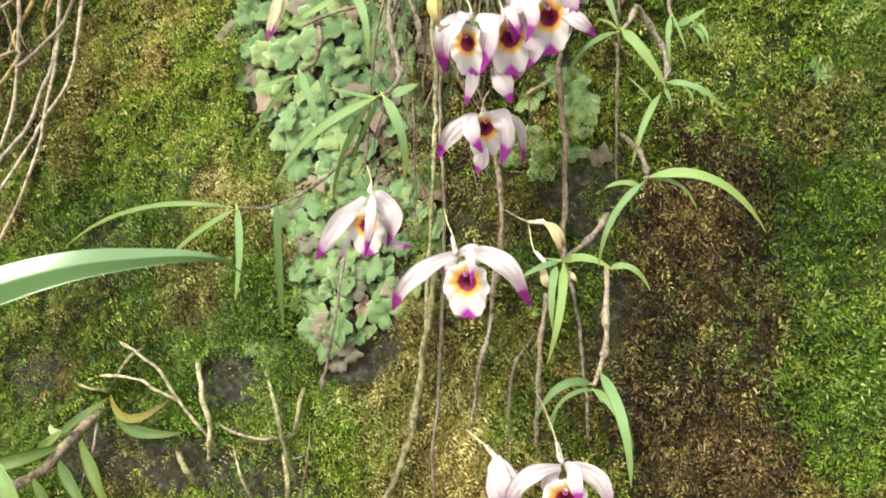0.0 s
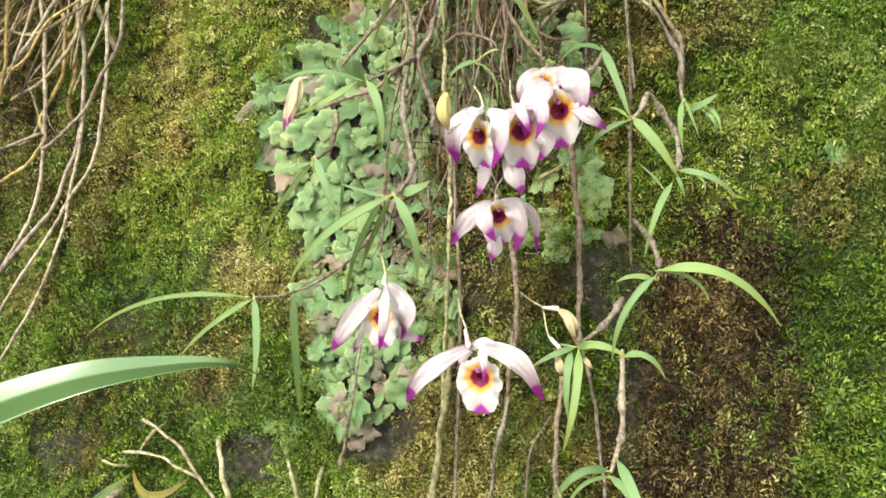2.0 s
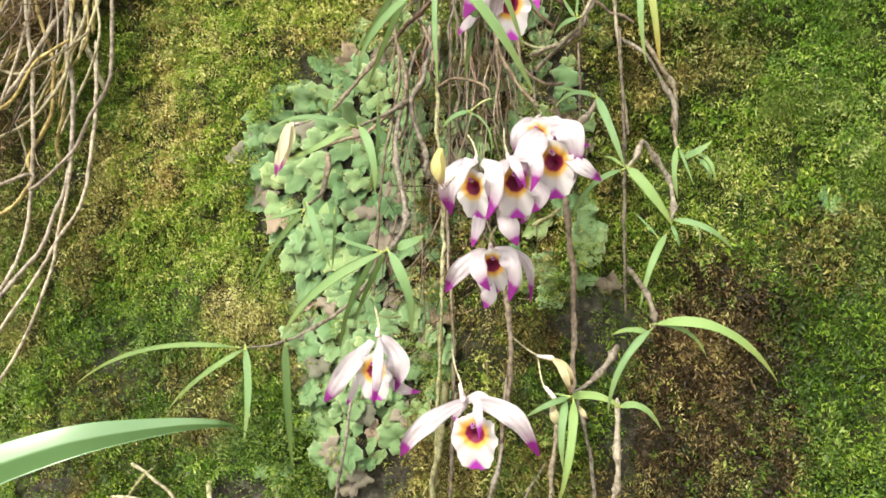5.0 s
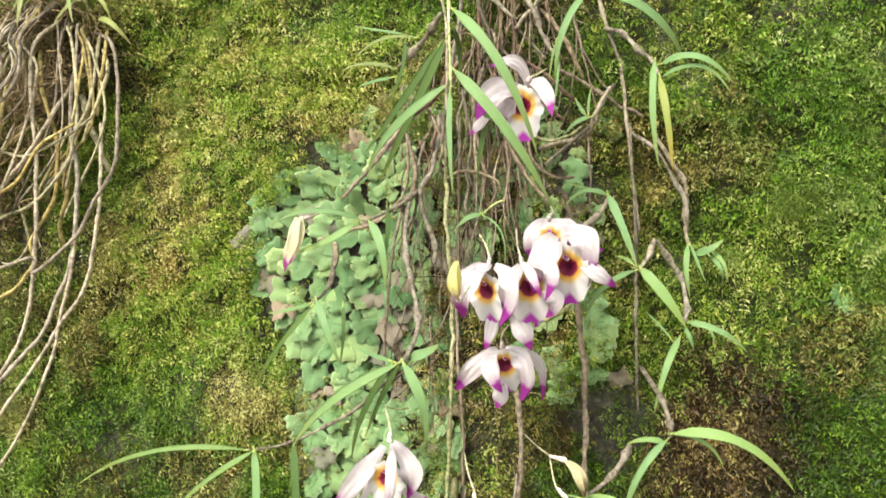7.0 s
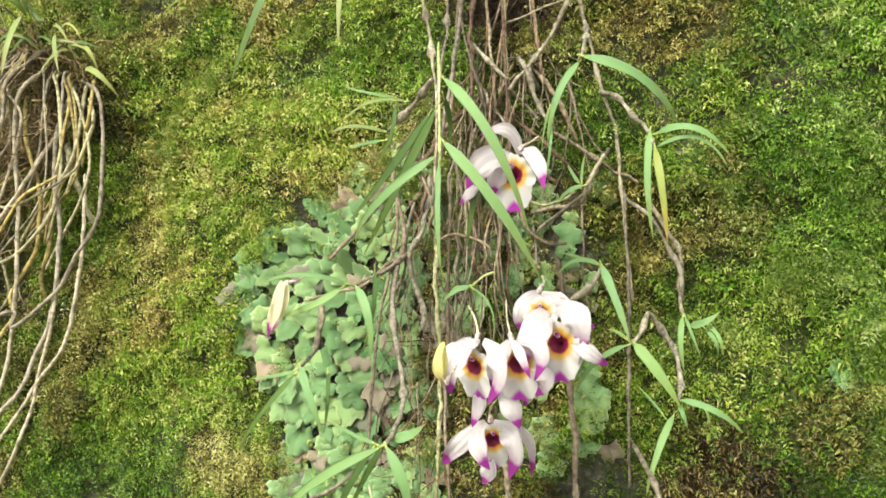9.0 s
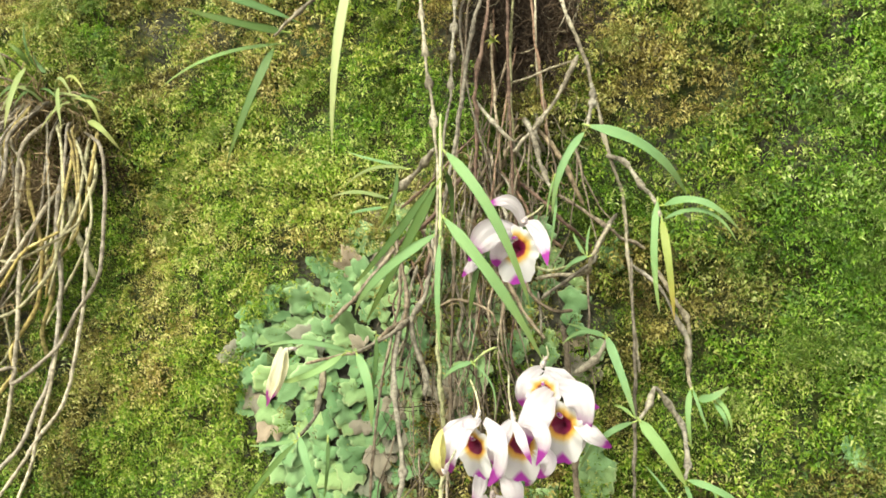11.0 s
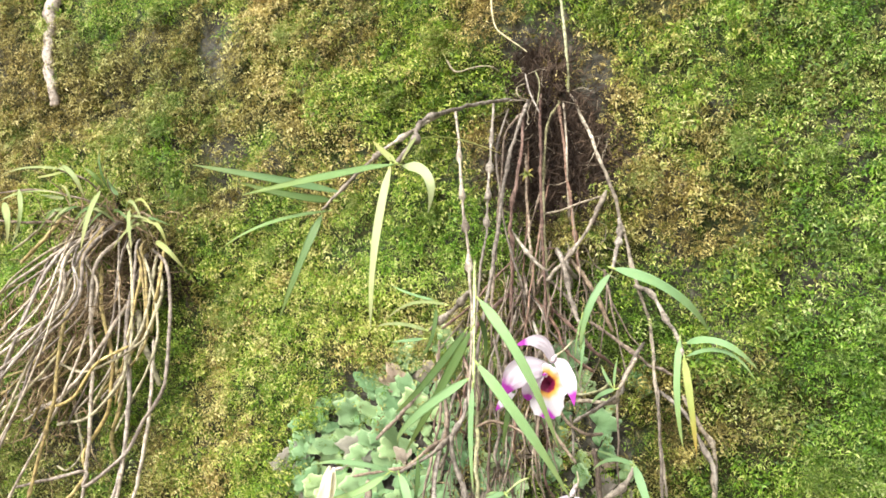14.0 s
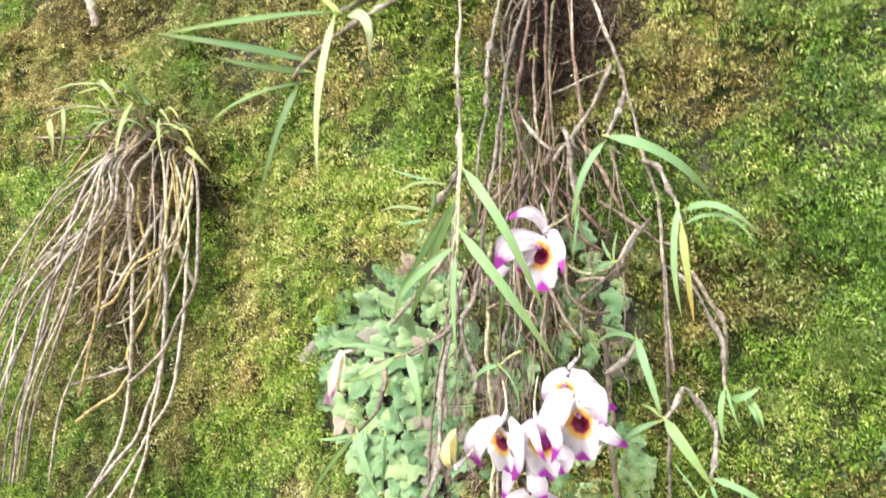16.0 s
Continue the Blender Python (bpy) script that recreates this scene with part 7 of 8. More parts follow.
tagged(tube("aerial_root", [(-0.5661, -0.035, 1.6286), (-0.5887, -0.05, 1.6046), (-0.6274, -0.04, 1.5547)], 0.0011, GOLD, rings=0.03, rough=0.11, taper=0.85), "long pale aerial root hanging in a bundle", "aerial root", "bundle of hanging aerial roots")
tagged(tube("aerial_root", [(-0.5974, -0.035, 1.636), (-0.6067, -0.05, 1.6103), (-0.6705, -0.04, 1.5699)], 0.0014, STRAW, rings=0.03, rough=0.11, taper=0.85), "long pale aerial root hanging in a bundle", "aerial root", "bundle of hanging aerial roots")
tagged(tube("aerial_root", [(-0.6077, -0.035, 1.6474), (-0.6292, -0.05, 1.6079), (-0.668, -0.04, 1.5895)], 0.0012, GOLD, rings=0.03, rough=0.11, taper=0.85), "long pale aerial root hanging in a bundle", "aerial root", "bundle of hanging aerial roots")
tagged(tube("aerial_root", [(-0.5937, -0.05, 1.583), (-0.5544, -0.06, 1.594), (-0.5323, -0.06, 1.6227), (-0.4988, -0.06, 1.638)], 0.0013, GOLD, rings=0.03, rough=0.11, taper=0.85), "long pale aerial root hanging in a bundle", "aerial root", "bundle of hanging aerial roots")
tagged(tube("aerial_root", [(-0.5845, -0.05, 1.6237), (-0.5484, -0.055, 1.6163), (-0.5086, -0.055, 1.6313), (-0.4908, -0.05, 1.6453)], 0.0013, STRAW, rings=0.03, rough=0.11, taper=0.85), "long pale aerial root hanging in a bundle", "aerial root", "bundle of hanging aerial roots")
crown = thing("rooting_plant", (-0.5553, -0.02, 1.7527), "tufted plant with grassy leaves above hanging roots", "epiphytic plant")
blade("leaf", [(-0.5557, -0.05, 1.7792), (-0.5493, -0.07, 1.7434), (-0.5521, -0.07, 1.7204)], 0.0069, LEAF_GRASS, crown, "strap", 0.3, 10)
blade("leaf", [(-0.6085, -0.05, 1.8043), (-0.5748, -0.06, 1.7875), (-0.5717, -0.05, 1.7707)], 0.0054, LEAF_GRASS, crown, "strap", 0.3, 10)
blade("leaf", [(-0.5206, -0.05, 1.7594), (-0.5095, -0.06, 1.7374), (-0.5053, -0.06, 1.7223)], 0.0041, LEAF_GRASS, crown, "strap", 0.3, 10)
blade("leaf", [(-0.4968, -0.04, 1.7315), (-0.4676, -0.05, 1.7151), (-0.4626, -0.04, 1.7052)], 0.0051, LEAF_GRASS, crown, "strap", 0.3, 10)
blade("leaf", [(-0.6566, -0.05, 1.7874), (-0.6387, -0.06, 1.7585), (-0.657, -0.05, 1.7333)], 0.0055, LEAF_GRASS, crown, "strap", 0.3, 10)
blade("leaf", [(-0.6041, -0.05, 1.8029), (-0.6396, -0.05, 1.8078), (-0.6936, -0.04, 1.8053)], 0.0026, LEAF_GRASS, crown, "strap", 0.3, 10)
blade("leaf", [(-0.5077, -0.04, 1.7525), (-0.4817, -0.05, 1.7361), (-0.4824, -0.04, 1.7229)], 0.0038, LEAF_GRASS, crown, "strap", 0.3, 10)
blade("leaf", [(-0.5608, -0.04, 1.7835), (-0.564, -0.05, 1.7935), (-0.5783, -0.05, 1.8021)], 0.0054, LEAF_DIM, crown, "strap", 0.3, 10)
blade("leaf", [(-0.5561, -0.04, 1.7832), (-0.5581, -0.05, 1.7995), (-0.5619, -0.05, 1.8201)], 0.0032, LEAF_DIM, crown, "strap", 0.3, 10)
blade("leaf", [(-0.5995, -0.04, 1.766), (-0.5927, -0.05, 1.7778), (-0.6036, -0.05, 1.7888)], 0.0037, LEAF_GRASS, crown, "strap", 0.3, 10)
blade("leaf", [(-0.6394, -0.04, 1.7831), (-0.6004, -0.05, 1.7746), (-0.6213, -0.05, 1.7769)], 0.0029, LEAF_GRASS, crown, "strap", 0.3, 10)
blade("leaf", [(-0.6626, -0.06, 1.7717), (-0.6421, -0.07, 1.7512), (-0.6514, -0.06, 1.7313)], 0.008, LEAF_GRASS, crown, "strap", 0.3, 10)
blade("leaf", [(-0.5351, -0.03, 1.7682), (-0.5002, -0.05, 1.7613), (-0.4944, -0.05, 1.7528)], 0.0028, LEAF_GRASS, crown, "strap", 0.3, 10)
blade("leaf", [(-0.6782, -0.05, 1.7777), (-0.6363, -0.05, 1.7844), (-0.5952, -0.05, 1.7764)], 0.0022, LEAF_GRASS, crown, "strap", 0.3, 10)
blade("leaf", [(-0.5436, -0.04, 1.7771), (-0.5538, -0.04, 1.7857), (-0.5589, -0.04, 1.7957)], 0.0044, LEAF_DIM, crown, "strap", 0.3, 10)
blade("leaf", [(-0.6024, -0.05, 1.8001), (-0.612, -0.055, 1.7968), (-0.6339, -0.05, 1.7974)], 0.0029, LEAF_GRASS, crown, "strap", 0.3, 10)
blade("leaf", [(-0.5438, -0.04, 1.7508), (-0.552, -0.05, 1.7596), (-0.5653, -0.05, 1.7619)], 0.0025, LEAF_GRASS, crown, "strap", 0.3, 10)
blade("leaf", [(-0.5667, -0.02, 1.7592), (-0.5251, -0.05, 1.7539), (-0.5106, -0.045, 1.7373)], 0.0028, LEAF_DIM, crown, "strap", 0.3, 10)
blade("leaf", [(-0.5488, -0.02, 1.7545), (-0.5061, -0.05, 1.7519), (-0.4906, -0.045, 1.7475)], 0.003, LEAF_GRASS, crown, "strap", 0.3, 10)
blade("leaf", [(-0.5649, -0.02, 1.7613), (-0.5583, -0.05, 1.763), (-0.5865, -0.045, 1.7503)], 0.0028, LEAF_GRASS, crown, "strap", 0.3, 10)
blade("leaf", [(-0.5512, -0.02, 1.7579), (-0.5155, -0.05, 1.7637), (-0.5048, -0.045, 1.7416)], 0.0034, LEAF_GRASS, crown, "strap", 0.3, 10)
blade("leaf", [(-0.5296, -0.02, 1.7466), (-0.5157, -0.05, 1.7493), (-0.5321, -0.045, 1.7321)], 0.0033, LEAF_GRASS, crown, "strap", 0.3, 10)
blade("leaf", [(-0.5237, -0.02, 1.7458), (-0.5163, -0.05, 1.7433), (-0.5412, -0.045, 1.7232)], 0.0035, LEAF_GRASS, crown, "strap", 0.3, 10)
blade("leaf", [(-0.6009, -0.02, 1.7654), (-0.593, -0.05, 1.765), (-0.6207, -0.045, 1.7413)], 0.0041, LEAF_GRASS, crown, "strap", 0.3, 10)
blade("leaf", [(-0.5772, -0.02, 1.757), (-0.5682, -0.05, 1.7636), (-0.5933, -0.045, 1.7453)], 0.0043, LEAF_DIM, crown, "strap", 0.3, 10)
blade("leaf", [(-0.611, -0.02, 1.7632), (-0.6017, -0.05, 1.7645), (-0.6309, -0.045, 1.759)], 0.0027, LEAF_GRASS, crown, "strap", 0.3, 10)
blade("leaf", [(-0.5961, -0.02, 1.7657), (-0.5857, -0.05, 1.7657), (-0.612, -0.045, 1.7532)], 0.0032, LEAF_DIM, crown, "strap", 0.3, 10)
blade("leaf", [(-0.5259, -0.02, 1.7475), (-0.5116, -0.05, 1.7456), (-0.5287, -0.045, 1.7418)], 0.0032, LEAF_GRASS, crown, "strap", 0.3, 10)
blade("leaf", [(-0.5304, -0.02, 1.7472), (-0.4924, -0.05, 1.7456), (-0.4806, -0.045, 1.7385)], 0.003, LEAF_GRASS, crown, "strap", 0.3, 10)
blade("leaf", [(-0.6112, -0.02, 1.7643), (-0.6045, -0.05, 1.7652), (-0.6331, -0.045, 1.7402)], 0.0041, LEAF_DIM, crown, "strap", 0.3, 10)
blade("leaf", [(-0.5694, -0.02, 1.7534), (-0.5543, -0.05, 1.7576), (-0.5718, -0.045, 1.7443)], 0.0039, LEAF_DIM, crown, "strap", 0.3, 10)
blade("leaf", [(-0.5196, -0.02, 1.7493), (-0.4847, -0.05, 1.7472), (-0.4762, -0.045, 1.7433)], 0.0033, LEAF_DIM, crown, "strap", 0.3, 10)
blade("leaf", [(-0.5793, -0.02, 1.7632), (-0.5657, -0.05, 1.7598), (-0.5855, -0.045, 1.737)], 0.0035, LEAF_GRASS, crown, "strap", 0.3, 10)
tube("stem", [(-0.5556, -0.015, 1.758), (-0.6041, -0.03, 1.7575), (-0.6516, -0.045, 1.7558), (-0.7094, -0.04, 1.7631)], 0.0016, BROWN, crown, taper=0.6)
tube("stem", [(-0.5718, -0.015, 1.7698), (-0.5971, -0.04, 1.7788), (-0.6364, -0.05, 1.7855), (-0.6939, -0.05, 1.7842)], 0.0012, BROWN, crown, taper=0.6)
tube("stem", [(-0.5847, -0.01, 1.7828), (-0.5905, -0.035, 1.7959), (-0.6111, -0.05, 1.8034)], 0.0012, BROWN, crown, taper=0.6)
tube("stem", [(-0.5434, -0.015, 1.7558), (-0.5233, -0.03, 1.7607), (-0.4998, -0.045, 1.7531)], 0.0012, BROWN, crown, taper=0.6)

# the near strap leaf
strap = thing("strap_leaf", (-0.4332, -0.3, 1.2983), "long glossy green strap leaf reaching in front of the moss", "leaf")
blade("leaf_blade", [(-0.4332, -0.3, 1.2983), (-0.3669, -0.29, 1.3327), (-0.3126, -0.27, 1.3532), (-0.2746, -0.245, 1.3601), (-0.2508, -0.225, 1.3603), (-0.2457, -0.2, 1.3523)], 0.0306, LEAF_NEAR, strap, "lance", -0.7, 0, 0.07, 0.00012, steps=60, keel=0, rows=21)
tube("leaf_stem", [(-0.9917, -0.02, 1.0916), (-0.6438, -0.2, 1.2222), (-0.4332, -0.3, 1.2983)], 0.0035, OLIVE, strap)

# low plant, fallen roots and twigs
low = thing("creeping_orchid", (-0.4813, -0.01, 1.2416), "creeping orchid with a pale stem and pointed leaves", "orchid plant")
tube("stem", [(-0.4828, -0.006, 1.2419), (-0.4922, -0.02, 1.2286), (-0.5001, -0.035, 1.2124), (-0.5192, -0.045, 1.1905), (-0.5698, -0.05, 1.1705)], 0.0039, GREY, low, swell=((.25,.35),(.55,.3)), taper=1.0, rough=0.06)
blade("leaf", [(-0.5013, -0.035, 1.2132), (-0.5171, -0.06, 1.2069), (-0.5776, -0.06, 1.1924)], 0.012, LEAF_DIM, low, "petal", 0.4, 5, 0.05)
blade("leaf", [(-0.4999, -0.04, 1.2017), (-0.4698, -0.06, 1.1888), (-0.4527, -0.06, 1.1676)], 0.0104, LEAF_DIM, low, "petal", 0.4, 5, 0.05)
blade("leaf", [(-0.4881, -0.03, 1.2177), (-0.4574, -0.05, 1.1949), (-0.4426, -0.05, 1.166)], 0.0105, LEAF_DIM, low, "petal", 0.4, 5, 0.05)
blade("leaf", [(-0.5158, -0.05, 1.1892), (-0.4946, -0.06, 1.1768), (-0.4783, -0.06, 1.1589)], 0.0091, LEAF_DIM, low, "petal", 0.4, 5, 0.05)
blade("leaf", [(-0.5218, -0.1, 1.2191), (-0.4858, -0.11, 1.1992), (-0.4789, -0.1, 1.1652)], 0.0149, LEAF, low, "petal", 0.4, 5, 0.05)
blade("leaf", [(-0.4755, -0.01, 1.253), (-0.4333, -0.03, 1.2389), (-0.4127, -0.02, 1.2528)], 0.0071, LEAF_OLD, low, "petal", 0.4, 5, 0.05)
blade("leaf", [(-0.4697, -0.01, 1.2394), (-0.4247, -0.03, 1.227), (-0.3992, -0.02, 1.2278)], 0.0092, LEAF_DIM, low, "petal", 0.4, 5, 0.05)
blade("leaf", [(-0.5113, -0.03, 1.219), (-0.483, -0.035, 1.2377), (-0.4699, -0.02, 1.2517)], 0.0072, LEAF_DIM, low, "petal", 0.4, 5, 0.05)
blade("leaf", [(-0.5182, -0.03, 1.2286), (-0.5043, -0.035, 1.2229), (-0.496, -0.03, 1.2245)], 0.0065, LEAF_PALE, low, "petal", 0.4, 5, 0.05)
blade("leaf", [(-0.5304, -0.03, 1.2058), (-0.5081, -0.04, 1.2181), (-0.5005, -0.03, 1.2283)], 0.008, LEAF_DIM, low, "petal", 0.4, 5, 0.05)
tube("aerial_root", [(-0.4803, -0.02, 1.2325), (-0.475, -0.03, 1.214), (-0.483, -0.03, 1.191), (-0.4971, -0.02, 1.1696)], 0.0011, ROOT, low)
tagged(tube("dry_root", [(-0.4598, -0.02, 1.2968), (-0.4236, -0.024, 1.2786), (-0.4039, -0.024, 1.2564), (-0.376, -0.024, 1.2273), (-0.3754, -0.008, 1.2114)], 0.0015, STRAW, rough=0.24, taper=0.9), "pale crooked dry root lying on moss", "dry root", "dry roots on the lower wall")
tagged(tube("dry_root", [(-0.4792, -0.02, 1.2696), (-0.439, -0.024, 1.269), (-0.4215, -0.024, 1.26), (-0.4027, -0.018, 1.2513)], 0.0014, STRAW, rough=0.24, taper=0.9), "pale crooked dry root lying on moss", "dry root", "dry roots on the lower wall")
tagged(tube("dry_root", [(-0.3951, -0.008, 1.2854), (-0.3807, -0.024, 1.2584), (-0.374, -0.024, 1.2283), (-0.3819, -0.008, 1.2038)], 0.0022, STRAW, rough=0.24, taper=0.9), "flat pale dry root hanging on the rock", "dry root", "dry roots on the lower wall")
tagged(tube("dry_root", [(-0.3837, -0.012, 1.2377), (-0.3445, -0.024, 1.2297), (-0.3157, -0.024, 1.2293), (-0.3017, -0.008, 1.2344)], 0.0013, GREY, rough=0.24, taper=0.9), "thin grey runner lying on the rock", "dry root", "dry roots on the lower wall")
tagged(tube("dry_root", [(-0.337, -0.006, 1.2812), (-0.3172, -0.024, 1.253), (-0.3085, -0.024, 1.2197), (-0.3052, -0.01, 1.1933)], 0.0018, OLIVE, rough=0.24, taper=0.9), "yellow-green root creeping down the rock", "dry root", "dry roots on the lower wall")
tagged(tube("dry_root", [(-0.3642, -0.006, 1.2202), (-0.3458, -0.024, 1.2), (-0.3427, -0.006, 1.1725)], 0.0013, STRAW, rough=0.24, taper=0.9), "pale thin root creeping down the rock", "dry root", "dry roots on the lower wall")
tagged(tube("dry_root", [(-0.4149, -0.006, 1.2115), (-0.3934, -0.024, 1.2008), (-0.3921, -0.008, 1.1826)], 0.0022, OLIVE, rough=0.24, taper=0.9), "short green root tip on the moss", "dry root", "dry roots on the lower wall")
tagged(tube("dry_root", [(-0.3027, -0.006, 1.2652), (-0.2996, -0.024, 1.2455), (-0.3101, -0.008, 1.2274)], 0.0018, OLIVE, rough=0.24, taper=0.9), "short green-grey root on the rock", "dry root", "dry roots on the lower wall")
tagged(tube("dry_root", [(-0.3181, -0.008, 1.2161), (-0.3067, -0.024, 1.1988), (-0.3125, -0.008, 1.1734)], 0.0018, OLIVE, rough=0.24, taper=0.9), "yellow-green root creeping down the rock", "dry root", "dry roots on the lower wall")
tagged(tube("dry_root", [(-0.5139, -0.01, 1.2624), (-0.4833, -0.024, 1.2589), (-0.4761, -0.008, 1.2565)], 0.0014, OLIVE, rough=0.24, taper=0.9), "thin green root on the moss", "dry root", "dry roots on the lower wall")
tagged(tube("dry_root", [(-0.4762, -0.008, 1.2592), (-0.4505, -0.024, 1.2811), (-0.449, -0.006, 1.2907)], 0.0014, OLIVE, rough=0.24, taper=0.9), "thin green root on the moss", "dry root", "dry roots on the lower wall")
tagged(tube("dry_root", [(-0.3165, -0.008, 1.2097), (-0.2967, -0.024, 1.2163), (-0.2971, -0.006, 1.2172)], 0.0008, GREY, rough=0.24, taper=0.9), "thin grey runner lying on the rock", "dry root", "dry roots on the lower wall")
tagged(tube("rootlet", [(-0.1991, -0.01, 1.9334), (-0.1919, -0.018, 1.9015), (-0.1802, -0.018, 1.8887), (-0.1644, -0.015, 1.8763)], 0.0008, STRAW, rough=0.24, taper=0.6), "thin pale rootlet curling over the crown", "rootlet", "rootlets round the orchid crown")
tagged(tube("rootlet", [(-0.2377, -0.008, 1.882), (-0.2253, -0.018, 1.8653), (-0.2111, -0.018, 1.8666), (-0.1951, -0.018, 1.8665), (-0.1887, -0.008, 1.8647)], 0.0008, STRAW, rough=0.24, taper=0.6), "thin pale rootlet curling over the crown", "rootlet", "rootlets round the orchid crown")
tagged(tube("rootlet", [(-0.1649, -0.02, 1.848), (-0.1687, -0.03, 1.8416), (-0.1672, -0.03, 1.8336), (-0.1638, -0.02, 1.8353)], 0.0007, STRAW, rough=0.24, taper=0.6), "thin pale rootlet curling over the crown", "rootlet", "rootlets round the orchid crown")
tagged(tube("rootlet", [(-0.165, -0.02, 1.8565), (-0.1611, -0.02, 1.8397), (-0.1532, -0.02, 1.8226)], 0.0008, ROOT, rough=0.24, taper=0.6), "thin pale rootlet curling over the crown", "rootlet", "rootlets round the orchid crown")
tagged(tube("rootlet", [(-0.1567, -0.02, 1.8578), (-0.1534, -0.02, 1.8458), (-0.1555, -0.02, 1.8298)], 0.0007, OLIVE, rough=0.24, taper=0.6), "thin pale rootlet curling over the crown", "rootlet", "rootlets round the orchid crown")
tagged(tube("rootlet", [(-0.206, -0.01, 1.8394), (-0.1888, -0.018, 1.8363), (-0.1654, -0.01, 1.8384)], 0.0009, ROOT, rough=0.24, taper=0.6), "thin pale rootlet curling over the crown", "rootlet", "rootlets round the orchid crown")
tagged(tube("rootlet", [(-0.139, -0.02, 1.7147), (-0.15, -0.02, 1.7152), (-0.1544, -0.02, 1.7145)], 0.0008, RED, rough=0.24, taper=0.6), "thin pale rootlet curling over the crown", "rootlet", "rootlets round the orchid crown")

sprout = thing("orchid_sprout", (-0.161, -0.012, 1.769), "tiny fresh yellow-green sprout on the dark roots", "sprout")
tube("stem", [(-0.161, -0.012, 1.769), (-0.161, -0.02, 1.773)], 0.0006, GREEN_STEM, sprout)
for n, (dx, dz) in enumerate(((-0.007, -0.001), (0.004, 0.004), (-0.004, -0.006), (0.005, -0.003), (-0.003, 0.005))):
    blade("leaf", [(-0.161, -0.02, 1.773), (-0.161 + 0.6 * dx, -0.026, 1.773 + 0.5 * dz), (-0.161 + dx, -0.024, 1.773 + dz)], 0.0024, LEAF_YELLOW, sprout, "strap", 0.3, 15 * n, 0.1, steps=8, seed=n)

# bleached stick
tagged(tube("stick", [(-0.6888, -0.005, 2.044), (-0.6804, -0.012, 1.9885), (-0.679, -0.012, 1.9448), (-0.6723, -0.01, 1.9141), (-0.6703, -0.005, 1.8853)], 0.0076, WOOD, taper=0.65, rough=0.12), "weathered whitish dead stick fixed in the moss", "stick")


# ---- root fibres of the crown ----
def fibres(name, count, seed, spots, long, label, material=None, out_by=0.012, most=0.0007, hang=False):
    """A tangle of fine dead rootlets: thin three-sided threads that wander over the rock."""
    rng = np.random.default_rng(seed)
    verts, faces = [], []
    for _ in range(count):
        cx, cz, rx, rz = spots[rng.integers(len(spots))]
        p = np.array([cx + rng.normal(0, rx * 0.5), 0.0, cz + rng.normal(0, rz * 0.5)])
        p[1] = -float(relief(p[0:1], p[2:3])[0]) - rng.uniform(0, out_by)
        way = unit(np.array([rng.normal(0, 0.7), rng.normal(0, 0.35), rng.normal(-0.5, 0.8)]))
        if hang:
            way = unit(np.array([rng.normal(0, 0.16), rng.normal(-0.02, 0.06), -1.0]))
        size, r = rng.uniform(0.5, 1.3) * long, rng.uniform(0.00025, most)
        start = len(verts)
        for k in range(7):
            side = unit(np.cross(way, [0.2, 0.9, 0.3]))
            other = np.cross(way, side)
            w = r * (1 - 0.1 * k)
            verts += [p + side * w, p - 0.5 * side * w + other * w * 0.87, p - 0.5 * side * w - other * w * 0.87]
            p = p + way * size / 6
            way = unit(way + rng.normal(0, 0.13 if hang else 0.38, 3))
        for k in range(6):
            for j in range(3):
                a, b = start + 3 * k + j, start + 3 * k + (j + 1) % 3
                faces.append((a, b, b + 3, a + 3))
    tagged(link(name, verts, faces, material or FIBRE), label, "root fibres", kind="stuff")


fibres("root_fibres", 3000, 31, [(-0.152, 1.785, 0.062, 0.042), (-0.142, 1.80, 0.040, 0.050), (-0.142, 1.81, 0.040, 0.045), (-0.158, 1.865, 0.026, 0.024), (-0.15, 1.76, 0.03, 0.04)], 0.026, "tangle of dark brown dead root fibres at the orchid crown")
fibres("dead_stem_litter", 900, 32, [(-0.525, 1.715, 0.035, 0.02), (-0.535, 1.70, 0.05, 0.02), (-0.17, 1.56, 0.06, 0.08), (-0.19, 1.46, 0.06, 0.07)], 0.035, "brown litter of dead stems and rootlets on the wall")

fibres("dry_rootlet_tangle", 1000, 34, [(-0.60, 1.69, 0.045, 0.025), (-0.60, 1.63, 0.05, 0.06), (-0.555, 1.69, 0.03, 0.025), (-0.65, 1.63, 0.06, 0.07), (-0.575, 1.755, 0.05, 0.014)], 0.05, "tangle of tan dry rootlets behind the hanging roots", TAN, 0.05, 0.0011)
fibres("cane_scraps", 200, 35, [(-0.19, 1.60, 0.05, 0.07), (-0.18, 1.50, 0.05, 0.07), (-0.20, 1.42, 0.04, 0.06), (-0.15, 1.67, 0.04, 0.05)], 0.02, "dry scraps of bark and rootlets on dead canes", TAN, 0.035)
fibres("hanging_dead_stems", 170, 36, [(-0.165, 1.66, 0.05, 0.06), (-0.175, 1.60, 0.055, 0.08), (-0.15, 1.70, 0.05, 0.05), (-0.185, 1.53, 0.045, 0.08)], 0.075, "thin dry grey-brown dead stems hanging among the canes", DRY_STEM, 0.03, 0.0011, True)
fibres("pale_rootlets", 110, 33, [(-0.14, 1.80, 0.05, 0.05), (-0.165, 1.85, 0.05, 0.03), (-0.15, 1.70, 0.03, 0.06), (-0.17, 1.60, 0.06, 0.06), (-0.12, 1.72, 0.05, 0.03)], 0.035, "few pale thin rootlets curling over dark roots", GREY, 0.018)


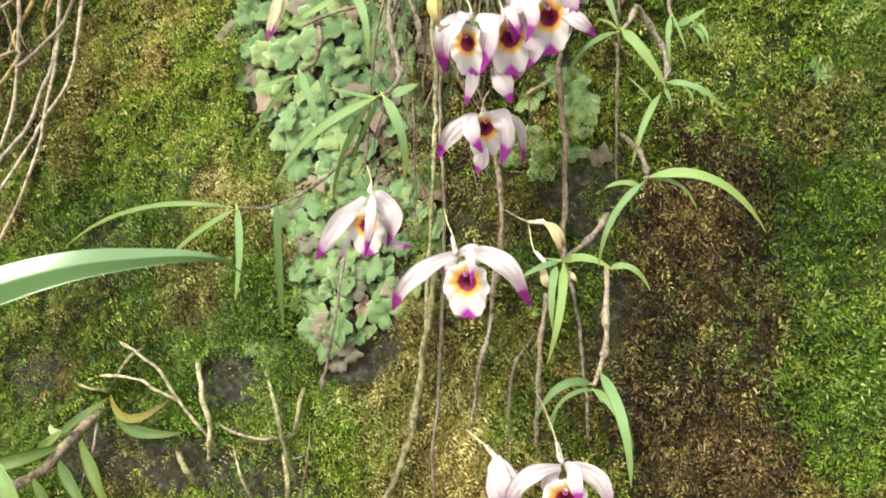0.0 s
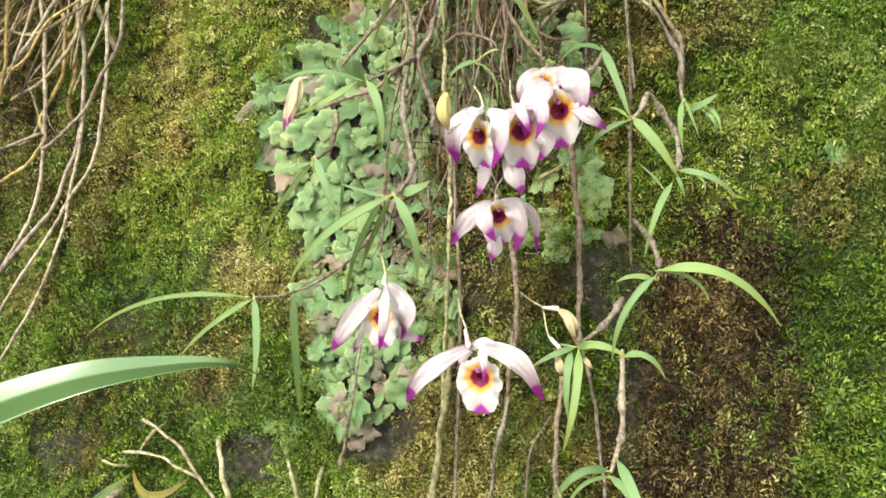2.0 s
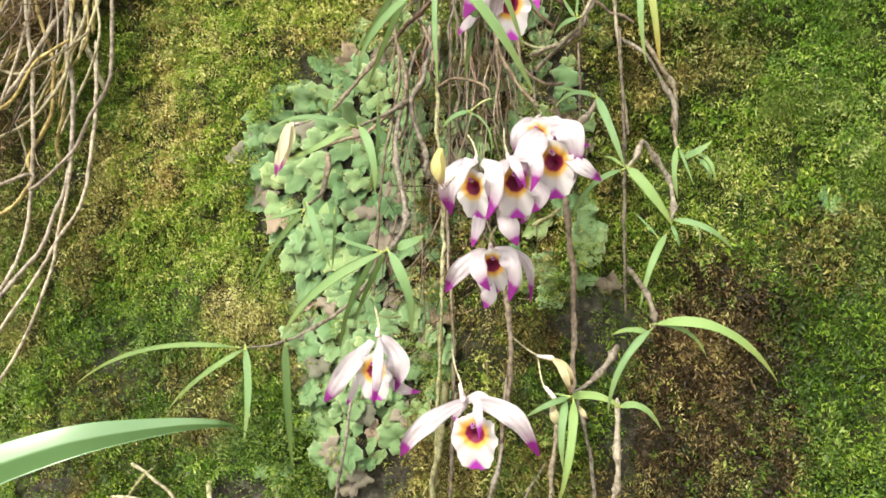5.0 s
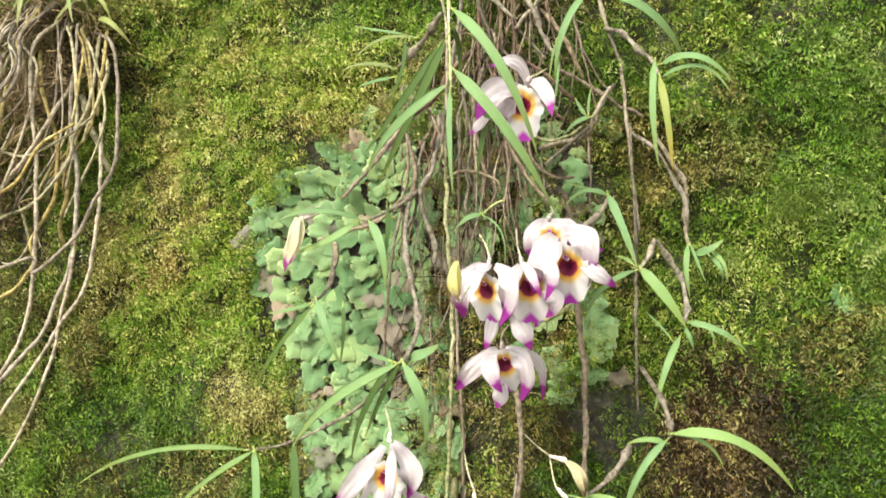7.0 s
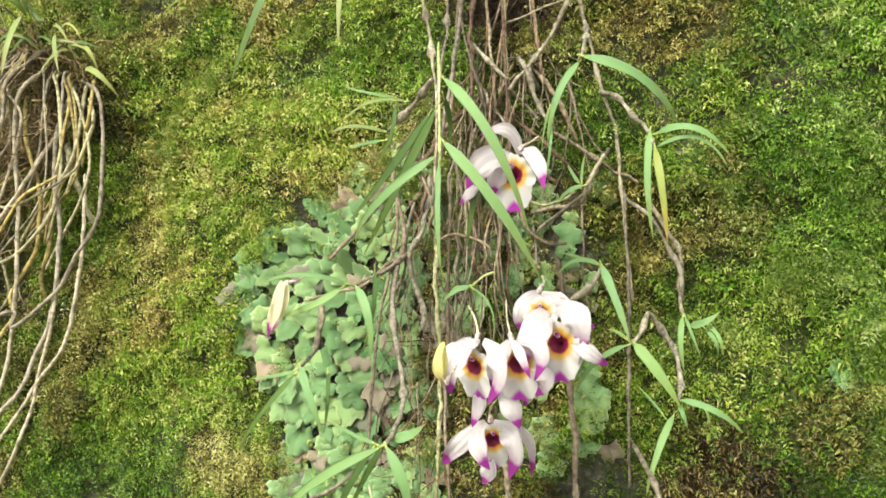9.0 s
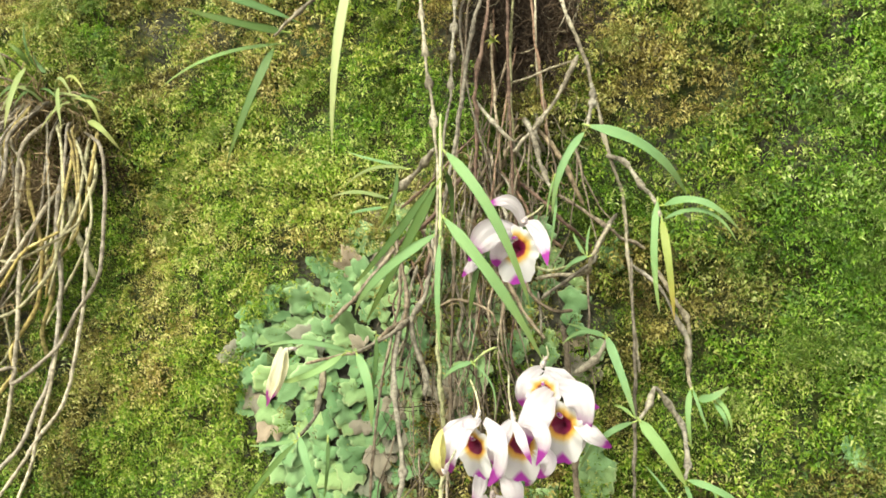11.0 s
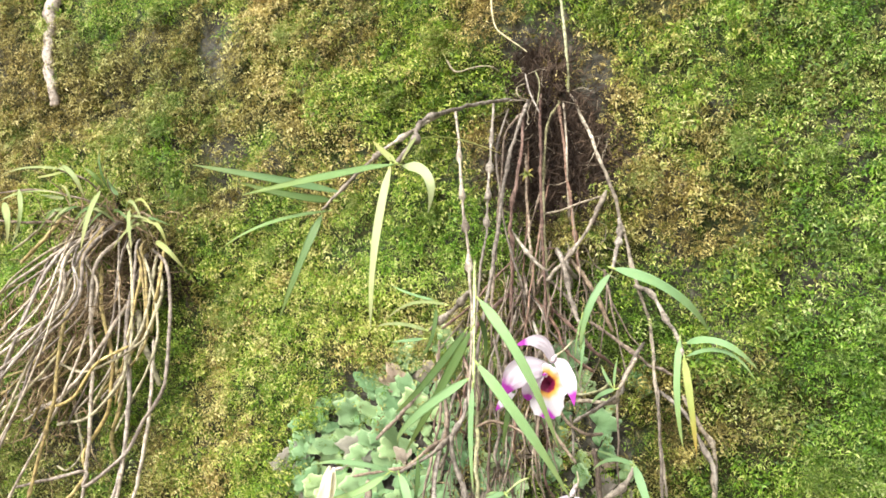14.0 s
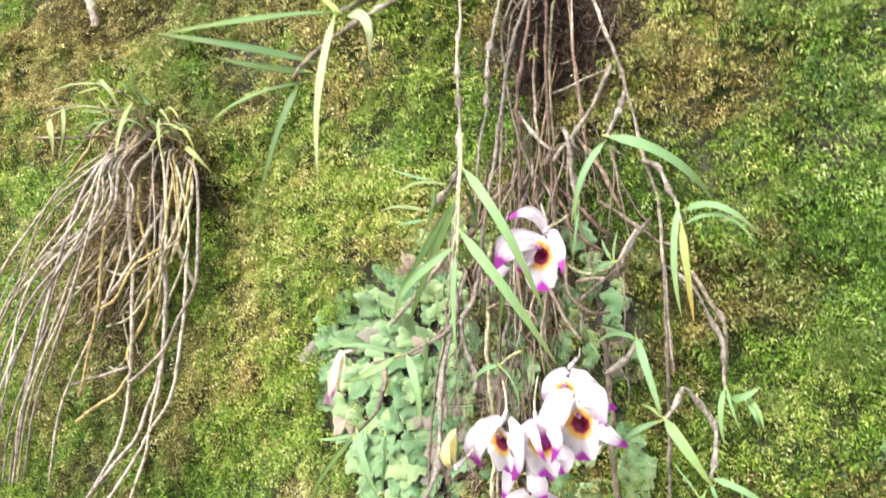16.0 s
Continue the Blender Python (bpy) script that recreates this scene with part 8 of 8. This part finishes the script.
# ---- liverwort ----
def lobe_mesh(seed, material, ribbon=False):
    """One lobe of liverwort: a wavy fan, or a long scalloped ribbon, that rises from its base and curls at the rim, with thickness."""
    rng = np.random.default_rng(seed)
    rings, spokes = (14, 9) if ribbon else (6, 31)
    long = rng.uniform(0.9, 1.4)
    cuts = rng.uniform(0, 6.28, 3)
    verts, uvs, faces = [], [], []
    for sign in (1, -1):
        for i in range(rings + 1):
            s = i / rings
            for j in range(spokes):
                v = 2 * j / (spokes - 1) - 1
                if ribbon:
                    wide = 0.42 * (1 + 0.15 * math.sin(13 * s + cuts[0] + 2.5 * v) + 0.07 * math.sin(31 * s + cuts[1] + v)) * min(1, 0.45 + 2 * s) * (1 - 0.55 * max(0, s - 0.8) / 0.2)
                    drop = -1.75 * s - (0.18 * (1 - v * v) if i == rings else 0)
                    lift = 0.14 + 0.22 * s - 0.10 * (1 - abs(v)) + 0.06 * abs(v) * math.sin(11 * s + cuts[1] + 2 * v) - 0.07 * abs(v) ** 2
                    verts.append((wide * v + 0.10 * math.sin(3 * s + cuts[2]), -lift * 0.6 - 0.02 * sign, drop))
                    uvs.append((0.25 + 0.7 * abs(v) ** 3, s))
                    continue
                a = 2.0 * v
                rim = (0.70 + 0.30 * math.cos(0.75 * a)) * (1 + 0.10 * math.sin(5 * a + cuts[0]) + 0.075 * math.sin(11 * a + cuts[1]) + 0.045 * math.sin(21 * a + cuts[2]))
                if seed % 2:
                    rim *= 1 - 0.28 * math.exp(-(((a - 0.3) / 0.22) ** 2))
                r = s * rim
                lift = 0.10 + 0.52 * s - 0.42 * s**3 + 0.10 * s**2 * math.sin(4 * a + cuts[2]) + 0.05 * s * math.exp(-((a / 0.2) ** 2))
                verts.append((0.78 * r * math.sin(a), -lift - 0.016 * sign, -long * 0.85 * r * math.cos(a)))
                uvs.append((s, j / (spokes - 1)))
    n, o = spokes, (rings + 1) * spokes
    for i in range(rings):
        for j in range(spokes - 1):
            q = (i * n + j, i * n + j + 1, (i + 1) * n + j + 1, (i + 1) * n + j)
            faces += [q, tuple(k + o for k in q[::-1])]
    for j in range(spokes - 1):
        faces.append((rings * n + j, rings * n + j + 1, o + rings * n + j + 1, o + rings * n + j))
    ob = link("lobe", verts, faces, material, None, "", uvs)
    me = ob.data
    bpy.data.objects.remove(ob)
    return me


def liverwort():
    rng = np.random.default_rng(4)
    fresh = [lobe_mesh(k, THALLUS) for k in range(9)]
    ribbons = [lobe_mesh(40 + k, THALLUS, True) for k in range(5)]
    old = [lobe_mesh(20 + k, THALLUS_OLD) for k in range(4)]
    big = thing("liverwort_colony", (-0.28, 0.0, 1.46), "large colony of overlapping blue-green liverwort lobes on rock", "liverwort", "liverwort colonies")
    side = thing("liverwort_colony", (-0.10, 0.0, 1.445), "small patch of blue-green liverwort lobes beside brown cane", "liverwort", "liverwort colonies")
    tuft = thing("liverwort_colony", (-0.342, 0.0, 1.29), "tiny tuft of liverwort lobes on bare rock", "liverwort", "liverwort colonies")
    far = thing("liverwort_colony", (0.077, 0.0, 1.503), "few pale liverwort lobes lying among moss", "liverwort", "liverwort colonies")
    places = []
    z = 1.286
    while z < 1.65:
        for x in np.arange(-0.39, -0.15, 0.0118):
            px, pz = x + rng.normal(0, 0.0042), z + rng.normal(0, 0.0042)
            if in_colony(np.array(px), np.array(pz)) and rng.uniform() < (0.97 if px < -0.235 else 0.6):
                places.append((px, pz, big, 1.0))
        z += 0.0108
    places += [(x + rng.normal(0, 0.002), z + rng.normal(0, 0.002), side, 1.15) for x, z in [(-0.131, 1.443), (-0.118, 1.442), (-0.093, 1.444), (-0.081, 1.442), (-0.088, 1.466), (-0.083, 1.476), (-0.09, 1.456), (-0.115, 1.425), (-0.141, 1.438), (-0.096, 1.487), (-0.106, 1.492), (-0.128, 1.476), (-0.135, 1.456)]]
    places += [(-0.19 + rng.normal(0, 0.02), 1.62 + rng.normal(0, 0.02), big, 0.9) for _ in range(12)]
    places += [(-0.13 + rng.normal(0, 0.03), 1.56 + rng.normal(0, 0.035), big, 0.8) for _ in range(34)]
    places += [(-0.35, 1.293, tuft, 0.9), (-0.333, 1.292, tuft, 1.0), (-0.341, 1.297, tuft, 0.8)]
    places += [(0.073, 1.512, far, 1.1), (0.078, 1.509, far, 0.9), (0.071, 1.492, far, 1.1), (0.075, 1.485, far, 1.0), (-0.015, 1.23, far, 0.8)]
    for px, pz, owner, big_by in places:
        y = -float(relief(np.array([px]), np.array([pz]))[0]) - rng.uniform(0.001, 0.006)
        turn = math.degrees(math.atan2(px + 0.25, -(pz - 1.545))) if pz > 1.5 else rng.normal(-25, 35)
        turn += rng.normal(0, 22)
        size = big_by * rng.uniform(0.0115, 0.0185) * (1.1 if pz > 1.5 else 1.0)
        dead = rng.uniform() < (0.06 if pz > 1.52 else 0.15)
        me = old[rng.integers(len(old))] if dead else fresh[rng.integers(len(fresh))]
        if not dead and owner is big and rng.uniform() < (0.55 if pz > 1.5 and px < -0.24 else 0.15):
            me = ribbons[rng.integers(len(ribbons))]
            size *= 0.75
            px, pz = px + 1.1 * size * math.sin(math.radians(turn)) * -1, pz + 1.1 * size * math.cos(math.radians(turn))
        ob = new("lobe", me)
        ob.parent = owner
        ob.matrix_parent_inverse = Matrix.Translation(-owner.matrix_world.translation)
        ob.matrix_basis = pose(px, y, pz + 0.4 * size, rng.normal(-10, 13), -turn, rng.normal(0, 10)) @ Matrix.Diagonal((size, size * 0.8, size, 1))


liverwort()
